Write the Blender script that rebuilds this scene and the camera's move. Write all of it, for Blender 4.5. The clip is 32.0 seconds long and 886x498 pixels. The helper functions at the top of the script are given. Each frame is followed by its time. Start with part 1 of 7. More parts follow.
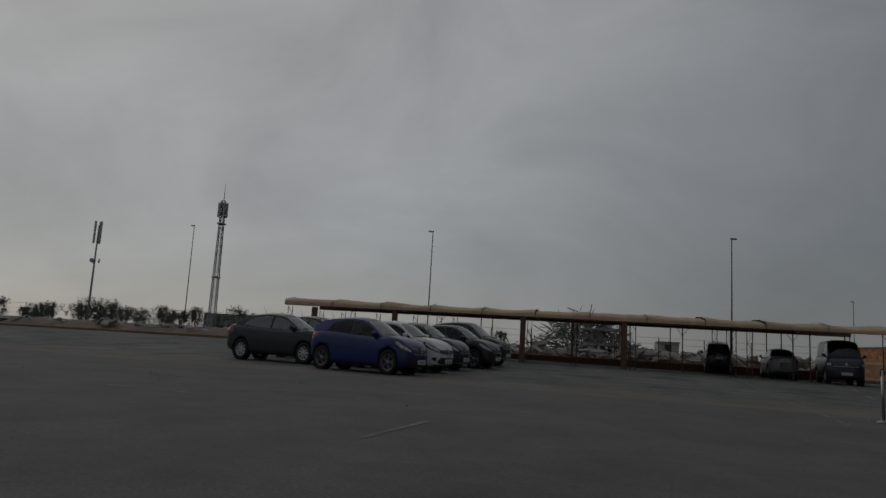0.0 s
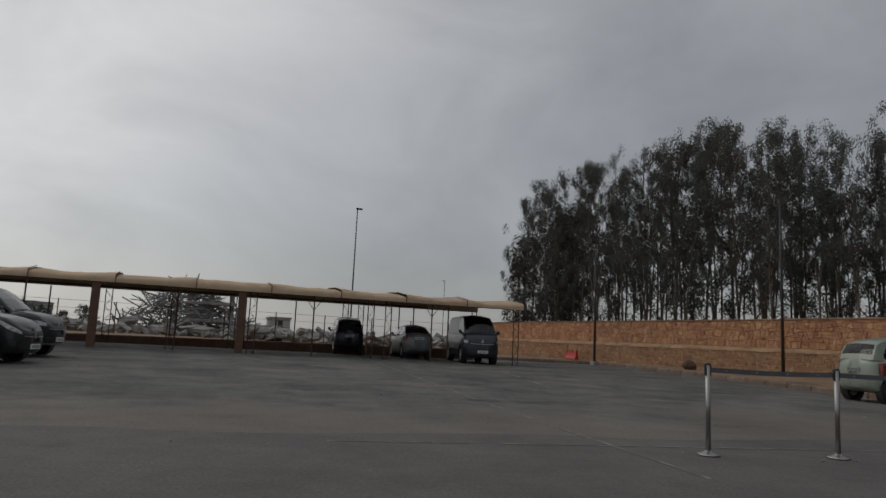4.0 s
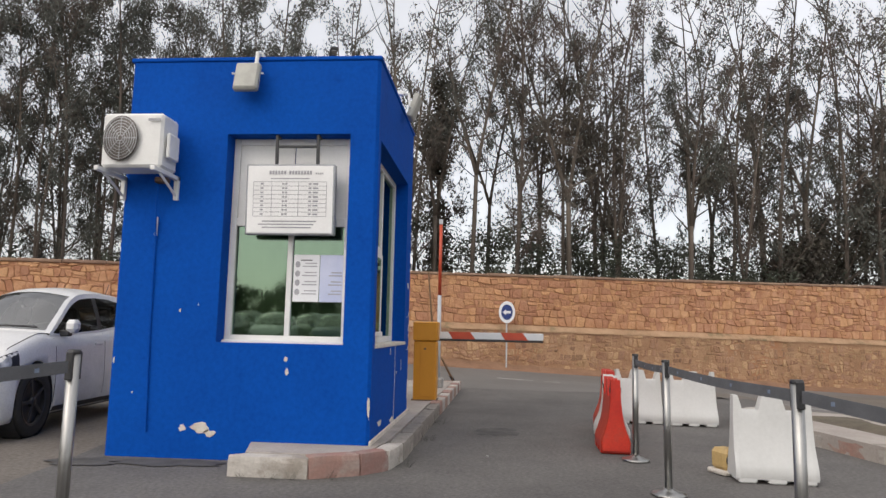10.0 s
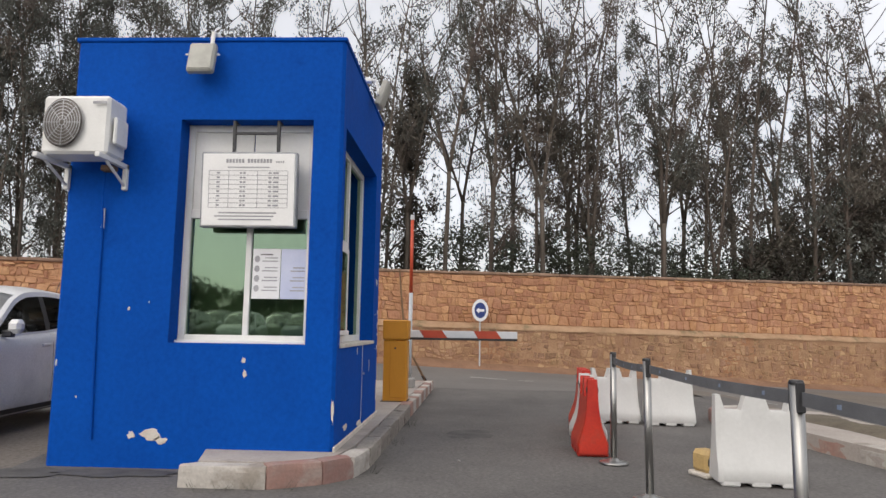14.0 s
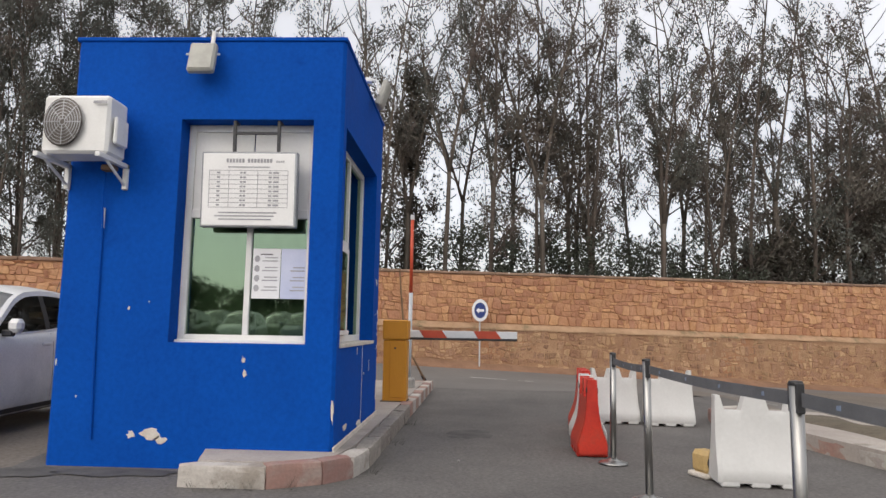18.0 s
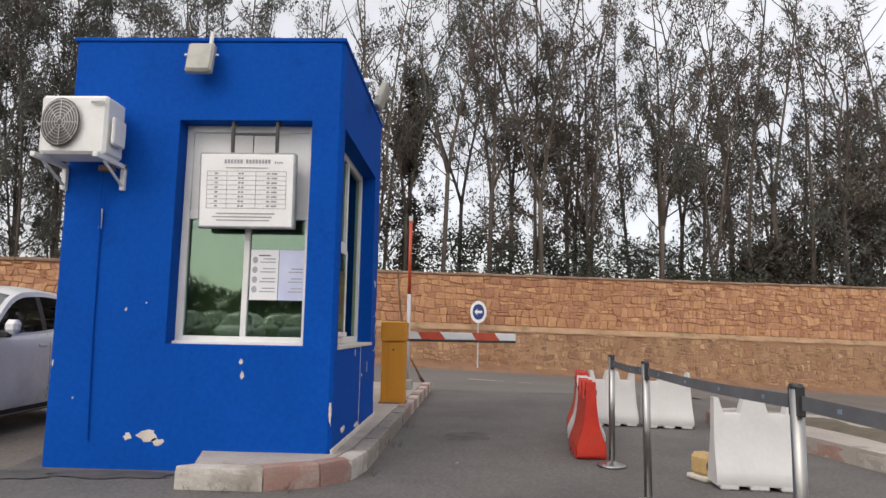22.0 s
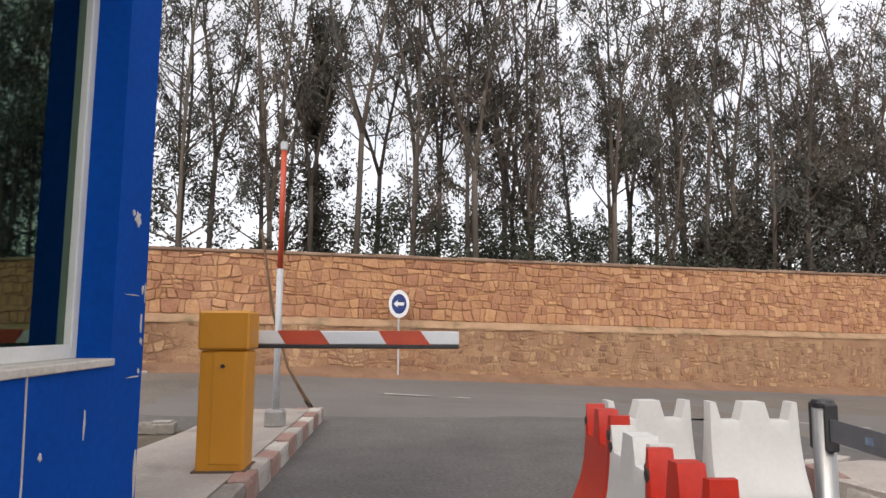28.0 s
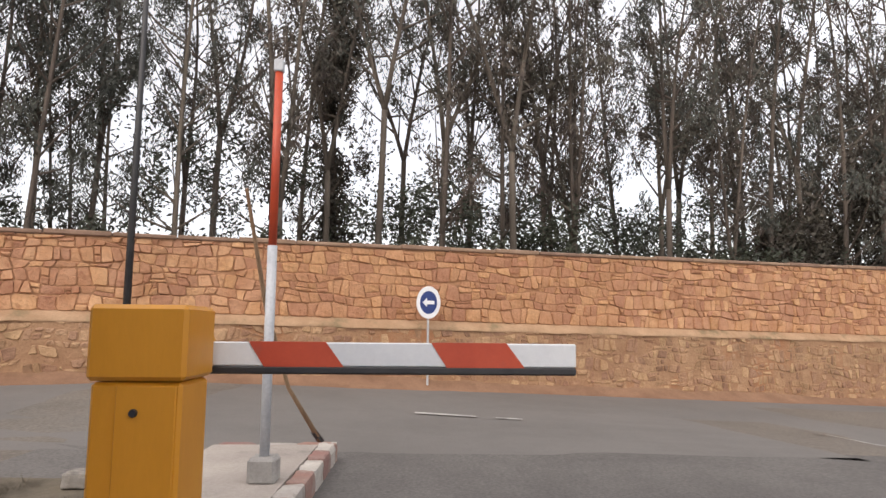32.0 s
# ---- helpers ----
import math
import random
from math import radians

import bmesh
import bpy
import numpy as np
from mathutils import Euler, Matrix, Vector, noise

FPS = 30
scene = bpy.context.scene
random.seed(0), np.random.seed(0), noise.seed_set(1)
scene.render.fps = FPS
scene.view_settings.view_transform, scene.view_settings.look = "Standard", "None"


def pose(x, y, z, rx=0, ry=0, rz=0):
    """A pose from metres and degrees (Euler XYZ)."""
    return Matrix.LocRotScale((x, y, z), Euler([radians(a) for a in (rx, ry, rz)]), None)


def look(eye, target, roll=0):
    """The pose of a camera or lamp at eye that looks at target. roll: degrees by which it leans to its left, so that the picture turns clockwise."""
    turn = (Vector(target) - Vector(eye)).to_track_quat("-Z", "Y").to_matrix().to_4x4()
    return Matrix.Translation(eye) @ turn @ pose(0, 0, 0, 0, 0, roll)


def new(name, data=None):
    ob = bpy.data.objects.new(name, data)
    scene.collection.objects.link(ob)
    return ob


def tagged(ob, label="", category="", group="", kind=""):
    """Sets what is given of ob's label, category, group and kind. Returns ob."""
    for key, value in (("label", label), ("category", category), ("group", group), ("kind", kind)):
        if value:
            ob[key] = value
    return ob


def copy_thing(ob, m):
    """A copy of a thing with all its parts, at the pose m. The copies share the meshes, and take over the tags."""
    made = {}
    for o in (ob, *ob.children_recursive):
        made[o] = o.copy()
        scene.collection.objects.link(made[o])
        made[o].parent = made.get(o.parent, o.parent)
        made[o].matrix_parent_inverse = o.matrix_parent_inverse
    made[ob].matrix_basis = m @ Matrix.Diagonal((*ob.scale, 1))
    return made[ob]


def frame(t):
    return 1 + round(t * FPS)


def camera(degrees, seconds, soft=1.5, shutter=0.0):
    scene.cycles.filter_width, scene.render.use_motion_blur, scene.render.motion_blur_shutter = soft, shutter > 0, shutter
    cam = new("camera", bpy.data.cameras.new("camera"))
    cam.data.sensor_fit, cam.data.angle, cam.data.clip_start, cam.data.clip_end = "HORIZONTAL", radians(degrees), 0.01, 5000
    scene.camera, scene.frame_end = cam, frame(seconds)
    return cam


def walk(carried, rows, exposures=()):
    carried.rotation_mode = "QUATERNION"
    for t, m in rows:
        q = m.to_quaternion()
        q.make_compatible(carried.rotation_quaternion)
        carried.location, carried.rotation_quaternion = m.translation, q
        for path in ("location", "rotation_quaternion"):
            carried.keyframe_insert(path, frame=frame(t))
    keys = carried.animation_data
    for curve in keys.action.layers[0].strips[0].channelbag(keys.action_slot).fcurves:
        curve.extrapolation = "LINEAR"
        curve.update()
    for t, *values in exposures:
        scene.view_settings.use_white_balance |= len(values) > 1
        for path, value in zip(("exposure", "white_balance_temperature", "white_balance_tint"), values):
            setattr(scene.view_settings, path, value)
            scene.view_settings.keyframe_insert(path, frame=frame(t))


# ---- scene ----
cam = camera(66.6, 32.0)
PATH = [
    (0, (0.087, -8.308, 0.929), (-0.608, -6.453, 1.206), 3.3),
    (0.5, (-0.39, -7.127, 0.955), (-1.051, -5.259, 1.224), 3.2),
    (1, (-0.705, -6.202, 0.944), (-1.287, -4.307, 1.21), 2.7),
    (1.5, (-1.078, -5.101, 0.988), (-1.554, -3.178, 1.258), 2.1),
    (2, (-1.177, -4.272, 1.058), (-1.522, -2.324, 1.35), 2.2),
    (2.5, (-1.232, -3.416, 1.044), (-1.419, -1.445, 1.333), 2.1),
    (4.5, (-0.758, -0.036, 1.051), (-0.139, 1.849, 1.303), 2.6),
    (5, (-0.426, 0.589, 1.066), (0.392, 2.397, 1.321), 2.2),
    (5.5, (-0.008, 1.219, 1.062), (1.008, 2.922, 1.322), 2.1),
    (6, (0.461, 1.747, 1.058), (1.678, 3.313, 1.319), 2.2),
    (6.5, (0.997, 2.226, 1.048), (2.401, 3.627, 1.308), 2.4),
    (7, (1.595, 2.636, 1.043), (3.166, 3.846, 1.303), 2.3),
    (7.5, (2.217, 2.948, 1.04), (3.929, 3.948, 1.305), 2.6),
    (8, (2.888, 3.216, 1.046), (4.71, 3.996, 1.313), 2.6),
    (8.5, (3.556, 3.395, 1.043), (5.453, 3.971, 1.307), 2.1),
    (9, (4.112, 3.478, 1.043), (6.055, 3.877, 1.3), 1.7),
    (9.5, (4.6, 3.514, 1.047), (6.568, 3.776, 1.29), 1.4),
    (10, (4.94, 3.523, 1.042), (6.919, 3.685, 1.279), 1.2),
    (10.5, (5.176, 3.514, 1.044), (7.16, 3.617, 1.272), 0.9),
    (11, (5.244, 3.506, 1.044), (7.23, 3.59, 1.27), 0.8),
    (12, (5.229, 3.512, 1.046), (7.213, 3.597, 1.282), 1.0),
    (13, (5.239, 3.512, 1.042), (7.224, 3.596, 1.279), 1.0),
    (14, (5.238, 3.512, 1.037), (7.222, 3.596, 1.272), 0.9),
    (17, (5.236, 3.514, 1.042), (7.22, 3.597, 1.28), 1.0),
    (18, (5.236, 3.512, 1.038), (7.221, 3.596, 1.273), 1.0),
    (19, (5.242, 3.508, 1.045), (7.226, 3.593, 1.279), 0.9),
    (20, (5.234, 3.515, 1.045), (7.219, 3.598, 1.281), 1.0),
    (21, (5.233, 3.511, 1.043), (7.217, 3.595, 1.28), 1.0),
    (22, (5.25, 3.515, 1.041), (7.234, 3.594, 1.28), 1.1),
    (22.5, (5.313, 3.508, 1.041), (7.297, 3.573, 1.283), 1.1),
    (23, (5.426, 3.495, 1.038), (7.411, 3.529, 1.278), 1.0),
    (23.5, (5.596, 3.481, 1.042), (7.582, 3.464, 1.28), 1.0),
    (24, (5.846, 3.452, 1.036), (7.831, 3.374, 1.269), 0.9),
    (24.5, (6.154, 3.412, 1.034), (8.135, 3.27, 1.266), 0.7),
    (25, (6.567, 3.39, 1.024), (8.543, 3.182, 1.251), 0.6),
    (25.5, (7.001, 3.347, 1.025), (8.972, 3.086, 1.249), 0.4),
    (27.5, (8.814, 3.336, 1.029), (10.792, 3.145, 1.259), 0.6),
    (28, (9.207, 3.376, 1.034), (11.188, 3.231, 1.268), 0.3),
    (29, (10.014, 3.464, 1.053), (11.999, 3.405, 1.293), 0.8),
    (30, (10.472, 3.521, 1.065), (12.456, 3.479, 1.311), 0.9),
    (31, (10.869, 3.536, 1.068), (12.852, 3.472, 1.314), 0.9),
    (32, (11.319, 3.548, 1.067), (13.303, 3.46, 1.303), 0.5),
]
EXPOSURES = [(0, -3.12, 6450, 8.5), (1.5, -3.06, 6450, 8.5), (2.5, -2.8, 6550, 9.5), (4.5, -1.85, 6650, 10.0), (5.5, -1.46, 6700, 10.5), (7, -0.97, 6800, 11.5), (9, -0.63, 6850, 12.5), (12, -0.6, 6860, 12.7), (22, -0.58, 6890, 13.7), (25, -0.55, 6900, 14.0), (28, -0.38, 6950, 14.5), (32, -0.28, 7050, 15.5)]
walk(cam, [(t, look(eye, target, roll)) for t, eye, target, roll in PATH], EXPOSURES)

# ---- camera exposure, world and sun ----
def nodes_of(block):
    block.use_nodes = True
    nt = block.node_tree
    nt.nodes.clear()
    return nt


def node(nt, kind, **inputs):
    n = nt.nodes.new(kind)
    for k, v in inputs.items():
        n.inputs[k.replace("_", " ")].default_value = v
    return n


SUN_YAW, SUN_UP = 58.0, 38.0  # degrees left of +y, above the horizon
sun_dir = Vector((-math.sin(radians(SUN_YAW)) * math.cos(radians(SUN_UP)), math.cos(radians(SUN_YAW)) * math.cos(radians(SUN_UP)), math.sin(radians(SUN_UP))))


def build_world():
    """An overcast sky: a grey cloud deck, brighter overhead and towards the veiled sun, over a Nishita sky."""
    w = bpy.data.worlds.new("overcast_sky")
    scene.world = w
    nt = nodes_of(w)
    L = nt.links.new
    out = nt.nodes.new("ShaderNodeOutputWorld")
    sky = nt.nodes.new("ShaderNodeTexSky")
    sky.sky_type = "NISHITA"
    sky.sun_disc = False
    sky.sun_elevation = radians(SUN_UP)
    sky.sun_rotation = radians(-SUN_YAW)
    bg_sky = node(nt, "ShaderNodeBackground", Strength=0.06)
    L(sky.outputs[0], bg_sky.inputs[0])
    tc = nt.nodes.new("ShaderNodeTexCoord")
    sep = nt.nodes.new("ShaderNodeSeparateXYZ")
    L(tc.outputs["Generated"], sep.inputs[0])
    # brighter overhead, as under a closed cloud deck
    up = node(nt, "ShaderNodeMapRange")
    up.inputs["From Min"].default_value, up.inputs["From Max"].default_value = 0.0, 0.9
    up.inputs["To Min"].default_value, up.inputs["To Max"].default_value = SKY_LOW, SKY_HIGH
    L(sep.outputs["Z"], up.inputs["Value"])
    # brighter towards the veiled sun
    dot = nt.nodes.new("ShaderNodeVectorMath")
    dot.operation = "DOT_PRODUCT"
    dot.inputs[1].default_value = sun_dir
    L(tc.outputs["Generated"], dot.inputs[0])
    glow = node(nt, "ShaderNodeMapRange")
    glow.interpolation_type = "SMOOTHSTEP"
    glow.inputs["From Min"].default_value, glow.inputs["From Max"].default_value = 0.25, 1.02
    glow.inputs["To Min"].default_value, glow.inputs["To Max"].default_value = 1.0, SKY_GLOW
    L(dot.outputs["Value"], glow.inputs["Value"])
    mul = nt.nodes.new("ShaderNodeMath")
    mul.operation = "MULTIPLY"
    L(up.outputs[0], mul.inputs[0]), L(glow.outputs[0], mul.inputs[1])
    # cloud folds
    mp = nt.nodes.new("ShaderNodeMapping")
    mp.inputs["Scale"].default_value = (1.0, 1.0, 1.7)
    L(tc.outputs["Generated"], mp.inputs[0])
    nz = node(nt, "ShaderNodeTexNoise", Scale=2.2, Detail=8.0, Roughness=0.55, Distortion=0.5)
    L(mp.outputs[0], nz.inputs["Vector"])
    fold = node(nt, "ShaderNodeMapRange")
    fold.inputs["From Min"].default_value, fold.inputs["From Max"].default_value = 0.3, 0.72
    fold.inputs["To Min"].default_value, fold.inputs["To Max"].default_value = 0.8, 1.24
    L(nz.outputs["Fac"], fold.inputs["Value"])
    mul2 = nt.nodes.new("ShaderNodeMath")
    mul2.operation = "MULTIPLY"
    L(mul.outputs[0], mul2.inputs[0]), L(fold.outputs[0], mul2.inputs[1])
    tint = nt.nodes.new("ShaderNodeMix")
    tint.data_type = "RGBA"
    tint.inputs["A"].default_value, tint.inputs["B"].default_value = (0.925, 0.955, 1.0, 1), (1.0, 0.985, 0.96, 1)
    tf = node(nt, "ShaderNodeMapRange")
    tf.inputs["From Min"].default_value, tf.inputs["From Max"].default_value = 0.3, 1.0
    L(dot.outputs["Value"], tf.inputs["Value"]), L(tf.outputs[0], tint.inputs["Factor"])
    bg = nt.nodes.new("ShaderNodeBackground")
    L(tint.outputs["Result"], bg.inputs[0]), L(mul2.outputs[0], bg.inputs[1])
    add = nt.nodes.new("ShaderNodeAddShader")
    L(bg.outputs[0], add.inputs[0]), L(bg_sky.outputs[0], add.inputs[1]), L(add.outputs[0], out.inputs[0])


SKY_LOW, SKY_HIGH, SKY_GLOW = 1.2, 1.24, 2.1
build_world()
sun = new("sun", bpy.data.lights.new("sun", "SUN"))
sun.data.energy, sun.data.angle, sun.data.color = 0.9, radians(25), (1.0, 0.95, 0.88)
sun.matrix_world = look(sun_dir * 60, (0, 0, 0))


# ---- materials ----
def surface(name, c1, c2, scale=6.0, rough=0.8, bump=0.3, metal=0.0, fine=60.0, spots=None, vary=0.0, island=0.0, coat=0.0, lo=0.35, hi=0.65, rough2=None, stretch=None, spot_scale=0.7, spot_lo=0.55, depth=0.004, grain_amp=0.16, spec=0.5, dust=None, ragged=0.6):
    """A procedural surface in object space: two colours mixed by a broad noise, a fine grain in colour and bump, optional stains."""
    m = bpy.data.materials.new(name)
    nt = nodes_of(m)
    L = nt.links.new
    out, p = nt.nodes.new("ShaderNodeOutputMaterial"), nt.nodes.new("ShaderNodeBsdfPrincipled")
    tc = nt.nodes.new("ShaderNodeTexCoord")
    co = tc.outputs["Object"]
    if stretch:
        mp = nt.nodes.new("ShaderNodeMapping")
        mp.inputs["Scale"].default_value = stretch
        L(co, mp.inputs[0])
        co = mp.outputs[0]
    big = node(nt, "ShaderNodeTexNoise", Scale=scale, Detail=6.0 if ragged < 0.65 else 11.0, Roughness=ragged)
    tiny = node(nt, "ShaderNodeTexNoise", Scale=fine, Detail=3.0, Roughness=0.65)
    L(co, big.inputs["Vector"]), L(co, tiny.inputs["Vector"])
    ramp = node(nt, "ShaderNodeMapRange")
    ramp.inputs["From Min"].default_value, ramp.inputs["From Max"].default_value = lo, hi
    L(big.outputs["Fac"], ramp.inputs["Value"])
    mix = nt.nodes.new("ShaderNodeMix")
    mix.data_type = "RGBA"
    mix.inputs["A"].default_value, mix.inputs["B"].default_value = (*c1, 1), (*c2, 1)
    L(ramp.outputs[0], mix.inputs["Factor"])
    col = mix.outputs["Result"]
    if spots:
        sn = node(nt, "ShaderNodeTexNoise", Scale=spot_scale, Detail=8.0, Roughness=0.65)
        L(co, sn.inputs["Vector"])
        sr = node(nt, "ShaderNodeMapRange")
        sr.inputs["From Min"].default_value, sr.inputs["From Max"].default_value = spot_lo, spot_lo + 0.12
        L(sn.outputs["Fac"], sr.inputs["Value"])
        sm = nt.nodes.new("ShaderNodeMix")
        sm.data_type = "RGBA"
        sm.inputs["B"].default_value = (*spots, 1)
        L(sr.outputs[0], sm.inputs["Factor"]), L(col, sm.inputs["A"])
        col = sm.outputs["Result"]
    if dust:
        # wind-blown dust in a band across y, ragged by noise
        c3, y0, y1 = dust
        sy_, dn = nt.nodes.new("ShaderNodeSeparateXYZ"), node(nt, "ShaderNodeTexNoise", Scale=0.35, Detail=7.0, Roughness=0.62)
        L(co, sy_.inputs[0]), L(co, dn.inputs["Vector"])
        wob = node(nt, "ShaderNodeMath")
        wob.operation = "MULTIPLY_ADD"
        wob.inputs[1].default_value = 11.0
        L(dn.outputs["Fac"], wob.inputs[0]), L(sy_.outputs["Y"], wob.inputs[2])
        dr = node(nt, "ShaderNodeMapRange")
        dr.interpolation_type = "SMOOTHSTEP"
        dr.inputs["From Min"].default_value, dr.inputs["From Max"].default_value = y1 + 5.5, y0 + 5.5
        dr.inputs["To Max"].default_value = 0.62
        L(wob.outputs[0], dr.inputs["Value"])
        dm = nt.nodes.new("ShaderNodeMix")
        dm.data_type = "RGBA"
        dm.inputs["B"].default_value = (*c3, 1)
        L(dr.outputs[0], dm.inputs["Factor"]), L(col, dm.inputs["A"])
        col = dm.outputs["Result"]
    hsv = nt.nodes.new("ShaderNodeHueSaturation")
    grain = node(nt, "ShaderNodeMapRange")
    grain.inputs["From Min"].default_value, grain.inputs["From Max"].default_value = 0.2, 0.8
    grain.inputs["To Min"].default_value, grain.inputs["To Max"].default_value = 1 - grain_amp, 1 + grain_amp
    L(tiny.outputs["Fac"], grain.inputs["Value"])
    val = grain.outputs[0]
    if vary or island:
        rnd = nt.nodes.new("ShaderNodeObjectInfo").outputs["Random"] if vary else nt.nodes.new("ShaderNodeNewGeometry").outputs["Random Per Island"]
        a = vary or island
        rr = node(nt, "ShaderNodeMapRange")
        rr.inputs["To Min"].default_value, rr.inputs["To Max"].default_value = 1 - a, 1 + a
        L(rnd, rr.inputs["Value"])
        mm = nt.nodes.new("ShaderNodeMath")
        mm.operation = "MULTIPLY"
        L(val, mm.inputs[0]), L(rr.outputs[0], mm.inputs[1])
        val = mm.outputs[0]
        hr = node(nt, "ShaderNodeMapRange")
        hr.inputs["To Min"].default_value, hr.inputs["To Max"].default_value = 0.5 - 0.05 * a, 0.5 + 0.05 * a
        L(rnd, hr.inputs["Value"]), L(hr.outputs[0], hsv.inputs["Hue"])
    L(col, hsv.inputs["Color"]), L(val, hsv.inputs["Value"]), L(hsv.outputs[0], p.inputs["Base Color"])
    p.inputs["Metallic"].default_value = metal
    p.inputs["Specular IOR Level"].default_value = spec
    p.inputs["Coat Weight"].default_value = coat
    p.inputs["Coat Roughness"].default_value = 0.06
    rg = node(nt, "ShaderNodeMapRange")
    rg.inputs["To Min"].default_value, rg.inputs["To Max"].default_value = rough, rough if rough2 is None else rough2
    L(big.outputs["Fac"], rg.inputs["Value"]), L(rg.outputs[0], p.inputs["Roughness"])
    if bump:
        b = node(nt, "ShaderNodeBump", Strength=bump, Distance=depth)
        add = nt.nodes.new("ShaderNodeMath")
        add.operation = "ADD"
        L(big.outputs["Fac"], add.inputs[0]), L(tiny.outputs["Fac"], add.inputs[1])
        L(add.outputs[0], b.inputs["Height"]), L(b.outputs[0], p.inputs["Normal"])
    L(p.outputs[0], out.inputs[0])
    return m


def pane_glass(name, tint, gloss_ior=1.5, gloss=(1, 1, 1, 1)):
    """Thin tinted glass: clear through, with a Fresnel gloss."""
    m = bpy.data.materials.new(name)
    nt = nodes_of(m)
    L = nt.links.new
    out = nt.nodes.new("ShaderNodeOutputMaterial")
    tr, gl = node(nt, "ShaderNodeBsdfTransparent", Color=(*tint, 1)), node(nt, "ShaderNodeBsdfGlossy", Roughness=0.02, Color=gloss)
    fr = node(nt, "ShaderNodeFresnel", IOR=gloss_ior)
    mix = nt.nodes.new("ShaderNodeMixShader")
    L(fr.outputs[0], mix.inputs[0]), L(tr.outputs[0], mix.inputs[1]), L(gl.outputs[0], mix.inputs[2]), L(mix.outputs[0], out.inputs[0])
    return m


M_ASPHALT = surface("worn_asphalt", (0.05, 0.051, 0.05), (0.146, 0.144, 0.135), 0.45, 0.92, 0.7, fine=26, grain_amp=0.45, spots=(0.165, 0.155, 0.138), spot_scale=0.4, spot_lo=0.52, lo=0.38, hi=0.62, dust=((0.175, 0.145, 0.117), 7.0, 11.5), ragged=0.78)
M_LANE = surface("lane_asphalt", (0.08, 0.075, 0.072), (0.135, 0.127, 0.12), 0.5, 0.9, 0.7, fine=34, grain_amp=0.4, spots=(0.07, 0.066, 0.064), spot_scale=0.45, spot_lo=0.6, ragged=0.75)
M_ROAD = surface("road_asphalt", (0.128, 0.121, 0.114), (0.168, 0.159, 0.15), 0.4, 0.85, 0.4, fine=45, spots=(0.15, 0.141, 0.133), spot_scale=0.8, spot_lo=0.56, ragged=0.75)
M_DIRT = surface("dry_earth", (0.2, 0.125, 0.075), (0.29, 0.19, 0.12), 0.6, 0.95, 0.8, fine=22, spots=(0.12, 0.09, 0.06), spot_scale=0.4, depth=0.02)
M_BANK = surface("grey_brown_bank", (0.13, 0.105, 0.085), (0.2, 0.165, 0.135), 0.8, 0.95, 0.8, fine=14, spots=(0.09, 0.08, 0.068), spot_scale=0.5, depth=0.03)
M_SOIL = surface("dark_soil", (0.09, 0.075, 0.055), (0.15, 0.125, 0.09), 2.0, 0.95, 0.8, fine=25, depth=0.02)
M_CONC = surface("pavement_concrete", (0.3, 0.265, 0.24), (0.4, 0.36, 0.32), 1.2, 0.9, 0.4, fine=50, spots=(0.22, 0.2, 0.18), spot_scale=1.3)
M_KERB_DIRTY = surface("dirty_kerb_concrete", (0.19, 0.172, 0.152), (0.33, 0.3, 0.27), 1.8, 0.92, 0.6, fine=36, spots=(0.13, 0.118, 0.105), spot_scale=2.6, spot_lo=0.53, vary=0.12)
M_VERGE_KERB = surface("earth_stained_kerb", (0.17, 0.125, 0.095), (0.27, 0.215, 0.17), 1.1, 0.94, 0.6, fine=30, spots=(0.2, 0.12, 0.075), spot_scale=0.9, spot_lo=0.5, vary=0.2)
M_KERB_W = surface("kerb_white_paint", (0.45, 0.42, 0.385), (0.33, 0.3, 0.27), 3.0, 0.85, 0.5, fine=40, spots=(0.25, 0.22, 0.19), spot_scale=3.4, spot_lo=0.51, vary=0.14)
M_KERB_R = surface("kerb_red_paint", (0.28, 0.15, 0.125), (0.27, 0.195, 0.17), 3.0, 0.85, 0.5, fine=40, spots=(0.31, 0.25, 0.22), spot_scale=3.4, spot_lo=0.5, vary=0.15)
M_STONE = surface("ochre_stone", (0.42, 0.205, 0.105), (0.54, 0.3, 0.175), 2.2, 0.9, 0.8, fine=18, spots=(0.34, 0.15, 0.08), spot_scale=3.5, spot_lo=0.56, vary=0.17, depth=0.03)
M_STONE_J = surface("ochre_stone_course", (0.42, 0.205, 0.105), (0.54, 0.3, 0.175), 2.2, 0.9, 0.8, fine=18, spots=(0.34, 0.15, 0.08), spot_scale=3.5, spot_lo=0.56, island=0.17, depth=0.03)
M_STONE_LOW = surface("muddy_rubble_stone", (0.32, 0.175, 0.098), (0.45, 0.28, 0.17), 2.0, 0.92, 0.9, fine=16, spots=(0.28, 0.165, 0.095), spot_scale=1.3, spot_lo=0.5, island=0.22, depth=0.03)
M_MORTAR = surface("earth_mortar", (0.37, 0.185, 0.095), (0.46, 0.25, 0.14), 3.0, 0.95, 0.8, fine=25, spots=(0.22, 0.115, 0.065), spot_scale=2.0, depth=0.02)
M_MORTAR_LOW = surface("mud_mortar", (0.3, 0.165, 0.092), (0.41, 0.25, 0.145), 1.5, 0.95, 0.8, fine=22, spots=(0.36, 0.17, 0.085), spot_scale=0.5, depth=0.02)
M_FILLET = surface("cement_fillet", (0.33, 0.2, 0.115), (0.43, 0.28, 0.172), 2.5, 0.93, 0.5, fine=30, spots=(0.22, 0.16, 0.09), spot_scale=1.6, spot_lo=0.53)
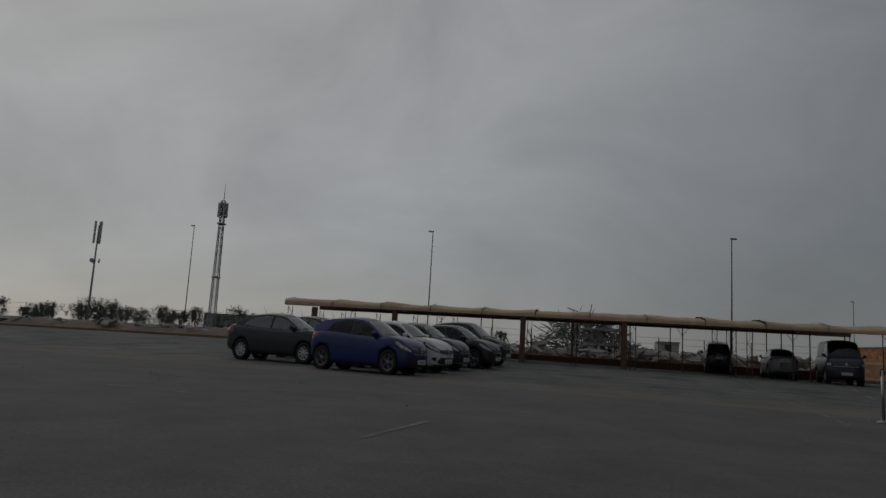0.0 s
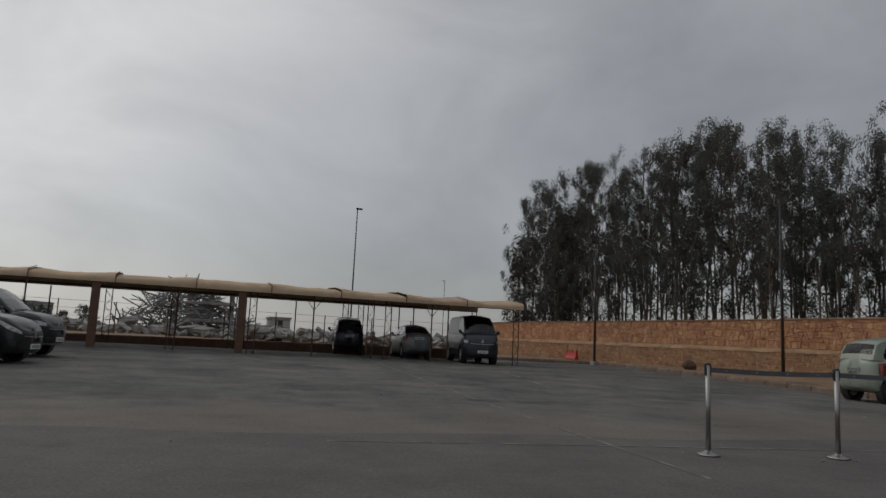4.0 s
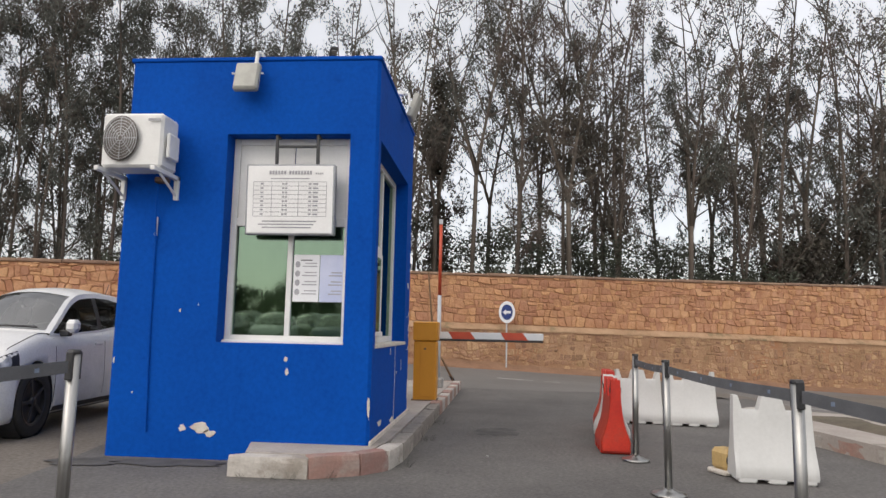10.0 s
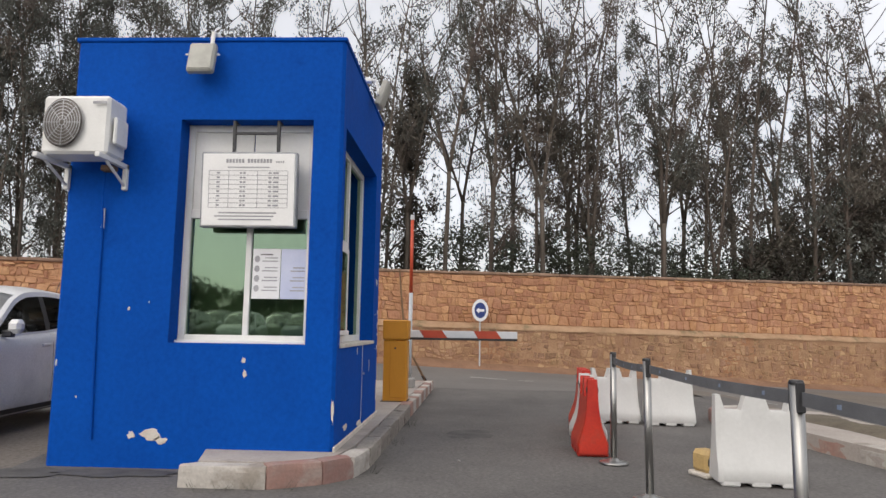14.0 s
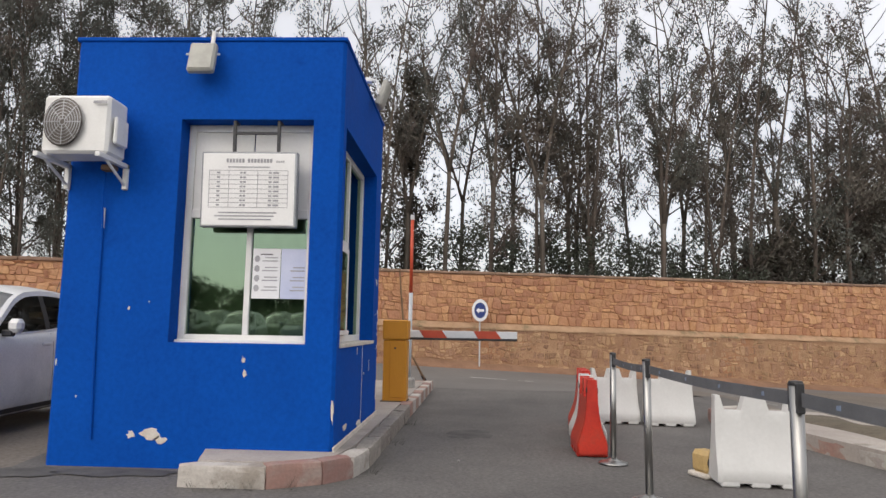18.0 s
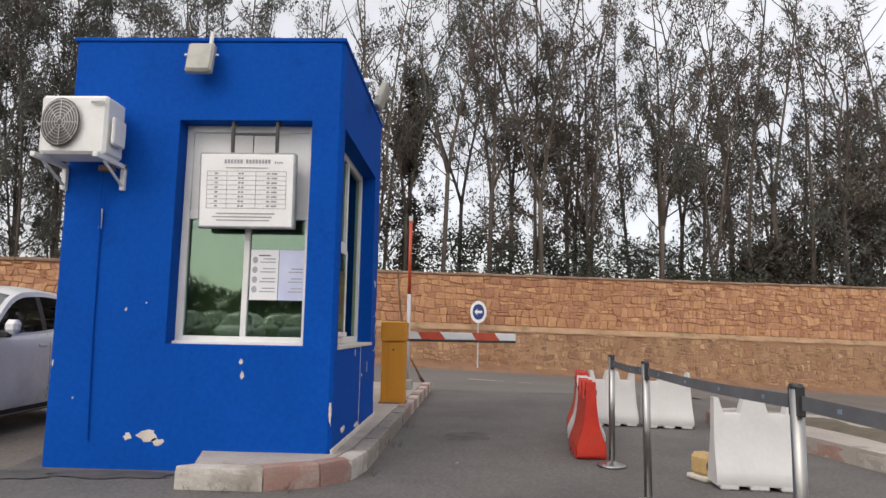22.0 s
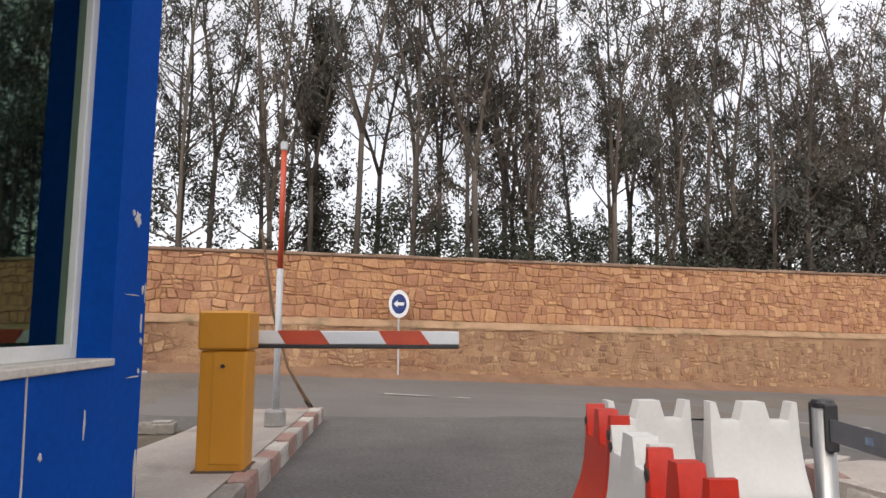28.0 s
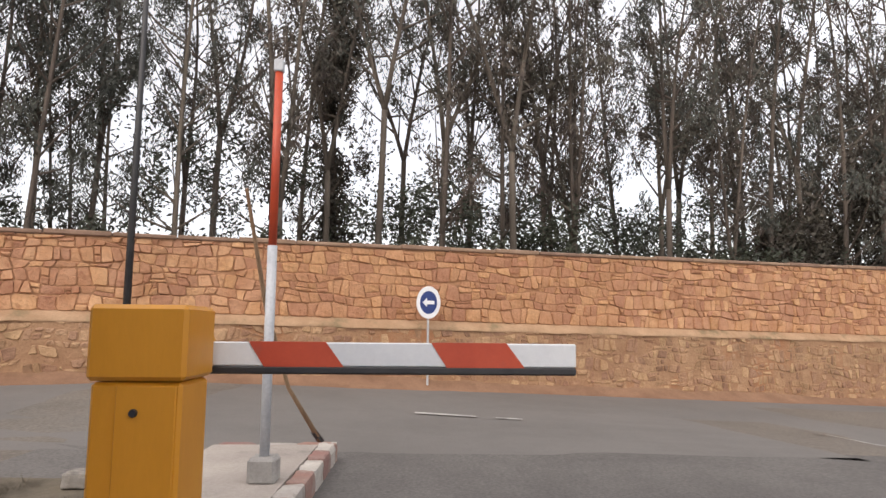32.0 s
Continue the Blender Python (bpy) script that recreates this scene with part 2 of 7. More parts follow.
M_REDEARTH = surface("red_earth", (0.2, 0.108, 0.064), (0.28, 0.16, 0.098), 1.4, 0.95, 0.7, fine=24, spots=(0.2, 0.11, 0.065), spot_scale=2.0, depth=0.02)
M_COPING = surface("coping_stone", (0.22, 0.14, 0.095), (0.32, 0.21, 0.15), 3.0, 0.9, 0.5, fine=30, vary=0.15)
M_BLUE = surface("blue_wall_paint", (0.0, 0.061, 0.335), (0.0, 0.07, 0.375), 1.6, 0.65, 0.3, fine=28, rough2=0.8, spec=0.06, spots=(0.0, 0.052, 0.285), spot_scale=2.2, spot_lo=0.6)
M_PLASTER = surface("bare_plaster", (0.5, 0.46, 0.4), (0.62, 0.58, 0.52), 12.0, 0.9, 0.4)
M_WHITE = surface("white_coated_metal", (0.66, 0.66, 0.64), (0.74, 0.74, 0.72), 5.0, 0.45, 0.05, spots=(0.52, 0.49, 0.44), spot_scale=7.0, spot_lo=0.66, grain_amp=0.04)
M_PANEL = surface("white_infill_panel", (0.68, 0.68, 0.66), (0.75, 0.75, 0.73), 3.0, 0.5, 0.05, grain_amp=0.04)
M_PAPER = surface("white_paper", (0.72, 0.73, 0.75), (0.78, 0.79, 0.8), 4.0, 0.8, 0.0, grain_amp=0.04)
M_PAPER_B = surface("pale_blue_paper", (0.5, 0.55, 0.72), (0.58, 0.62, 0.77), 4.0, 0.8, 0.0, grain_amp=0.04)
M_INK = surface("grey_print", (0.1, 0.1, 0.11), (0.16, 0.16, 0.17), 8.0, 0.8, 0.0, grain_amp=0.04)
M_INK_PALE = surface("faded_print", (0.3, 0.3, 0.32), (0.4, 0.4, 0.42), 8.0, 0.8, 0.0, grain_amp=0.04)
M_BOARD = surface("board_face", (0.76, 0.76, 0.75), (0.82, 0.82, 0.81), 3.0, 0.5, 0.0, grain_amp=0.04)
M_GALV = surface("galvanised_steel", (0.3, 0.31, 0.32), (0.42, 0.43, 0.44), 9.0, 0.4, 0.1, metal=0.7)
M_STEEL = surface("brushed_stainless", (0.3, 0.296, 0.285), (0.42, 0.415, 0.4), 3.0, 0.26, 0.12, metal=1.0, fine=90, stretch=(30, 30, 0.6), rough2=0.42)
M_BLACK = surface("black_plastic", (0.018, 0.018, 0.02), (0.03, 0.03, 0.032), 10.0, 0.45, 0.1)
M_BELT = surface("grey_belt_webbing", (0.085, 0.088, 0.095), (0.12, 0.122, 0.13), 6.0, 0.75, 0.4, fine=220)
M_BELT_MARK = surface("belt_print", (0.13, 0.18, 0.27), (0.2, 0.25, 0.33), 30.0, 0.7, 0.0)
M_ORANGE = surface("orange_enamel", (0.54, 0.225, 0.014), (0.62, 0.27, 0.022), 2.0, 0.42, 0.12, fine=60, spots=(0.36, 0.16, 0.025), spot_scale=3.0, spot_lo=0.6, stretch=(1, 1, 0.35), grain_amp=0.04)
M_RED = surface("red_paint", (0.44, 0.055, 0.022), (0.52, 0.075, 0.03), 5.0, 0.45, 0.1, spots=(0.36, 0.07, 0.04), spot_scale=6.0, grain_amp=0.04)
M_BARWHITE = surface("reflective_white", (0.6, 0.62, 0.64), (0.68, 0.7, 0.71), 6.0, 0.4, 0.05, grain_amp=0.04)
M_POLEGREY = surface("pale_grey_paint", (0.4, 0.42, 0.45), (0.5, 0.52, 0.54), 7.0, 0.5, 0.1)
M_LAMPGREY = surface("weathered_lamp_grey", (0.3, 0.3, 0.27), (0.4, 0.4, 0.36), 6.0, 0.5, 0.05, grain_amp=0.05)
M_PLASTIC_W = surface("white_barrier_plastic", (0.53, 0.53, 0.515), (0.6, 0.6, 0.585), 1.5, 0.55, 0.05, fine=40, grain_amp=0.05, spots=(0.4, 0.385, 0.35), spot_scale=1.6, spot_lo=0.6, spec=0.3)
M_PLASTIC_R = surface("red_barrier_plastic", (0.42, 0.016, 0.007), (0.5, 0.03, 0.012), 3.0, 0.42, 0.15, fine=40, spots=(0.4, 0.05, 0.03), spot_scale=3.0, spot_lo=0.62)
M_YELLOW = surface("yellow_plastic", (0.46, 0.31, 0.12), (0.52, 0.37, 0.17), 5.0, 0.55, 0.1)
M_SIGNBLUE = surface("sign_blue", (0.01, 0.03, 0.15), (0.014, 0.04, 0.18), 8.0, 0.4, 0.0)
M_SIGNWHITE = surface("sign_white", (0.7, 0.71, 0.73), (0.76, 0.77, 0.78), 8.0, 0.4, 0.0, grain_amp=0.04)
M_WOOD = surface("weathered_wood", (0.2, 0.12, 0.07), (0.3, 0.2, 0.12), 4.0, 0.85, 0.4, stretch=(1, 1, 0.1))
M_CANVAS = surface("dusty_canvas", (0.46, 0.33, 0.22), (0.58, 0.43, 0.3), 1.2, 0.9, 0.4, fine=120, spots=(0.36, 0.26, 0.17), spot_scale=0.8, spot_lo=0.55, vary=0.06)
M_RUST = surface("rusty_steel", (0.06, 0.04, 0.03), (0.12, 0.07, 0.045), 6.0, 0.8, 0.3)
M_BROWN = surface("brown_post_paint", (0.11, 0.06, 0.04), (0.16, 0.085, 0.055), 4.0, 0.8, 0.2)
M_LAMPPOLE = surface("dark_pole_paint", (0.025, 0.025, 0.028), (0.04, 0.04, 0.042), 4.0, 0.5, 0.1)
M_BARK = surface("eucalypt_bark", (0.07, 0.058, 0.048), (0.15, 0.12, 0.098), 1.6, 0.92, 0.6, fine=18, stretch=(2.2, 2.2, 0.35), vary=0.2, spots=(0.19, 0.155, 0.125), spot_scale=1.2, depth=0.02)
M_LEAF = surface("eucalypt_leaf", (0.05, 0.056, 0.048), (0.085, 0.088, 0.072), 0.5, 0.55, 0.0, fine=6, island=0.45)
M_LEAF_BROWN = surface("dry_eucalypt_leaf", (0.095, 0.066, 0.055), (0.075, 0.075, 0.058), 0.5, 0.6, 0.0, fine=6, island=0.45)
# leaf colour lightened and greyed to imitate air haze over the far trees
M_FAR_LEAF = surface("hazed_far_foliage", (0.1, 0.115, 0.095), (0.15, 0.16, 0.135), 2.0, 0.9, 0.2)
M_BUSH = surface("far_bush_leaf", (0.032, 0.04, 0.028), (0.055, 0.062, 0.042), 0.6, 0.7, 0.0, fine=6, island=0.4)
M_BUSH_BROWN = surface("brown_bush_leaf", (0.055, 0.045, 0.038), (0.07, 0.064, 0.048), 0.6, 0.7, 0.0, fine=6, island=0.4)
M_TYRE = surface("tyre_rubber", (0.014, 0.014, 0.014), (0.026, 0.025, 0.024), 8.0, 0.8, 0.3)
M_ALLOY = surface("alloy_rim", (0.55, 0.55, 0.56), (0.65, 0.65, 0.66), 6.0, 0.3, 0.0, metal=0.9)
M_ALLOY_GREY = surface("machined_grey_rim", (0.2, 0.2, 0.21), (0.3, 0.3, 0.31), 6.0, 0.35, 0.0, metal=0.8)
M_DARKRIM = surface("dark_rim", (0.03, 0.03, 0.032), (0.05, 0.05, 0.052), 6.0, 0.35, 0.0, metal=0.4)
M_LENS = surface("headlamp_lens", (0.2, 0.21, 0.22), (0.62, 0.63, 0.65), 14.0, 0.1, 0.0, metal=0.15, coat=1.0)
M_TAIL = surface("tail_lamp_red", (0.14, 0.012, 0.01), (0.2, 0.02, 0.016), 12.0, 0.15, 0.0, coat=1.0)
M_TAIL_PALE = surface("tail_lamp_pale", (0.3, 0.03, 0.02), (0.4, 0.06, 0.04), 12.0, 0.15, 0.0, coat=1.0)
M_PLATE = surface("plate_white", (0.68, 0.68, 0.66), (0.74, 0.74, 0.72), 8.0, 0.45, 0.0, grain_amp=0.04)
M_SEAT = surface("dark_seat_cloth", (0.03, 0.03, 0.033), (0.05, 0.05, 0.054), 8.0, 0.9, 0.2)
M_RUBBLE = surface("broken_concrete", (0.22, 0.21, 0.2), (0.36, 0.35, 0.33), 2.0, 0.92, 0.5, island=0.3)
M_SCRAP = surface("grey_scrap_steel", (0.16, 0.165, 0.17), (0.3, 0.3, 0.3), 3.0, 0.7, 0.2, island=0.4)
M_FARWALL = surface("far_plaster", (0.32, 0.31, 0.3), (0.42, 0.41, 0.4), 0.4, 0.9, 0.0)
M_LINE = surface("worn_line_paint", (0.48, 0.47, 0.45), (0.3, 0.29, 0.28), 3.0, 0.85, 0.2, fine=30, lo=0.4, hi=0.55)
M_LINE_FAINT = surface("faint_line_paint", (0.27, 0.26, 0.24), (0.14, 0.134, 0.126), 3.0, 0.85, 0.2, fine=30, lo=0.4, hi=0.55)
M_GLASS_CAR = pane_glass("car_glass", (0.46, 0.5, 0.48), 2.4)
M_GLASS_DARK = pane_glass("tinted_car_glass", (0.2, 0.22, 0.22), 1.45)
M_GLASS_GREEN = pane_glass("green_window_glass", (0.30, 0.42, 0.30), 3.0, (0.46, 0.66, 0.5, 1))
M_BLIND = surface("pale_green_blind", (0.21, 0.27, 0.19), (0.26, 0.32, 0.23), 3.0, 0.8, 0.1)


def paint(name, c, metal=0.3, rough=0.4):
    return surface(name, c, tuple(min(1, v * 1.12 + 0.004) for v in c), 3.0, rough, 0.0, metal=metal, coat=0.4, spots=tuple(v * 0.88 + 0.006 for v in c), spot_scale=1.1, spot_lo=0.55)


# ---- mesh tools ----
class Shape:
    """Collects vertices and faces of one mesh."""

    def __init__(self):
        self.v, self.f = [], []

    def add(self, verts, faces):
        n = len(self.v)
        self.v += [tuple(p) for p in verts]
        self.f += [tuple(n + i for i in f) for f in faces]
        return self

    def box(self, x0, x1, y0, y1, z0, z1, c=0.0, m=None):
        """A box with chamfered edges (c metres)."""
        if c <= 0:
            P = [(x, y, z) for x in (x0, x1) for y in (y0, y1) for z in (z0, z1)]
            F = [(0, 1, 3, 2), (4, 6, 7, 5), (0, 4, 5, 1), (2, 3, 7, 6), (0, 2, 6, 4), (1, 5, 7, 3)]
        else:
            bm = bmesh.new()
            bmesh.ops.create_cube(bm, size=1)
            for v in bm.verts:
                v.co = ((x0 + x1) / 2 + v.co.x * (x1 - x0), (y0 + y1) / 2 + v.co.y * (y1 - y0), (z0 + z1) / 2 + v.co.z * (z1 - z0))
            bmesh.ops.bevel(bm, geom=bm.edges[:], offset=c, segments=1, affect="EDGES")
            bm.verts.index_update()
            P, F = [v.co.copy() for v in bm.verts], [[v.index for v in f.verts] for f in bm.faces]
            bm.free()
        if m:
            P = [m @ Vector(p) for p in P]
        return self.add(P, F)

    def tube(self, pts, radii, n=10, caps=True):
        """A round tube through points."""
        pts = [Vector(p) for p in pts]
        if not hasattr(radii, "__len__"):
            radii = [radii] * len(pts)
        rings = []
        side = None
        for i, p in enumerate(pts):
            d = (pts[min(i + 1, len(pts) - 1)] - pts[max(i - 1, 0)]).normalized()
            if side is None:
                side = d.orthogonal().normalized()
            side = (side - d * side.dot(d)).normalized()
            up = d.cross(side)
            rings.append([p + (side * math.cos(a) + up * math.sin(a)) * radii[i] for a in (2 * math.pi * k / n for k in range(n))])
        F = [(i * n + k, i * n + (k + 1) % n, (i + 1) * n + (k + 1) % n, (i + 1) * n + k) for i in range(len(pts) - 1) for k in range(n)]
        if caps:
            F += [tuple(reversed(range(n))), tuple((len(pts) - 1) * n + k for k in range(n))]
        return self.add([q for r in rings for q in r], F)

    def lathe(self, prof, n=20, m=None, caps=True):
        """A body of revolution round z from (r, z) pairs."""
        P = [(r * math.cos(2 * math.pi * k / n), r * math.sin(2 * math.pi * k / n), z) for r, z in prof for k in range(n)]
        F = [(i * n + k, i * n + (k + 1) % n, (i + 1) * n + (k + 1) % n, (i + 1) * n + k) for i in range(len(prof) - 1) for k in range(n)]
        if caps and prof[0][0] > 1e-5:
            F.append(tuple(reversed(range(n))))
        if caps and prof[-1][0] > 1e-5:
            F.append(tuple((len(prof) - 1) * n + k for k in range(n)))
        if m:
            P = [m @ Vector(p) for p in P]
        return self.add(P, F)

    def prism(self, poly, z0, z1, m=None):
        """An upright prism over a polygon."""
        n = len(poly)
        P = [(x, y, z0) for x, y in poly] + [(x, y, z1) for x, y in poly]
        F = [tuple(reversed(range(n))), tuple(range(n, 2 * n))] + [(k, (k + 1) % n, n + (k + 1) % n, n + k) for k in range(n)]
        if m:
            P = [m @ Vector(p) for p in P]
        return self.add(P, F)

    def grid(self, rows, skip=()):
        """A sheet from rows of points."""
        h, w = len(rows), len(rows[0])
        F = [(i * w + k, i * w + k + 1, (i + 1) * w + k + 1, (i + 1) * w + k) for i in range(h - 1) for k in range(w - 1) if (i, k) not in skip]
        return self.add([p for r in rows for p in r], F)

    def mesh(self, name, mat, smooth=False):
        me = bpy.data.meshes.new(name)
        me.from_pydata(self.v, [], self.f)
        me.materials.append(mat)
        if smooth:
            me.polygons.foreach_set("use_smooth", [True] * len(me.polygons))
        me.update()
        return me


def fix_normals(me):
    bm = bmesh.new()
    bm.from_mesh(me)
    bmesh.ops.recalc_face_normals(bm, faces=bm.faces[:])
    bm.to_mesh(me)
    bm.free()
    return me


def part(name, shape, mat, parent=None, label="", smooth=False, m=None, fix=False):
    """Links a shape as one mesh object, under a thing or a part."""
    me = shape if isinstance(shape, bpy.types.Mesh) else shape.mesh(name, mat, smooth)
    if fix:
        fix_normals(me)
    ob = new(name, me)
    if parent:
        ob.parent = parent
    if m:
        ob.matrix_basis = m
    return tagged(ob, label) if label else ob


def thing(name, m, label, category, group="", kind=""):
    ob = new(name)
    ob.empty_display_size = 0.2
    ob.matrix_basis = m
    return tagged(ob, label, category, group, kind)


def solid(me, cutters, name, mat):
    """The mesh less the cutter meshes."""
    ob = new("work", me)
    tools = []
    for c in cutters:
        t = new("cutter", c)
        tools.append(t)
        b = ob.modifiers.new("cut", "BOOLEAN")
        b.operation, b.object, b.solver = "DIFFERENCE", t, "EXACT"
    dg = bpy.context.evaluated_depsgraph_get()
    out = bpy.data.meshes.new_from_object(ob.evaluated_get(dg))
    for o in (ob, *tools):
        bpy.data.objects.remove(o)
    out.name = name
    out.materials.clear()
    out.materials.append(mat)
    return out


def smoothstep(a, b, x):
    t = min(1.0, max(0.0, (x - a) / (b - a)))
    return t * t * (3 - 2 * t)


def ground_z(x, y):
    """The height of the paved ground: a lot that rises gently to the back, a road that falls away along the stone wall."""
    lot = smoothstep(9, 28, y) * (0.12 + 0.011 * max(0.0, min(30.0, 8 - x)))
    side = smoothstep(0.2, 3.0, -y) * smoothstep(8.5, 12.0, x)
    fall = max(smoothstep(15.5, 23, x), side) * max(-1.6, min(0.2, 0.06 * y - 0.24)) * (1 - smoothstep(12, 20, y)) - 0.16 * side * (1 - smoothstep(15.5, 23, x))
    return lot + fall


# ---- ground ----
def build_ground():
    def steps(lo, hi, fine_lo, fine_hi, fine, coarse):
        out, v = [], lo
        while v < fine_lo:
            out.append(v)
            v += max(fine, min(coarse, (fine_lo - v) * 0.5 + fine))
        v = fine_lo
        while v < fine_hi:
            out.append(v)
            v += fine
        g = fine
        while v < hi:
            out.append(v)
            g = min(coarse, g * 1.6)
            v += g
        return out + [hi]

    xs, ys = steps(-900, 900, -30, 34, 1.0, 120), steps(-900, 900, -20, 40, 1.0, 120)
    s = Shape().grid([[(x, y, ground_z(x, y)) for x in xs] for y in ys])
    tagged(part("ground", s, M_ASPHALT, smooth=True), "worn grey dusty asphalt of the parking lot", "ground", kind="structure")
    # the smoother, darker asphalt of the barrier lane, with its ragged edge towards the lot
    rng = random.Random(4)
    edge = [(x, 6.75 + 0.12 * math.sin(x * 1.3) + rng.uniform(-0.06, 0.06)) for x in [-30 + 0.7 * k for k in range(69)]]
    rows = []
    for x, y in edge:
        rows.append([(x, yy, ground_z(x, yy) + 0.003) for yy in (-14.0, -8.0, -4.0, -3.0, -2.0, -1.0, 0.0, 3.0, 5.2, y)])
    tagged(part("lane_surface", Shape().grid(rows), M_LANE), "dark smooth asphalt of the barrier lane", "lane", kind="structure")
    rows = [[(x, y, ground_z(x, y) + 0.005) for y in [-40 + 2.2 * k for k in range(25)]] for x in (17.3, 17.8, 18.4, 19.2, 20.2, 21.5, 22.5)]
    rows = [[(x if i < 6 else 25.36 - 0.34 * y, y, ground_z(x if i < 6 else 25.36 - 0.34 * y, y) + 0.005) for x, y, _ in r] for i, r in enumerate(rows)]
    tagged(part("road", Shape().grid(rows), M_ROAD), "grey asphalt service road along the stone wall", "road", kind="structure")

    # worn painted lines
    def strip(p, q, w, seed):
        r = random.Random(seed)
        d = Vector((q[0] - p[0], q[1] - p[1]))
        n, L_ = Vector((-d.y, d.x)).normalized() * w / 2, d.length
        s = Shape()
        t = 0.0
        while t < L_:
            e = min(L_, t + r.uniform(0.15, 0.9))
            a, b = Vector(p) + d * (t / L_), Vector(p) + d * (e / L_)
            j = [r.uniform(0.55, 1.1) for _ in range(4)]
            s.add([(v.x, v.y, ground_z(v.x, v.y) + (0.0045 if v.y > 6.9 else 0.0075 if v.x < 16 else 0.024)) for v in (a - n * j[0], b - n * j[1], b + n * j[2], a + n * j[3])], [(0, 1, 2, 3)])
            t = e + (r.uniform(0.03, 0.5) if r.random() < 0.35 else 0)
        return s

    for k, (p, q, w) in enumerate([((2.45, 4.4), (2.2, 14.2), 0.05), ((2.2, 14.2), (1.8, 24.0), 0.06), ((-0.6, 6.16), (5.95, 5.95), 0.05), ((-2.83, -2.4), (-2.86, -0.6), 0.08), ((-8.4, -0.1), (-6.5, -0.08), 0.06), ((20.16, 3.5), (19.9, 1.88), 0.13), ((20.3, -1.8), (19.9, -4.4), 0.13), ((5.0, 14.5), (6.2, 25.0), 0.08)]):
        tagged(part("painted_line", strip(p, q, w, k), M_LINE if p[0] > 15 else M_LINE_FAINT), "worn white painted line on asphalt", "road marking", kind="structure")

    # dark patches and tar repairs
    def blot(cx, cy, rx, ry, seed, lift=0.011):
        r = random.Random(seed)
        pts = [(cx + rx * math.cos(a) * r.uniform(0.6, 1.15), cy + ry * math.sin(a) * r.uniform(0.6, 1.15)) for a in (2 * math.pi * k / 22 for k in range(22))]
        return Shape().add([(x, y, ground_z(x, y) + lift) for x, y in pts], [tuple(range(22))])

    stain = surface("oil_stain", (0.05, 0.048, 0.047), (0.095, 0.09, 0.086), 4.0, 0.85, 0.3, fine=40)
    for k, (x, y, a, b) in enumerate([(12.1, 3.52, 0.3, 0.24), (12.25, 3.4, 0.15, 0.12), (2.35, 11.0, 0.35, 0.22), (3.1, 10.8, 0.2, 0.1), (-6.2, 1.2, 0.14, 0.08), (-9.5, 2.4, 0.5, 0.1), (5.2, 17.5, 0.6, 0.3), (9.98, 5.95, 0.14, 0.55), (9.9, 6.6, 0.2, 0.3)]):
        tagged(part("asphalt_patch", blot(x, y, a, b, k, 0.0055 + 0.0006 * k), stain), "small dark oily patch on asphalt", "stain", kind="structure")

    # raised earth verge along the foot of the wall, with its kerb
    verge = [(13.7, 13.2), (14.0, 21.5), (14.3, 31.6), (9.0, 33.2), (-24.0, 28.9), (-60.0, 24.0), (-60.0, 90.0), (4.0, 90.0), (5.4, 59.0), (14.6, 32.0), (20.4, 15.0), (20.9, 13.5)]
    bm = bmesh.new()
    vs = [bm.verts.new((x, y, ground_z(x, y) + 0.17)) for x, y in verge]
    f = bm.faces.new(vs)
    bmesh.ops.triangulate(bm, faces=[f])
    ex = bmesh.ops.extrude_face_region(bm, geom=bm.faces[:])
    for e in ex["geom"]:
        if isinstance(e, bmesh.types.BMVert):
            e.co.z -= 0.5
    bmesh.ops.recalc_face_normals(bm, faces=bm.faces[:])
    me = bpy.data.meshes.new("earth_verge")
    bm.to_mesh(me)
    bm.free()
    me.materials.append(M_DIRT)
    tagged(new("earth_verge", me), "raised bare earth verge beside the lot", "verge", kind="structure")


build_ground()


# ---- kerbs and islands ----
def leaf_cloud_low(centres, g):
    """Short upright blades round each centre."""
    V, F = [], []
    for c in centres:
        for _ in range(14):
            a, q, h = g.uniform(0, 6.28), g.uniform(0.0, 0.1), g.uniform(0.03, 0.1)
            x, y = c[0] + q * math.cos(a), c[1] + q * math.sin(a)
            n = len(V)
            V += [(x - 0.006, y, 0.018), (x + 0.006, y + 0.004, 0.018), (x + 0.05 * math.cos(a), y + 0.05 * math.sin(a), 0.02 + h)]
            F.append((n, n + 1, n + 2))
    return V, F


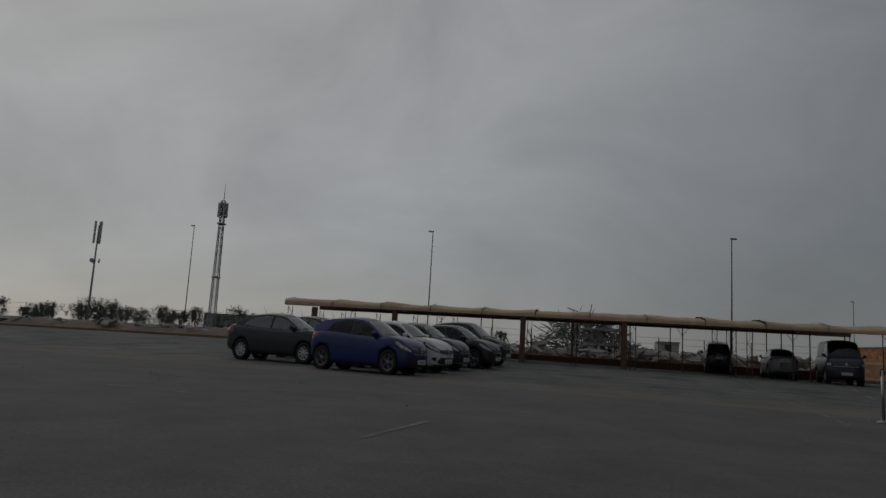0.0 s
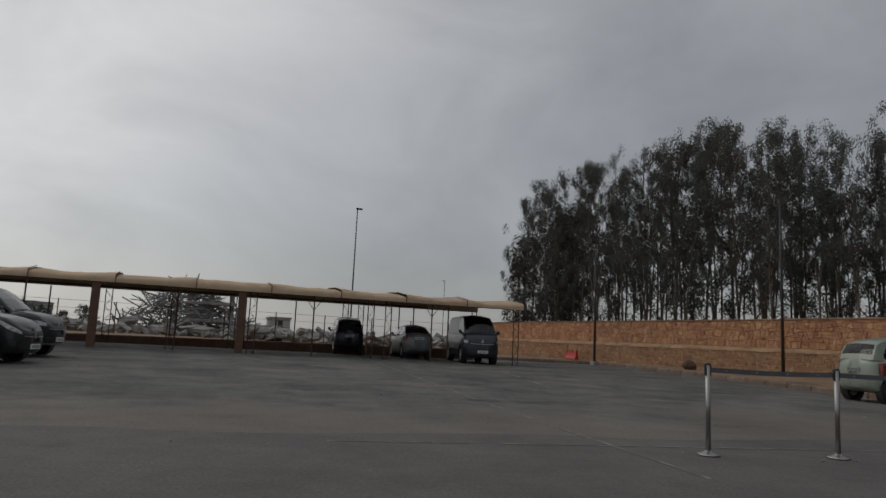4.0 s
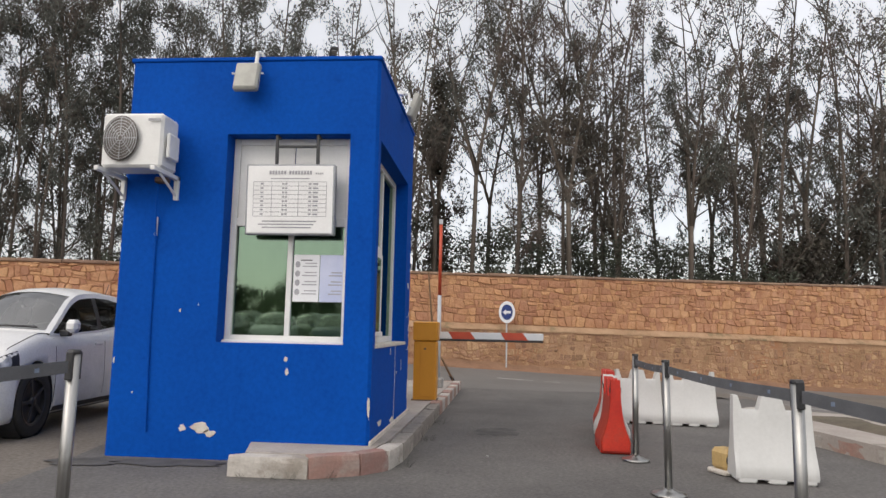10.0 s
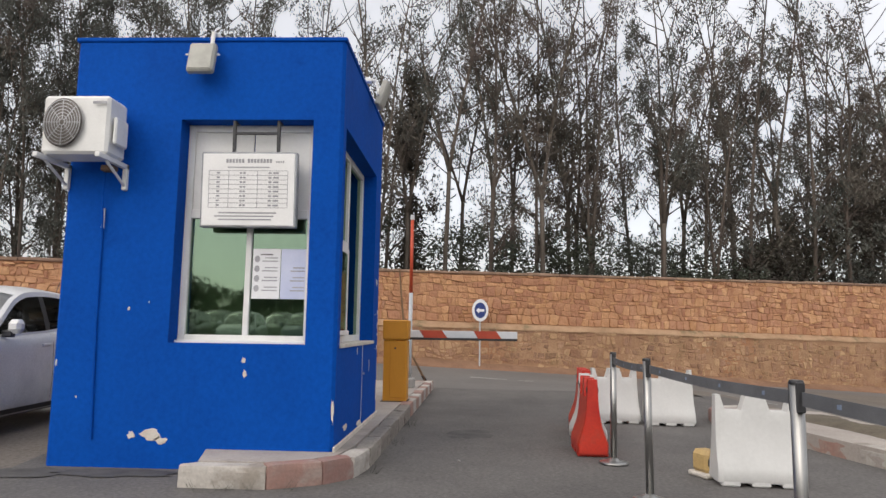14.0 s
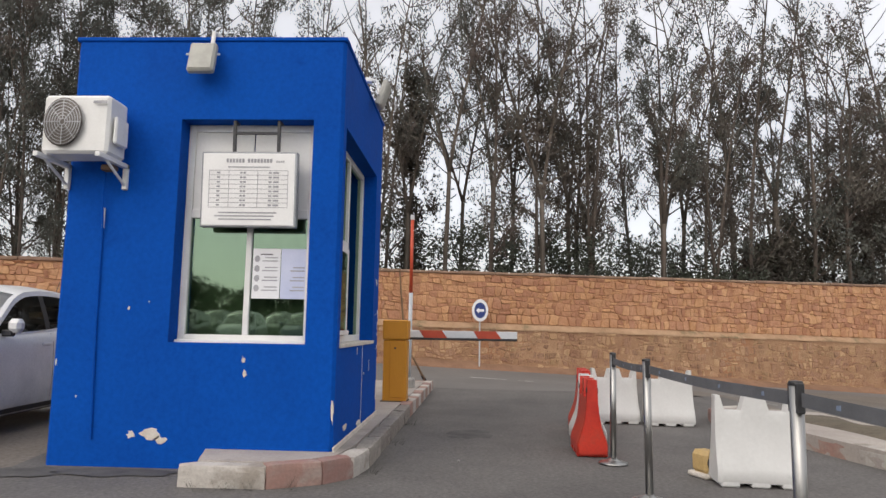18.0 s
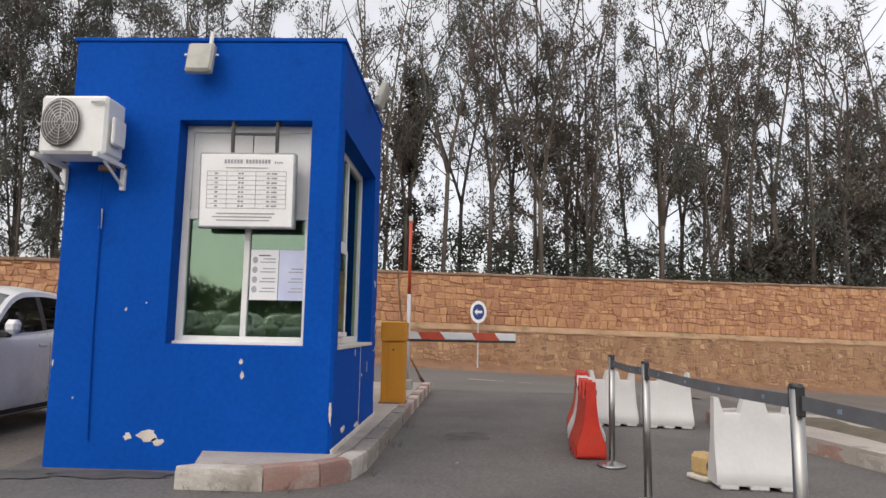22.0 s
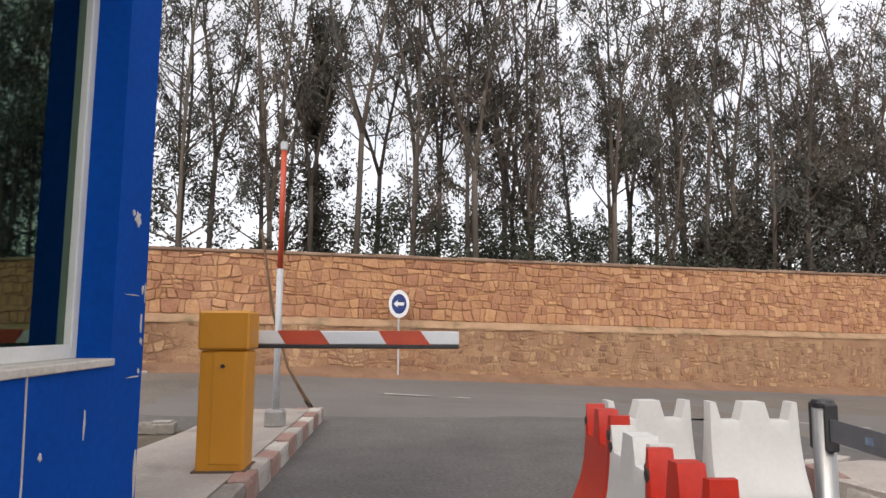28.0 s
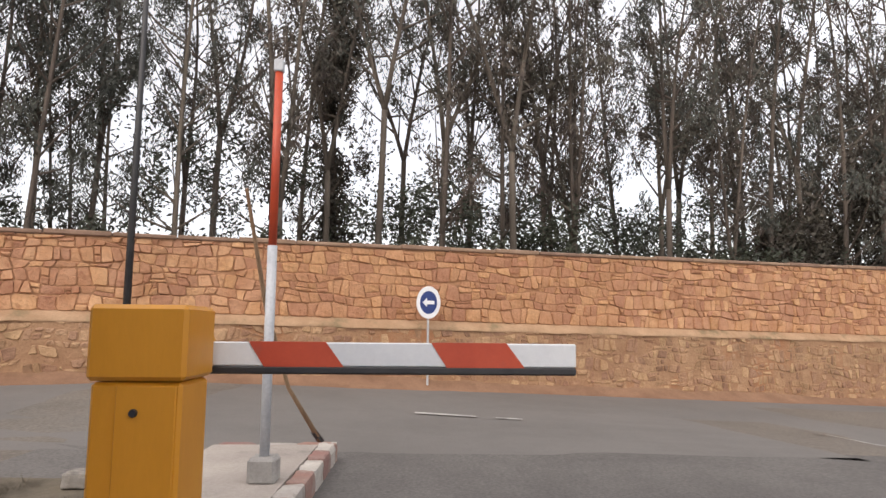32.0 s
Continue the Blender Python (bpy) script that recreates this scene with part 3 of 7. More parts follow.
def worn_block(L_, w, z0, z1, seed):
    """A cast kerb stone with rounded, chipped edges."""
    bm = bmesh.new()
    bmesh.ops.create_cube(bm, size=1)
    bmesh.ops.subdivide_edges(bm, edges=bm.edges[:], cuts=5, use_grid_fill=True)
    for v in bm.verts:
        q = [v.co.x, v.co.y, v.co.z]
        n_edge = sum(1 for a in q if abs(a) > 0.49)
        c = Vector(((q[0] + 0.5) * L_, (q[1] + 0.5) * w, z0 + (q[2] + 0.5) * (z1 - z0)))
        k = noise.noise(Vector((c.x * 9 + seed * 7.3, c.y * 9, c.z * 9)))
        k2 = noise.noise(Vector((c.x * 28 + seed * 3.1, c.y * 28, c.z * 28)))
        mid = Vector((L_ / 2, w / 2, (z0 + z1) / 2))
        pull = (0.006 if n_edge == 2 else 0.01 if n_edge == 3 else 0.0) * (1.0 + 1.6 * max(0.0, k)) + 0.006 * k + 0.004 * k2
        d = c - mid
        c -= Vector((math.copysign(pull, d.x) if abs(q[0]) > 0.49 else 0, math.copysign(pull, d.y) if abs(q[1]) > 0.49 else 0, math.copysign(pull, d.z) if abs(q[2]) > 0.49 else 0))
        v.co = c
    bm.verts.index_update()
    s = Shape().add([v.co.copy() for v in bm.verts], [[v.index for v in f.verts] for f in bm.faces])
    bm.free()
    return s


def kerb_run(parent, pts, z, colours, seed, length=0.5, width=0.14):
    """Kerb stones, one object each, along a line of points; the island lies to the left."""
    r = random.Random(seed)
    pts = [Vector((*p, 0)) for p in pts]
    seg = []
    for a, b in zip(pts, pts[1:]):
        n = max(1, round((b - a).length / length))
        seg += [(a.lerp(b, i / n), a.lerp(b, (i + 1) / n)) for i in range(n)]
    for i, (a, b) in enumerate(seg):
        L_ = (b - a).length - 0.012
        ang = math.degrees(math.atan2(b.y - a.y, b.x - a.x))
        s = worn_block(L_ + 0.006, width, -0.1, z + r.uniform(-0.008, 0.008), seed * 20 + i)
        k = colours[i % len(colours)]
        part("kerb_stone", s, M_KERB_W if k == "w" else M_KERB_R if k == "r" else M_KERB_DIRTY, parent, m=pose(a.x, a.y, 0, 0, 0, ang))


def island(name, poly, z, label):
    bm = bmesh.new()
    f = bm.faces.new([bm.verts.new((x, y, z)) for x, y in poly])
    if f.normal.z < 0:
        f.normal_flip()
    ex = bmesh.ops.extrude_face_region(bm, geom=[f])
    for e in ex["geom"]:
        if isinstance(e, bmesh.types.BMVert):
            e.co.z -= 0.3
    bmesh.ops.recalc_face_normals(bm, faces=bm.faces[:])
    me = bpy.data.meshes.new(name)
    bm.to_mesh(me)
    bm.free()
    me.materials.append(M_CONC)
    return tagged(new(name, me), label, "kerb island", kind="structure")


kiosk_island = island("pavement_island", [(9.76, 5.30), (9.76, 4.84), (9.9, 4.58), (10.06, 4.44), (10.45, 4.38), (16.86, 4.28), (16.86, 5.1), (15.2, 5.15), (12.6, 5.4), (10.2, 5.42)], 0.148, "concrete island with red and white kerb under the booth")
kerb_run(kiosk_island, [(9.62, 5.38), (9.62, 4.8), (9.8, 4.47), (10.02, 4.3), (10.4, 4.24)], 0.15, "wrrwrw", 1, 0.55)
kerb_run(kiosk_island, [(10.4, 4.24), (13.3, 4.2)], 0.15, "c", 7, 0.6)
kerb_run(kiosk_island, [(13.3, 4.2), (17.0, 4.14), (17.0, 5.1)], 0.15, "rw", 2, 0.36)
exit_island = island("pavement_island", [(7.0, 0.14), (10.6, 0.24), (11.7, 0.44), (13.2, 0.74), (13.62, 0.62), (13.78, 0.1), (13.4, -0.55), (7.0, -0.6)], 0.148, "concrete island with faded kerb beside the exit lane")
kerb_run(exit_island, [(7.0, 0.0), (10.6, 0.1), (11.7, 0.3), (13.2, 0.6), (13.66, 0.5), (13.92, 0.1)], 0.15, "rw", 3, 0.5)
rows = []
for i in range(17):
    e = i / 16
    x, h = 9.6 + 3.6 * e, 0.09 * math.sin(math.pi * e) * (0.7 + 0.5 * noise.noise(Vector((e * 9, 1, 0))))
    y0, y1 = -0.5 + 0.08 * math.sin(e * 11), -0.02 + 0.1 * math.sin(e * 7 + 1) + 0.1 * e
    rows.append([(x, y0 + (y1 - y0) * k / 6, 0.146 + h * math.sin(math.pi * k / 6) + 0.02 * noise.noise(Vector((x * 5, k, 3))) * math.sin(math.pi * k / 6)) for k in range(7)])
tagged(part("soil_heap", Shape().grid(rows), M_SOIL, smooth=True), "low heap of brown soil and debris on the island", "soil", kind="structure")
verge_kerb = tagged(part("verge_kerb", Shape().box(13.56, 13.72, 13.2, 13.3, -0.1, 0.18, 0.02), M_VERGE_KERB), "concrete kerb edging the earth verge", "kerb", kind="structure")
for (a, b) in (((13.55, 13.2), (13.85, 21.5)), ((13.85, 21.5), (14.15, 31.4)), ((14.15, 31.4), (9.0, 33.0)), ((9.0, 33.0), (-24.0, 28.7))):
    n = max(1, round(math.dist(a, b) / 1.0))
    for i in range(n):
        p, q = [tuple(a[k] + (b[k] - a[k]) * j / n for k in (0, 1)) for j in (i, i + 1)]
        ang = math.degrees(math.atan2(q[1] - p[1], q[0] - p[0]))
        part("kerb_stone", Shape().box(0.01, math.dist(p, q) - 0.01, -0.14, 0.0, -0.2, 0.17, 0.035), M_VERGE_KERB, verge_kerb, m=pose(p[0], p[1], ground_z(*p), 0, 0, ang))
soil = Shape().add([(x, y, 0.02) for x, y in ((12.7, 5.42), (15.0, 5.2), (16.2, 5.2), (16.3, 6.6), (14.8, 7.0), (12.9, 6.5))], [(0, 1, 2, 3, 4, 5)])
tagged(part("soil_patch", soil, M_SOIL), "bare dark soil behind the booth", "soil", kind="structure")
for bx, by, bw, bl, yaw in ((16.0, 5.62, 0.2, 0.36, 6), (15.2, 5.92, 0.18, 0.34, -8)):
    blk = thing("concrete_block", pose(bx, by, 0.02, 0, 0, yaw), "loose weathered concrete block lying on the soil", "concrete block")
    part("block_body", worn_block(bw, bl, 0.0, 0.11, bx), M_KERB_DIRTY, blk, m=pose(-bw / 2, -bl / 2, 0))
    part("mortar_crust", Shape().box(-bw * 0.4, bw * 0.3, -bl * 0.4, bl * 0.1, 0.108, 0.122, 0.006), M_RUBBLE, blk)
g_ = np.random.default_rng(71)
tV, tF = leaf_cloud_low([(9.58, 5.2, 0), (9.57, 5.05, 0), (9.6, 4.92, 0), (9.66, 4.7, 0), (10.2, 4.22, 0), (11.4, 4.17, 0), (12.6, 4.16, 0)], g_)
tagged(part("weed_tufts", Shape().add([(x, y, z - 0.015) for x, y, z in tV], tF), M_BUSH), "small green weeds at the foot of the kerb", "weeds", kind="stuff")
wV, wF = leaf_cloud_low([(g_.uniform(13.0, 16.1), g_.uniform(5.45, 6.6), 0.05) for _ in range(70)], g_)
tagged(part("dry_weeds", Shape().add(wV, wF), M_SOIL), "low dry weeds and litter on the soil", "weeds", kind="stuff")


# ---- the stone boundary wall ----
WALL = pose(25.5, 0, 0, 0, 0, 108.78)  # x along the wall, y towards the road


STROKE_U = -14.2


def wall_base(u):
    return ground_z(25.3 - 0.322 * u, 0.947 * u)


def wall_top(u):
    return 2.64 - 0.0095 * u


def wall_ledge(u):
    return 1.12 + 0.018 * max(-14, min(8, u))


def stone_block(corners, gap, d, r):
    """A roughly dressed stone filling four corners (u, z) but for its joints: a many-sided outline with a smaller, proud face."""
    cx, cz = sum(p[0] for p in corners) / 4, sum(p[1] for p in corners) / 4
    pts = []
    for k in range(4):
        (ax, az), (bx, bz) = corners[k], corners[(k + 1) % 4]
        L_ = math.hypot(bx - ax, bz - az)
        for f in (r.uniform(0.06, 0.16), r.uniform(0.38, 0.62), r.uniform(0.84, 0.94)):
            j = r.uniform(-0.035, 0.03) * min(L_, 0.25) if 0.3 < f < 0.7 else 0.0
            pts.append((ax + (bx - ax) * f - (bz - az) / L_ * j, az + (bz - az) * f + (bx - ax) / L_ * j))
    w, h = max(0.03, max(p[0] for p in pts) - cx), max(0.03, max(p[1] for p in pts) - cz)
    shrink = lambda p, e: (cx + (p[0] - cx) * max(0.3, 1 - e / w), cz + (p[1] - cz) * max(0.3, 1 - e / h))
    n = len(pts)
    tx, tz = r.uniform(-0.35, 0.35), r.uniform(-0.35, 0.35)
    V = [(*shrink(p, gap), -0.04) for p in pts] + [(*shrink(p, gap), d * 0.45) for p in pts] + [(*shrink(p, gap + 0.012), d * (1 + tx * (p[0] - cx) / w + tz * (p[1] - cz) / h)) for p in pts] + [(cx, cz, d * r.uniform(0.9, 1.25))]
    F = [(k + i * n, k + (i + 1) * n, (k + 1) % n + (i + 1) * n, (k + 1) % n + i * n) for i in (0, 1) for k in range(n)] + [(2 * n + k, 3 * n, 2 * n + (k + 1) % n) for k in range(n)]
    return [(u, y, z) for u, z, y in V], F


def courses(lo, hi, heights, width, U0, U1, r, wave=0.045):
    """Rubble courses between two heights: the corners of each stone; wavy beds, leaning joints, some stones split in two."""
    edges = [0.0]
    for h in heights:
        edges.append(edges[-1] + h)
    ph = [[r.uniform(0, 6.28) for _ in range(3)] for _ in edges]

    def bed(i, u):
        if i == 0:
            return lo(u)
        p = ph[i]
        return lo(u) + edges[i] + wave * (0.5 * math.sin(u * 1.1 + p[0]) + 0.6 * math.sin(u * 2.9 + p[1]) + 0.5 * math.sin(u * 6.3 + p[2]))

    out = []
    for i in range(len(heights)):
        u, lean = U0 + r.uniform(0, 0.3), 0.0
        while u < U1:
            h = heights[i]
            w = max(0.1, r.gauss(width, width * 0.36)) * (0.8 + h)
            v, nl = u + w, r.uniform(-0.04, 0.04)
            top_l, top_r = min(bed(i + 1, u), hi(u)), min(bed(i + 1, v), hi(v))
            c = [(u - lean, bed(i, u)), (v - nl, bed(i, v)), (v + nl, top_r), (u + lean, top_l)]
            if min(top_l - bed(i, u), top_r - bed(i, v)) > 0.045:
                q = r.random()
                if q < 0.2 and h > 0.14:
                    f = r.uniform(0.35, 0.65)
                    m0, m1 = [(a[0] + (b[0] - a[0]) * (f + e), a[1] + (b[1] - a[1]) * (f + e)) for a, b, e in ((c[0], c[3], 0.0), (c[1], c[2], r.uniform(-0.08, 0.08)))]
                    out += [[c[0], c[1], m1, m0], [m0, m1, c[2], c[3]]]
                elif q < 0.3 and w > 0.3:
                    f, e = r.uniform(0.4, 0.6), r.uniform(-0.12, 0.12)
                    m0, m1 = [(a[0] + (b[0] - a[0]) * g, a[1] + (b[1] - a[1]) * g) for a, b, g in ((c[0], c[1], f), (c[3], c[2], f + e))]
                    out += [[c[0], m0, m1, c[3]], [m0, c[1], c[2], m1]]
                else:
                    out.append(c)
            u, lean = v, nl
    return out


def build_wall():
    r = random.Random(11)
    U0, U1 = -66.0, 47.0
    us = [U0 + i * 1.0 for i in range(int(U1 - U0) + 1)]

    def slab(y0, y1, lo, hi):
        s = Shape()
        s.grid([[(u, y, z(u)) for (y, z) in ((y1, lo), (y1, hi), (y0, hi), (y0, lo), (y1, lo))] for u in us])
        return s

    upper = part("wall_boundary", slab(-0.42, 0.0, wall_base, wall_top), M_MORTAR, m=WALL, fix=True)
    tagged(upper, "ochre rubble stone boundary wall with coping", "wall", kind="structure")
    part("plinth", slab(-0.02, 0.17, lambda u: wall_base(u) - 0.2, lambda u: wall_ledge(u) - 0.1), M_MORTAR_LOW, upper, "muddy rubble plinth of the wall", fix=True)
    s = Shape().grid([[(u, 0.20 + 0.02 * math.sin(u * 3.1), wall_ledge(u) - 0.13 + 0.02 * noise.noise(Vector((u * 2.1, 0, 0)))), (u, 0.19, wall_ledge(u) - 0.085 + 0.012 * math.sin(u * 5)), (u, 0.03, wall_ledge(u) + 0.03 + 0.02 * noise.noise(Vector((u * 3.3, 5, 0)))), (u, 0.0, wall_ledge(u) + 0.05)] for u in [U0 + 0.25 * i for i in range(int((U1 - U0) * 4))]])
    part("cement_fillet", s, M_FILLET, upper, "sandy cement ledge between plinth and wall", smooth=True)
    # coping stones
    u = U0
    cop = {}
    while u < U1 - 1.0:
        k = r.randrange(6)
        if k not in cop:
            rr = random.Random(100 + k)
            cop[k] = Shape().box(0.006, 0.994, -0.47, 0.06, -0.02, 0.06 + rr.uniform(-0.01, 0.01), 0.018).mesh("coping_stone", M_COPING)
        if -16 < u < 44:
            part("coping_stone", cop[k], None, upper, m=pose(u, 0, wall_top(u + 0.5), 0, 0, 0))
        u += 1.0
    rest = Shape()
    for u in [U0 + i for i in range(50)] + [44.0 + i for i in range(3)]:
        rest.box(u + 0.006, u + 0.994, -0.47, 0.06, wall_top(u) - 0.02, wall_top(u) + 0.06)
    tagged(part("coping_run", rest, M_COPING, upper), kind="stuff")
    # face stones: loose pieces where the camera passes nearest, joined ones beyond
    r2 = random.Random(5)
    faces = courses(lambda u: wall_ledge(u) + 0.04, lambda u: wall_top(u) - 0.015, [0.26, 0.18, 0.22, 0.13, 0.21, 0.16, 0.2, 0.14, 0.22, 0.17, 0.2], 0.2, U0, U1, r2, 0.05)
    order = sorted(range(len(faces)), key=lambda k: abs(faces[k][0][0] - 2.5))
    chosen = set(order[:300])
    far, low = Shape(), Shape()
    for k, c in enumerate(faces):
        V, F = stone_block(c, r2.uniform(0.003, 0.012), r2.uniform(0.012, 0.045), r2)
        if k in chosen:
            o = c[0]
            part("stone", Shape().add([(x - o[0], y, z - o[1]) for x, y, z in V], F), M_STONE, upper, m=pose(o[0], 0, o[1]))
        else:
            far.add(V, F)
    tagged(part("stone_courses", far, M_STONE_J, upper), kind="stuff")
    # plinth rubble, half sunk in mud mortar
    for c in courses(lambda u: wall_base(u) + 0.05, lambda u: wall_ledge(u) - 0.12, [0.17, 0.13, 0.19, 0.14, 0.16, 0.12, 0.17, 0.14, 0.18], 0.17, U0, U1, r2, 0.07):
        if r2.random() < 0.82:
            V, F = stone_block(c, r2.uniform(0.008, 0.03), r2.uniform(0.004, 0.024), r2)
            low.add([(x, y + 0.17, z) for x, y, z in V], F)
    tagged(part("plinth_rubble", low, M_STONE_LOW, upper), kind="stuff")
    # reddish earth washed up along the foot
    rows = []
    for i in range(int((U1 - U0) * 4)):
        u = U0 + 0.25 * i
        n1 = noise.noise(Vector((u * 0.35, 2.0, 0))) * 0.5 + 0.5
        n2 = noise.noise(Vector((u * 1.7, 7.0, 0)))
        b, h, w = wall_base(u), 0.05 + 0.2 * n1 + 0.05 * n2, 0.28 + 0.35 * n1 + 0.08 * n2
        rows.append([(u, 0.165, b + h + 0.02), (u, 0.2, b + h), (u, 0.2 + w * 0.4, b + h * 0.38), (u, 0.2 + w, b - 0.03)])
    part("earth_foot", Shape().grid(rows), M_REDEARTH, upper, "reddish earth washed against the foot", smooth=True)
    # two faded white strokes on the plinth
    for e in (0.0, 0.07):
        part("paint_stroke", Shape().box(STROKE_U + e, STROKE_U + e + 0.035, 0.17, 0.2, wall_base(STROKE_U) + 0.2, wall_ledge(STROKE_U) - 0.14, 0.004), M_LINE, upper)


build_wall()


# ---- trees behind the wall ----
def leaf_cloud(centres, sizes, counts, rng, leaf=(0.14, 0.04), droop=0.75):
    """Narrow hanging leaves scattered in clumps: vertices and faces."""
    C, R = np.repeat(np.array(centres), counts, 0), np.repeat(np.array(sizes), counts, 0)
    n = len(C)
    d = rng.normal(size=(n, 3))
    d /= np.linalg.norm(d, axis=1)[:, None]
    pos = C + d * (rng.random((n, 1)) ** 0.45) * R[:, None] * np.array([0.9, 0.9, 1.35])
    ax = rng.normal(size=(n, 3))
    ax[:, 2] = -np.abs(ax[:, 2]) * 0.6 - droop
    ax /= np.linalg.norm(ax, axis=1)[:, None]
    sd = np.cross(ax, rng.normal(size=(n, 3)))
    sd /= np.linalg.norm(sd, axis=1)[:, None] + 1e-9
    ln = (leaf[0] * rng.uniform(0.6, 1.4, n))[:, None]
    wd = (leaf[1] * rng.uniform(0.7, 1.3, n))[:, None]
    V = np.stack([pos - ax * ln * 0.5, pos + sd * wd * 0.5 - ax * ln * 0.05, pos + ax * ln * 0.5, pos - sd * wd * 0.5 - ax * ln * 0.05], 1).reshape(-1, 3)
    return V, np.arange(4 * n).reshape(-1, 4)


def cloud_mesh(name, V, F, mat):
    me = bpy.data.meshes.new(name)
    me.vertices.add(len(V))
    me.vertices.foreach_set("co", V.astype(np.float32).ravel())
    me.loops.add(F.size)
    me.loops.foreach_set("vertex_index", F.astype(np.int32).ravel())
    me.polygons.add(len(F))
    me.polygons.foreach_set("loop_start", np.arange(0, F.size, F.shape[1], dtype=np.int32))
    me.update(calc_edges=True)
    me.materials.append(mat)
    return me


def make_tree(seed, h, fork, dense, brown=False, airy=0.0):
    """A slender eucalypt: trunk that may fork, steep limbs, hanging leaf clumps with gaps."""
    r, g = random.Random(seed), np.random.default_rng(seed)
    wood = Shape()
    centres, sizes, counts = [], [], []

    def stem(p, top, r0, r1, bend, n=9):
        p, top = Vector(p), Vector(top)
        ph, amp = r.uniform(0, 6), bend
        pts = []
        for i in range(n):
            t = i / (n - 1)
            q = p.lerp(top, t)
            q += Vector((math.sin(t * 4 + ph) - math.sin(ph), math.cos(t * 3.3 + ph) - math.cos(ph), 0)) * amp * t
            pts.append(q)
        wood.tube(pts, [r0 + (r1 - r0) * (i / (n - 1)) ** 0.8 for i in range(n)], 7)
        return pts

    def clump(q, s, k):
        centres.append(tuple(q))
        sizes.append(s)
        counts.append(int(k * dense * 2.0))

    rad = 0.032 + 0.0046 * h
    lean = Vector((r.uniform(-0.5, 0.5), r.uniform(-0.5, 0.5), 0))
    stems = []
    if fork:
        z = h * r.uniform(0.14, 0.42)
        a = stem((0, 0, -0.3), (lean.x * 0.3, lean.y * 0.3, z), rad, rad * 0.8, 0.06, 5)
        ang = r.uniform(0, 6.28)
        for k in (0, 1):
            w = r.uniform(0.7, 1.6)
            o = Vector((math.cos(ang + 3.14 * k) * w, math.sin(ang + 3.14 * k) * w, 0))
            stems.append(stem(a[-1], Vector((lean.x + o.x, lean.y + o.y, h * (1 if k == 0 else r.uniform(0.75, 0.95)))), rad * 0.72, 0.016, 0.3))
    else:
        stems.append(stem((0, 0, -0.3), (lean.x, lean.y, h), rad, 0.016, 0.36))
    for pts in stems:
        nb = int(h * 2.5 / len(stems))
        for b in range(nb):
            t = r.uniform(0.08, 1.0) ** 1.15
            i = min(len(pts) - 2, int(t * (len(pts) - 1)))
            o = pts[i].lerp(pts[i + 1], t * (len(pts) - 1) - i)
            if o.z < 2.4:
                continue
            a = r.uniform(0, 6.28)
            L_ = r.uniform(0.6, 1.9) * (1.15 - 0.55 * t)
            rise = r.uniform(0.35, 1.5)
            e = o + Vector((math.cos(a) * L_, math.sin(a) * L_, L_ * rise))
            mid = o.lerp(e, 0.5) + Vector((0, 0, -0.08 * L_))
            wood.tube([o, mid, e], [0.028 * (1.2 - 0.6 * t), 0.018, 0.007], 5, caps=False)
            for q, s, k in ((e, r.uniform(0.26, 0.5), 44), (mid, r.uniform(0.2, 0.36), 24), (e + Vector((r.uniform(-0.5, 0.5), r.uniform(-0.5, 0.5), r.uniform(-0.6, 0.1))), r.uniform(0.2, 0.4), 34)):
                if r.random() < 0.9 - airy * max(0.0, t - 0.25):
                    clump(q, s, k)
        clump(pts[-1], 0.38, 50)
        clump(pts[-1] + Vector((0.1, 0.05, -0.5)), 0.45, 55)
    t_ob = thing("eucalyptus_tree", pose(0, 0, 0), "tall slender eucalyptus with hanging grey-green leaves", "tree", "eucalyptus row behind the wall")
    part("trunk", wood, M_BARK, t_ob, "pale brown peeling bark", smooth=True)
    V, F = leaf_cloud(centres, sizes, counts, g)
    part("crown", cloud_mesh("crown", V, F, M_LEAF_BROWN if brown else M_LEAF), None, t_ob)
    return t_ob


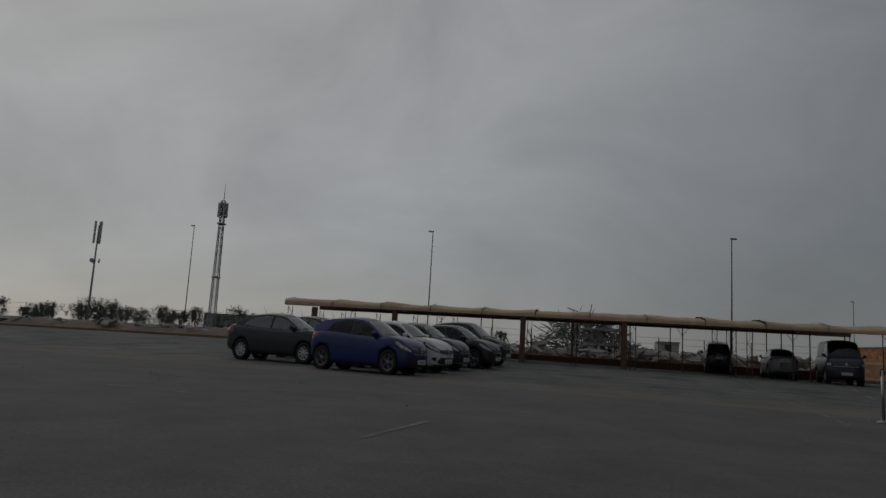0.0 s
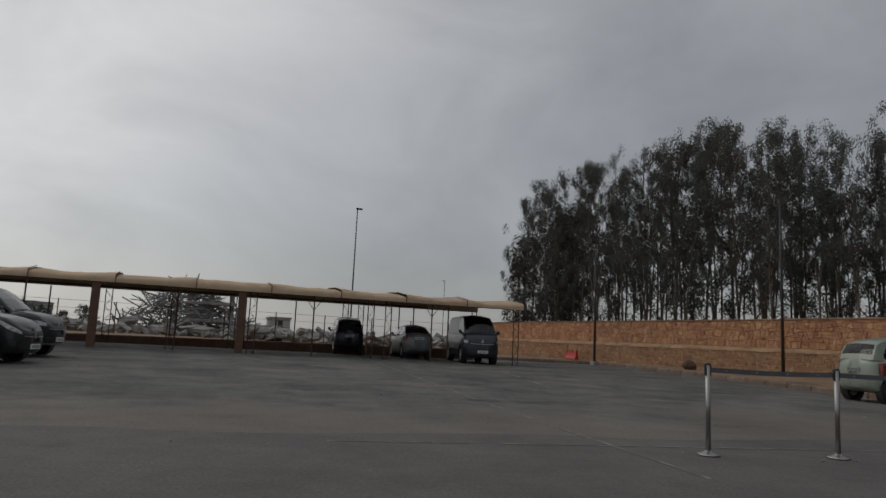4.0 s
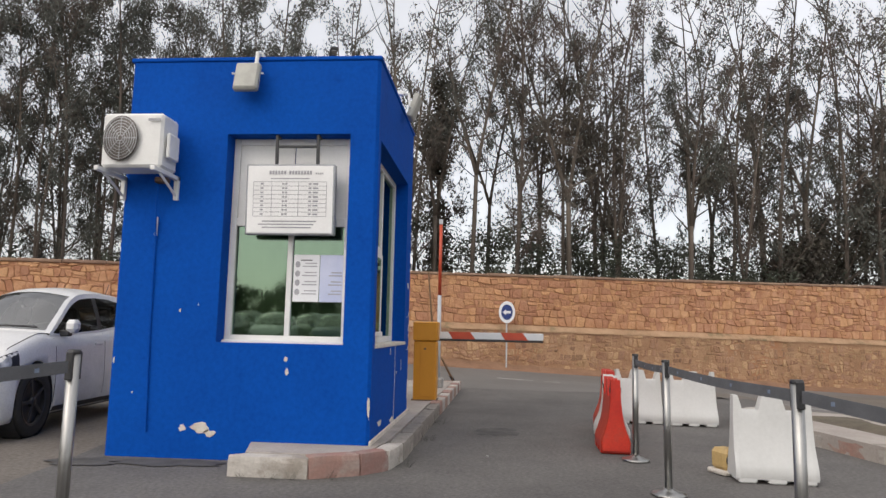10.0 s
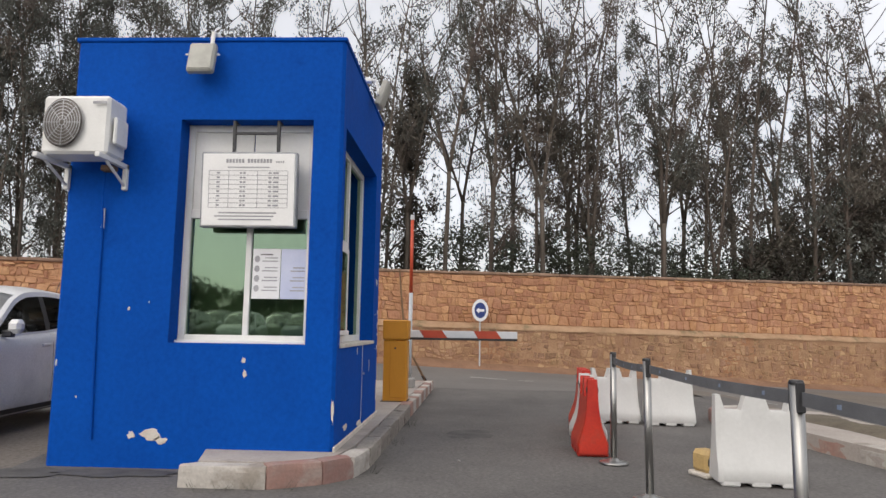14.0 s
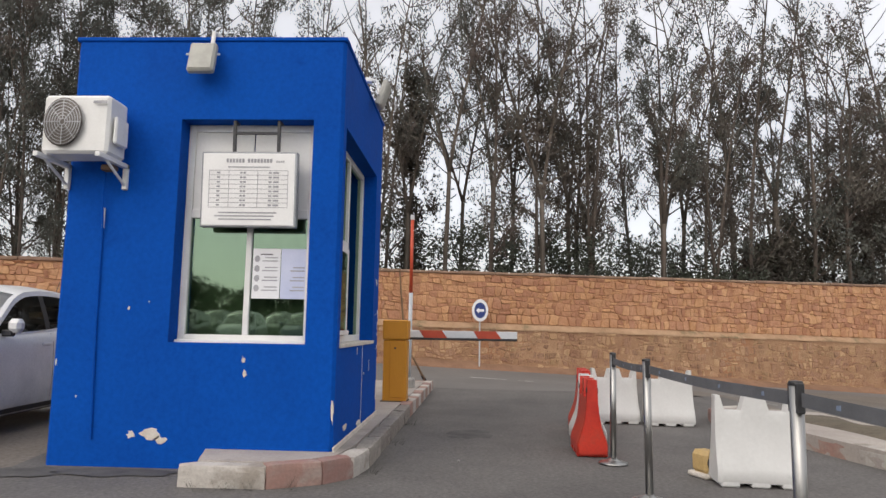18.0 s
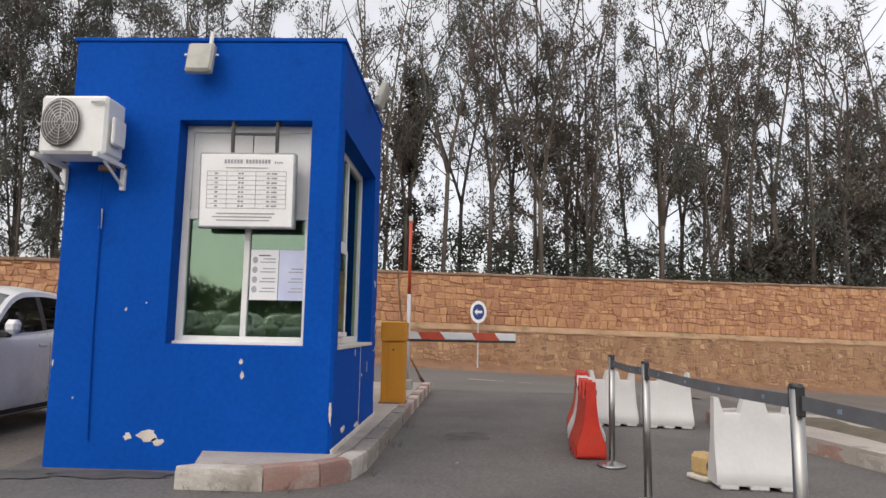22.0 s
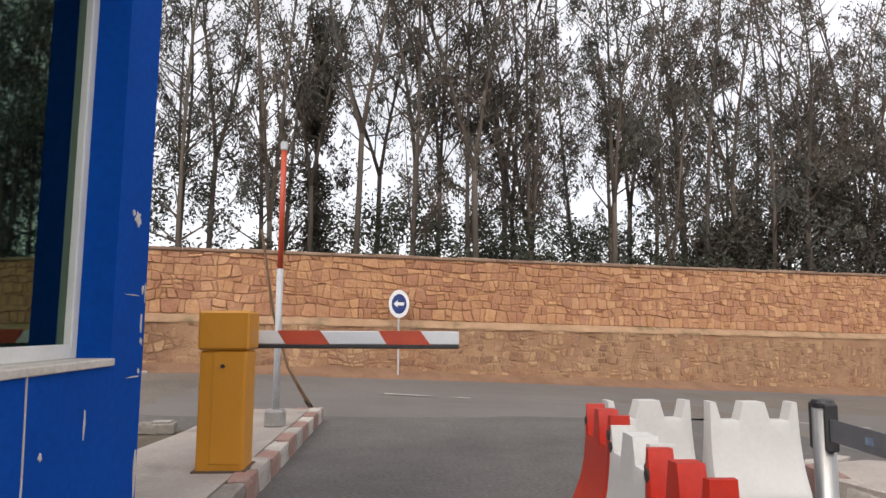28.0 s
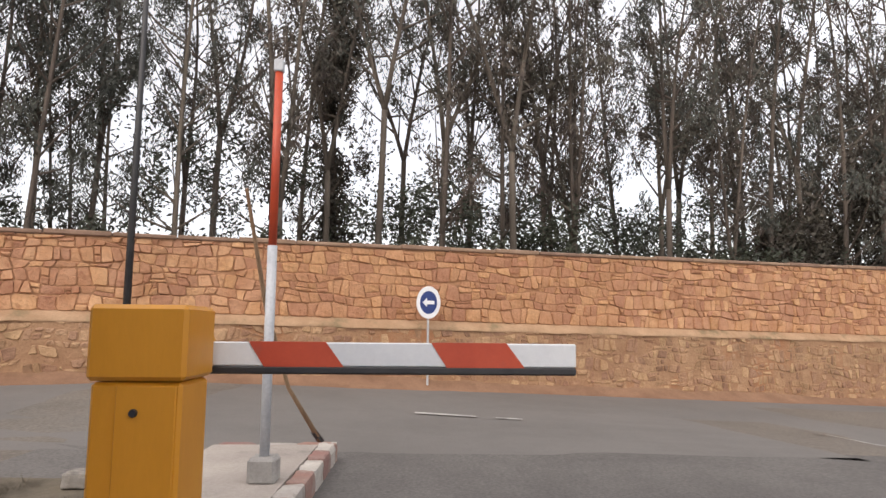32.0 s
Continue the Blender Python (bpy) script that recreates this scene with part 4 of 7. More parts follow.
def build_trees():
    r = random.Random(21)
    kinds = [make_tree(31 + k, h, k % 3 != 0, dn * (0.95 if k < 8 else 1.05), k in (1, 2, 4, 6, 10), 1.1 if k < 8 else 0.0) for k, (h, dn) in enumerate([(12.5, 1.25), (13.0, 1.0), (12.0, 1.15), (13.5, 1.0), (11.5, 1.35), (12.8, 0.95), (12.2, 1.1), (13.2, 1.2)] * 2)]
    used = [False] * len(kinds)
    u = -64.0
    rows = ((-1.7, 1.75), (-3.2, 1.9), (-4.9, 2.2), (-7.2, 3.2))
    for back, gap in rows:
        u = -64.0 + r.uniform(0, 1)
        while u < (44.4 if back > -6 else 43.0):
            y = 0.947 * u
            # crown heights fall off towards the far end of the row, with a dip half way
            H = 15.3 - 3.9 * smoothstep(2.5, 10.5, y)
            H -= 1.9 * math.exp(-((y - 21.5) / 2.6) ** 2) + 1.2 * math.exp(-((y - 17) / 1.2) ** 2)
            H += 0.7 * math.exp(-((y - 28) / 4) ** 2)
            H -= 1.6 * smoothstep(33, 45, y)
            k = r.randrange(8) + (8 if y >= 9 else 0)
            if back < -6 and y < 9:
                u += gap
                continue
            base = (12.5, 13.0, 12.0, 13.5, 11.5, 12.8, 12.2, 13.2)[k % 8]
            s = H / base * r.uniform(0.86, 1.03)
            w = WALL @ Vector((u, back + r.uniform(-0.5, 0.5), 0))
            m = pose(w.x, w.y, max(wall_base(u), -0.6) + 0.2, r.uniform(-2, 2), r.uniform(-2, 2), r.uniform(0, 360)) @ Matrix.Diagonal((s * r.uniform(0.8, 1.0), s * r.uniform(0.8, 1.0), s, 1))
            if used[k]:
                c = copy_thing(kinds[k], m)
                c.matrix_basis = m
            else:
                kinds[k].matrix_basis, used[k] = m, True
            u += gap * r.uniform(0.55, 1.45) * (1.0 if y < 9 else 0.62)
    # earth bank behind the wall on which the row grows
    us = [-70 + 2.0 * i for i in range(60)]
    s = Shape().grid([[(u, y, max(wall_base(u), -0.6) + z) for y, z in ((-0.42, 0.2), (-4.0, 0.25), (-9.0, 0.3), (-30.0, 0.3))] for u in us])
    tagged(part("earth_bank", s, M_DIRT, m=WALL), "dry earth ground behind the stone wall", "ground", kind="structure")
    # low scrub that shows between the trunks and spills over the coping
    g = np.random.default_rng(9)
    cs, ss, ns = [], [], []
    for _ in range(520):
        u = g.uniform(-40, 44)
        c = WALL @ Vector((u, g.uniform(-9.5, -0.9), 0))
        cs.append((c.x, c.y, wall_base(u) + 1.2 + 3.0 * g.random() ** 1.5))
        ss.append(g.uniform(0.3, 0.75))
        ns.append(85)
    for _ in range(430):
        u = g.uniform(-34, 11)
        c = WALL @ Vector((u, g.uniform(-8.5, -1.5), 0))
        cs.append((c.x, c.y, wall_base(u) + 2.2 + 3.6 * g.random()))
        ss.append(g.uniform(0.3, 0.6))
        ns.append(70)
    for _ in range(260):
        u = g.uniform(-9, 3)
        c = WALL @ Vector((u, g.uniform(-8.0, -1.2), 0))
        cs.append((c.x, c.y, wall_base(u) + 2.6 + 1.9 * g.random()))
        ss.append(g.uniform(0.3, 0.55))
        ns.append(70)
    for u in (-6.6, -5.8, -4.9, -4.2, -0.6, 0.1, 1.9, 3.6, 6.4, 9.3, 14.0):
        c = WALL @ Vector((u, -0.25, 0))
        cs.append((c.x, c.y, wall_top(u) + 0.05)), ss.append(0.3), ns.append(160)
    V, F = leaf_cloud(cs, ss, ns, g, (0.14, 0.06), 0.1)
    tagged(new("scrub", cloud_mesh("scrub", V, F, M_BUSH)), "low dark scrub growing among the trunks", "shrubs", kind="stuff")
    # a dense dark conifer-like bush stand at the far end of the lane view
    for (u, back, hh, w) in ((-8.4, -2.0, 5.6, 1.5), (-10.2, -2.8, 6.8, 1.8), (-12.4, -2.0, 7.6, 2.0), (-14.6, -2.6, 7.0, 2.0), (-16.8, -1.8, 6.4, 2.0), (-19.4, -2.2, 6.6, 2.2), (-22.5, -1.8, 7.6, 2.2), (-25.5, -2.2, 7.0, 2.2), (4.3, -5.0, 10.8, 0.6), (43.4, -2.2, 8.2, 1.5), (41.6, -3.2, 9.2, 1.5), (39.4, -2.6, 9.6, 1.5)):
        g = np.random.default_rng(int(50 + u))
        c = WALL @ Vector((u, back, 0))
        b = max(wall_base(u), -0.8)
        cs = [(c.x + g.normal() * w * 0.38, c.y + g.normal() * w * 0.38, b + 1.0 + abs(g.random()) * (hh - 1.4)) for _ in range(90)]
        for i_, q in enumerate(cs):
            loc = WALL.inverted() @ Vector(q)
            if loc.y > -1.0:
                loc.y = -1.0 - (loc.y + 1.0)
                cs[i_] = tuple(WALL @ loc)
        V, F = leaf_cloud(cs, [0.5 if w > 1 else 0.34] * 90, [120] * 90, g, (0.17, 0.06), 0.2)
        t = thing("bushy_tree", pose(0, 0, 0), "dense dark bushy tree rising behind the wall", "tree")
        part("trunk", Shape().tube([(c.x, c.y, b - 0.2), (c.x + 0.1, c.y, b + hh * 0.5), (c.x, c.y + 0.1, b + hh * 0.9)], [0.1, 0.07, 0.03], 7), M_BARK, t)
        part("crown", cloud_mesh("crown", V, F, M_BUSH_BROWN), None, t)


build_trees()


# ---- the blue booth ----
KX0, KX1, KY0, KY1, KZ1 = 10.17, 12.37, 4.49, 6.60, 3.24


def build_kiosk():
    k = thing("ticket_booth", pose(0, 0, 0), "bright blue painted masonry ticket booth with chipped plaster", "booth")
    outer = Shape().box(KX0, KX1, KY0, KY1, -0.05, KZ1, 0.025).mesh("walls", M_BLUE)
    inner = Shape().box(KX0 + 0.21, KX1 - 0.21, KY0 + 0.21, KY1 - 0.21, 0.16, 2.95).mesh("c", M_BLUE)
    front = Shape().box(KX0 - 0.2, KX0 + 0.4, 4.72, 5.74, 0.905, 2.60).mesh("c", M_BLUE)
    side = Shape().box(10.30, 12.0, KY0 - 0.2, KY0 + 0.4, 0.905, 2.58).mesh("c", M_BLUE)
    part("masonry_shell", solid(outer, [inner, front, side], "masonry_shell", M_BLUE), None, k)
    # a shallow parapet cap and the pale inner floor
    part("roof_edge", Shape().box(KX0 - 0.012, KX1 + 0.012, KY0 - 0.012, KY1 + 0.012, KZ1 - 0.02, KZ1 + 0.015, 0.008), M_BLUE, k)
    part("floor_slab", Shape().box(KX0 + 0.22, KX1 - 0.22, KY0 + 0.22, KY1 - 0.22, 0.1, 0.165), M_CONC, k)
    part("desk", Shape().box(KX0 + 0.25, KX0 + 0.75, KY0 + 0.3, KY1 - 0.3, 0.82, 0.86, 0.005), M_WOOD, k)
    # front window: white frame, infill panel above, two sliding panes below
    fx = KX0 + 0.15

    win = part("front_window", Shape().box(fx, fx + 0.06, 4.775, 5.685, 0.91, 0.965, 0.004), M_WHITE, k, "white aluminium window frame")
    for y0, y1, z0, z1 in ((4.72, 4.775, 0.91, 2.6), (5.685, 5.74, 0.91, 2.6)):
        part("stile", Shape().box(fx, fx + 0.06, y0, y1, z0, z1, 0.004), M_WHITE, win)
    for z0, z1 in ((2.545, 2.6), (1.86, 1.93)):
        part("rail", Shape().box(fx, fx + 0.06, 4.775, 5.685, z0, z1, 0.004), M_WHITE, win)
    part("mullion", Shape().box(fx + 0.005, fx + 0.05, 5.2, 5.245, 0.965, 1.86, 0.004), M_WHITE, win)
    part("sill", Shape().box(KX0 + 0.09, fx + 0.02, 4.725, 5.735, 0.9, 0.925, 0.004), M_WHITE, win)
    part("infill_panel", Shape().box(fx + 0.02, fx + 0.035, 4.775, 5.215, 1.93, 2.545), M_PANEL, win)
    part("infill_panel", Shape().box(fx + 0.02, fx + 0.035, 5.225, 5.685, 1.93, 2.545), M_PANEL, win)
    for (a, b) in ((4.775, 5.2), (5.245, 5.685)):
        p = part("pane", Shape().add([(fx + 0.028, a, 0.965), (fx + 0.028, a, 1.86), (fx + 0.028, b, 1.86), (fx + 0.028, b, 0.965)], [(0, 1, 2, 3)]), M_GLASS_GREEN, win)
        p.visible_shadow = False
    part("blind", Shape().grid([[(fx + 0.09 + 0.006 * math.sin(y * 40), y, z) for y in [4.75 + 0.02 * i for i in range(49)]] for z in (0.95, 1.9)]), M_BLIND, k, "pale green blind behind the glass", smooth=True)
    # side window round the corner, with its sliding hatch
    sy = KY0 + 0.13
    w2 = part("side_window", Shape().box(10.355, 11.945, sy, sy + 0.06, 0.91, 0.965, 0.004), M_WHITE, k, "white aluminium side window")
    for x0, x1 in ((10.3, 10.355), (11.945, 12.0), (11.2, 11.25)):
        part("stile", Shape().box(x0, x1, sy, sy + 0.06, 0.91 if x0 != 11.2 else 0.965, 2.58 if x0 != 11.2 else 2.525, 0.004), M_WHITE, w2)
    part("rail", Shape().box(10.355, 11.945, sy, sy + 0.06, 2.525, 2.58, 0.004), M_WHITE, w2)
    part("rail", Shape().box(10.355, 11.2, sy, sy + 0.06, 1.72, 1.79, 0.004), M_WHITE, w2)
    part("sill", Shape().box(10.29, 12.01, KY0 - 0.015, sy + 0.02, 0.88, 0.91, 0.004), M_PLASTER, w2, "chipped plaster sill")
    hatch = part("sliding_hatch", Shape().box(10.60, 10.645, sy - 0.045, sy - 0.002, 0.97, 1.72, 0.003).box(11.14, 11.185, sy - 0.02, sy - 0.002, 0.97, 1.72, 0.003).box(10.645, 11.14, sy - 0.045, sy - 0.002, 0.97, 1.01, 0.003).box(10.645, 11.14, sy - 0.02, sy - 0.002, 1.68, 1.72, 0.003), M_WHITE, w2)
    for (a, b, z0, z1) in ((10.355, 11.2, 1.79, 2.525), (11.25, 11.945, 0.965, 2.525), (10.645, 11.14, 1.01, 1.68)):
        yy = sy - 0.012 if b == 11.14 else sy + 0.028
        p = part("pane", Shape().add([(a, yy, z0), (b, yy, z0), (b, yy, z1), (a, yy, z1)], [(0, 1, 2, 3)]), M_GLASS_GREEN, hatch if b == 11.14 else w2)
        p.visible_shadow = False
    # bare patches where the paint has come off

    def chip(cx, cz, w, h, seed, face="x"):
        q = random.Random(seed)
        n = 14
        pts = [(cx + w / 2 * math.cos(a) * q.uniform(0.45, 1.1), cz + h / 2 * math.sin(a) * q.uniform(0.45, 1.1)) for a in (6.283 * i / n for i in range(n))]
        s = Shape()
        V = [(KX0 - 0.004, a, b) if face == "x" else (a, KY0 - 0.004, b) for a, b in pts]
        V += [(KX0 + 0.002, a, b) if face == "x" else (a, KY0 + 0.002, b) for a, b in [(cx + (x - cx) * 1.1, cz + (z - cz) * 1.1) for x, z in pts]]
        s.add(V, [tuple(range(n))] + [(i, (i + 1) % n, n + (i + 1) % n, n + i) for i in range(n)])
        part("bare_patch", s, M_PLASTER, k, fix=True)

    for i, c in enumerate([(5.83, 0.245, 0.16, 0.1), (5.75, 0.2, 0.12, 0.07), (5.97, 0.235, 0.06, 0.07), (5.17, 0.785, 0.035, 0.05), (5.155, 0.69, 0.04, 0.06), (4.5, 0.42, 0.025, 0.2), (6.05, 1.15, 0.02, 0.03), (5.9, 1.2, 0.012, 0.02), (6.57, 0.75, 0.02, 0.06), (6.4, 0.5, 0.015, 0.02)]):
        chip(*c, seed=i)
    for i, c in enumerate([(12.2, 1.5, 0.07, 0.075), (12.15, 1.52, 0.03, 0.03), (12.3, 1.2, 0.035, 0.05), (12.3, 1.05, 0.018, 0.1), (12.31, 0.97, 0.03, 0.04), (12.2, 1.17, 0.2, 0.006), (12.33, 1.18, 0.006, 0.09), (12.25, 0.82, 0.16, 0.008), (12.3, 0.84, 0.02, 0.03), (11.3, 0.2, 0.3, 0.06), (10.62, 0.26, 0.2, 0.05), (11.5, 0.62, 0.02, 0.03), (11.1, 0.84, 0.02, 0.07), (12.32, 0.4, 0.03, 0.22), (11.8, 0.68, 0.012, 0.1)]):
        chip(*c, seed=40 + i, face="y")
    part("plaster_foot", Shape().box(KX0 - 0.02, KX1, KY0 - 0.018, KY0 - 0.002, 0.14, 0.185, 0.006), M_PLASTER, k)
    part("render_crack", Shape().tube([(11.38, KY0 - 0.001, 0.2), (11.4, KY0 - 0.001, 0.55), (11.385, KY0 - 0.001, 0.9)], 0.004, 4), M_PLASTER, k)
    return k


build_kiosk()


def build_kiosk_fittings():
    # price board on two hanging brackets
    b = thing("price_board", pose(KX0 + 0.045, 5.195, 1.77, 0, -3, 0), "white printed price board hung before the booth window", "sign")
    part("casing", Shape().box(-0.035, 0.035, -0.365, 0.365, 0.0, 0.575, 0.008), M_GALV, b)
    part("face", Shape().box(-0.041, -0.034, -0.35, 0.35, 0.015, 0.56, 0.003), M_BOARD, b)
    for y in (-0.21, 0.13):
        part("bracket", Shape().box(-0.01, 0.015, y - 0.012, y + 0.012, 0.57, 0.82, 0.003).box(-0.01, 0.08, y - 0.012, y + 0.012, 0.8, 0.82, 0.003), M_LAMPPOLE, b)
    part("bracket_bar", Shape().box(-0.006, 0.012, -0.21, 0.13, 0.715, 0.735, 0.003), M_LAMPPOLE, b)
    x = -0.044

    def ink(name, rects, mat):
        for y0, y1, z0, z1 in rects:
            part(name, Shape().add([(x, y0, z0), (x, y0, z1), (x, y1, z1), (x, y1, z0)], [(0, 1, 2, 3)]), mat, b)

    ink("heading_print", [(0.155 - 0.024 * i - (0.02 if i > 5 else 0), 0.172 - 0.024 * i - (0.02 if i > 5 else 0), 0.49, 0.52) for i in range(14)] + [(-0.27 + 0.017 * i, -0.26 + 0.017 * i, 0.49, 0.505) for i in range(4)], M_INK_PALE)
    ink("subheading_print", [(-0.16, 0.16, 0.452, 0.46)], M_INK_PALE)
    ink("table_rule", [(-0.3, 0.3, z - 0.0018, z + 0.0018) for z in [0.15 + 0.035 * i for i in range(9)]] + [(y - 0.0018, y + 0.0018, 0.15, 0.43) for y in (-0.3, -0.07, 0.15, 0.3)], M_INK_PALE)
    ink("table_entry", [(y - e, y + e, z, z + 0.013) for z in [0.161 + 0.035 * i for i in range(8)] for y, e in ((-0.21, 0.021), (-0.165, 0.012), (0.03, 0.009), (0.055, 0.009), (0.23, 0.012))], M_INK_PALE)
    ink("footnote_print", [(-0.22 + 0.02 * i, 0.22 + 0.03 * (i % 2), 0.105 - 0.025 * i, 0.115 - 0.025 * i) for i in range(3)], M_INK_PALE)
    # two notices taped to the pane
    for name, y0, y1, mat, lab in (("notice", 4.975, 5.19, M_PAPER, "white printed notice with small pictograms on the pane"), ("notice", 4.765, 4.97, M_PAPER_B, "pale blue printed notice on the pane")):
        n = thing(name, pose(KX0 + 0.168, 0, 1.243), lab, "notice")
        part("sheet", Shape().box(0, 0.003, y0, y1, 0, 0.385), mat, n)
        s, c = Shape(), Shape()
        ks = range(4) if mat is M_PAPER else range(3)
        for i in ks:
            z = 0.06 + 0.075 * i
            for j in range(2):
                a = y0 + 0.02
                s.add([(-0.002, a, z + 0.025 * j), (-0.002, a, z + 0.025 * j + 0.009), (-0.002, y1 - 0.075 - 0.02 * j, z + 0.025 * j + 0.009), (-0.002, y1 - 0.075 - 0.02 * j, z + 0.025 * j)], [(0, 1, 2, 3)])
            if mat is M_PAPER:
                pts = [(-0.002, y1 - 0.035 + 0.021 * math.cos(t), z + 0.02 - 0.026 * math.sin(t)) for t in (6.283 * q / 12 for q in range(12))]
                c.add(pts, [tuple(range(12))])
        part("print", s, M_INK_PALE, n)
        if mat is M_PAPER:
            part("pictograms", c, M_INK_PALE, n)
            part("heading_print", Shape().add([(-0.002, y0 + 0.06, 0.335), (-0.002, y0 + 0.06, 0.345), (-0.002, y1 - 0.06, 0.345), (-0.002, y1 - 0.06, 0.335)], [(0, 1, 2, 3)]), M_INK, n)
    # outdoor unit of the air conditioner on its bracket
    a = thing("air_conditioner", pose(KX0, 6.34, 2.2), "white air conditioner outdoor unit on a wall bracket", "air conditioner")
    body = part("casing", Shape().box(-0.34, -0.08, -0.22, 0.27, 0.04, 0.47, 0.02), M_WHITE, a)
    # disc coloured dark for the shade behind the grille; the casing is closed
    part("fan_recess_shade", Shape().lathe([(0.0, 0.0), (0.17, 0.0), (0.18, 0.008), (0.165, 0.012)], 28, pose(-0.361, 0.1, 0.26) @ Matrix.Diagonal((1, 0.8, 1, 1)) @ pose(0, 0, 0, 0, -90, 0)), surface("fan_shadow", (0.1, 0.09, 0.08), (0.16, 0.14, 0.13), 12, 0.8, 0.0), body, smooth=True)
    grille = Shape()
    for i in range(1, 8):
        rr = 0.0235 * i
        grille.tube([(-0.376, 0.1 + 0.8 * rr * math.cos(t), 0.26 + rr * math.sin(t)) for t in (6.2832 * q / 24 for q in range(25))], 0.003, 4)
    for q in range(8):
        t = 6.2832 * q / 8
        grille.tube([(-0.376, 0.1 + 0.02 * math.cos(t), 0.26 + 0.02 * math.sin(t)), (-0.376, 0.1 + 0.134 * math.cos(t), 0.26 + 0.168 * math.sin(t))], 0.003, 4)
    part("fan_grille", grille, M_GALV, body)
    part("badge", Shape().box(-0.364, -0.36, -0.21, -0.11, 0.4, 0.42), M_INK_PALE, body)
    part("valve_cover", Shape().box(-0.31, -0.14, -0.265, -0.238, 0.12, 0.32, 0.01), M_WHITE, body)
    for y in (-0.2, 0.25):
        part("bracket", Shape().box(-0.42, 0.0, y - 0.018, y + 0.018, 0.0, 0.035, 0.004).box(-0.035, 0.0, y - 0.018, y + 0.018, -0.16, 0.035, 0.004).tube([(-0.3, y, 0.0), (-0.02, y, -0.13)], 0.012, 6), M_WHITE, a)
    part("drip_stain", Shape().box(-0.2, -0.12, -0.2, -0.1, -0.05, -0.005, 0.01), M_RUST, a)
    part("drain_hose", Shape().tube([(-0.12, -0.1, 0.0), (-0.06, -0.06, -0.2), (-0.012, -0.05, -0.5), (-0.012, -0.055, -1.2), (-0.012, -0.08, -2.0)], 0.008, 6), M_BLUE, a)
    part("drain_stub", Shape().tube([(-0.014, -0.05, -0.3), (-0.014, -0.05, -0.45)], 0.011, 6), M_WHITE, a)
    # flood lamps on the parapet
    for m, lift, lab in ((pose(KX0, 5.57, KZ1, 0, 0, 0), 0.0, "square white floodlight clamped to the roof edge"), (pose(11.42, KY0, KZ1 + 0.13, 0, 0, 90), 0.13, "square white floodlight tilted at the roof corner")):
        f = thing("floodlight", m, lab, "floodlight")
        part("housing", Shape().box(-0.06, 0.0, -0.1, 0.1, -0.125, 0.125, 0.012, pose(-0.09, -0.01, -0.21 + 0.7 * lift, 0, 14 - 260 * lift, 0)), M_LAMPGREY, f)
        if lift:
            part("stand", Shape().tube([(0.07, -0.06, -lift), (0.07, -0.06, 0.04)], 0.014, 7), M_WHITE, f)
        part("lens", Shape().box(-0.066, -0.058, -0.088, 0.088, -0.11, 0.11, 0.004, pose(-0.09, -0.01, -0.21 + 0.7 * lift, 0, 14 - 260 * lift, 0)), M_LAMPGREY, f)
        part("arm", Shape().tube([(-0.07, -0.06, -0.1), (-0.05, -0.06, 0.03), (0.06, -0.06, 0.06)], 0.016, 7).box(0.0, 0.12, -0.09, -0.03, 0.016, 0.05, 0.005), M_WHITE, f)
        part("hinge", Shape().tube([(-0.09, -0.13, -0.16), (-0.09, 0.13, -0.16)], 0.008, 6), M_WHITE, f)


build_kiosk_fittings()


# ---- barrier, pole, sign ----
def build_barrier():
    b = thing("parking_barrier", pose(13.70, 4.43, 0.148), "orange enamelled barrier cabinet with red and white boom", "barrier")
    cab = part("cabinet", Shape().box(-0.14, 0.14, -0.145, 0.145, 0.0, 0.74, 0.012), M_ORANGE, b)
    part("door", Shape().box(-0.148, -0.14, -0.13, 0.06, 0.05, 0.73, 0.003), M_ORANGE, cab)
    part("lock", Shape().lathe([(0.0, 0.012), (0.012, 0.012), (0.014, 0.0)], 10, pose(-0.148, 0.0, 0.645, 0, -90, 0)), M_BLACK, cab)
    part("hood", Shape().box(-0.155, 0.155, -0.158, 0.158, 0.745, 0.99, 0.014), M_ORANGE, b)
    part("base_plate", Shape().box(-0.16, 0.16, -0.165, 0.165, -0.004, 0.012, 0.003), M_RUST, b)
    boom = part("boom", Shape().box(0.225, 0.255, -1.515, -0.08, 0.775, 0.865, 0.004), M_BARWHITE, b)
    for y in (-0.265, -0.955):
        lo, hi = 0.773, 0.867
        s = Shape()
        for x in (0.2225, 0.2575):
            s.add([(x, y - 0.36, lo), (x, y - 0.06, lo), (x, y, hi), (x, y - 0.29, hi)], [(0, 1, 2, 3)])
        s.add([(0.2225, y - 0.29, hi), (0.2575, y - 0.29, hi), (0.2575, y, hi), (0.2225, y, hi)], [(0, 1, 2, 3)])
        part("red_band", s, M_RED, boom)
    part("rubber_edge", Shape().box(0.22, 0.26, -1.515, -0.08, 0.745, 0.775, 0.006), M_BLACK, boom)
    part("boom_clamp", Shape().box(0.13, 0.27, -0.13, 0.02, 0.75, 0.885, 0.01), M_ORANGE, b)


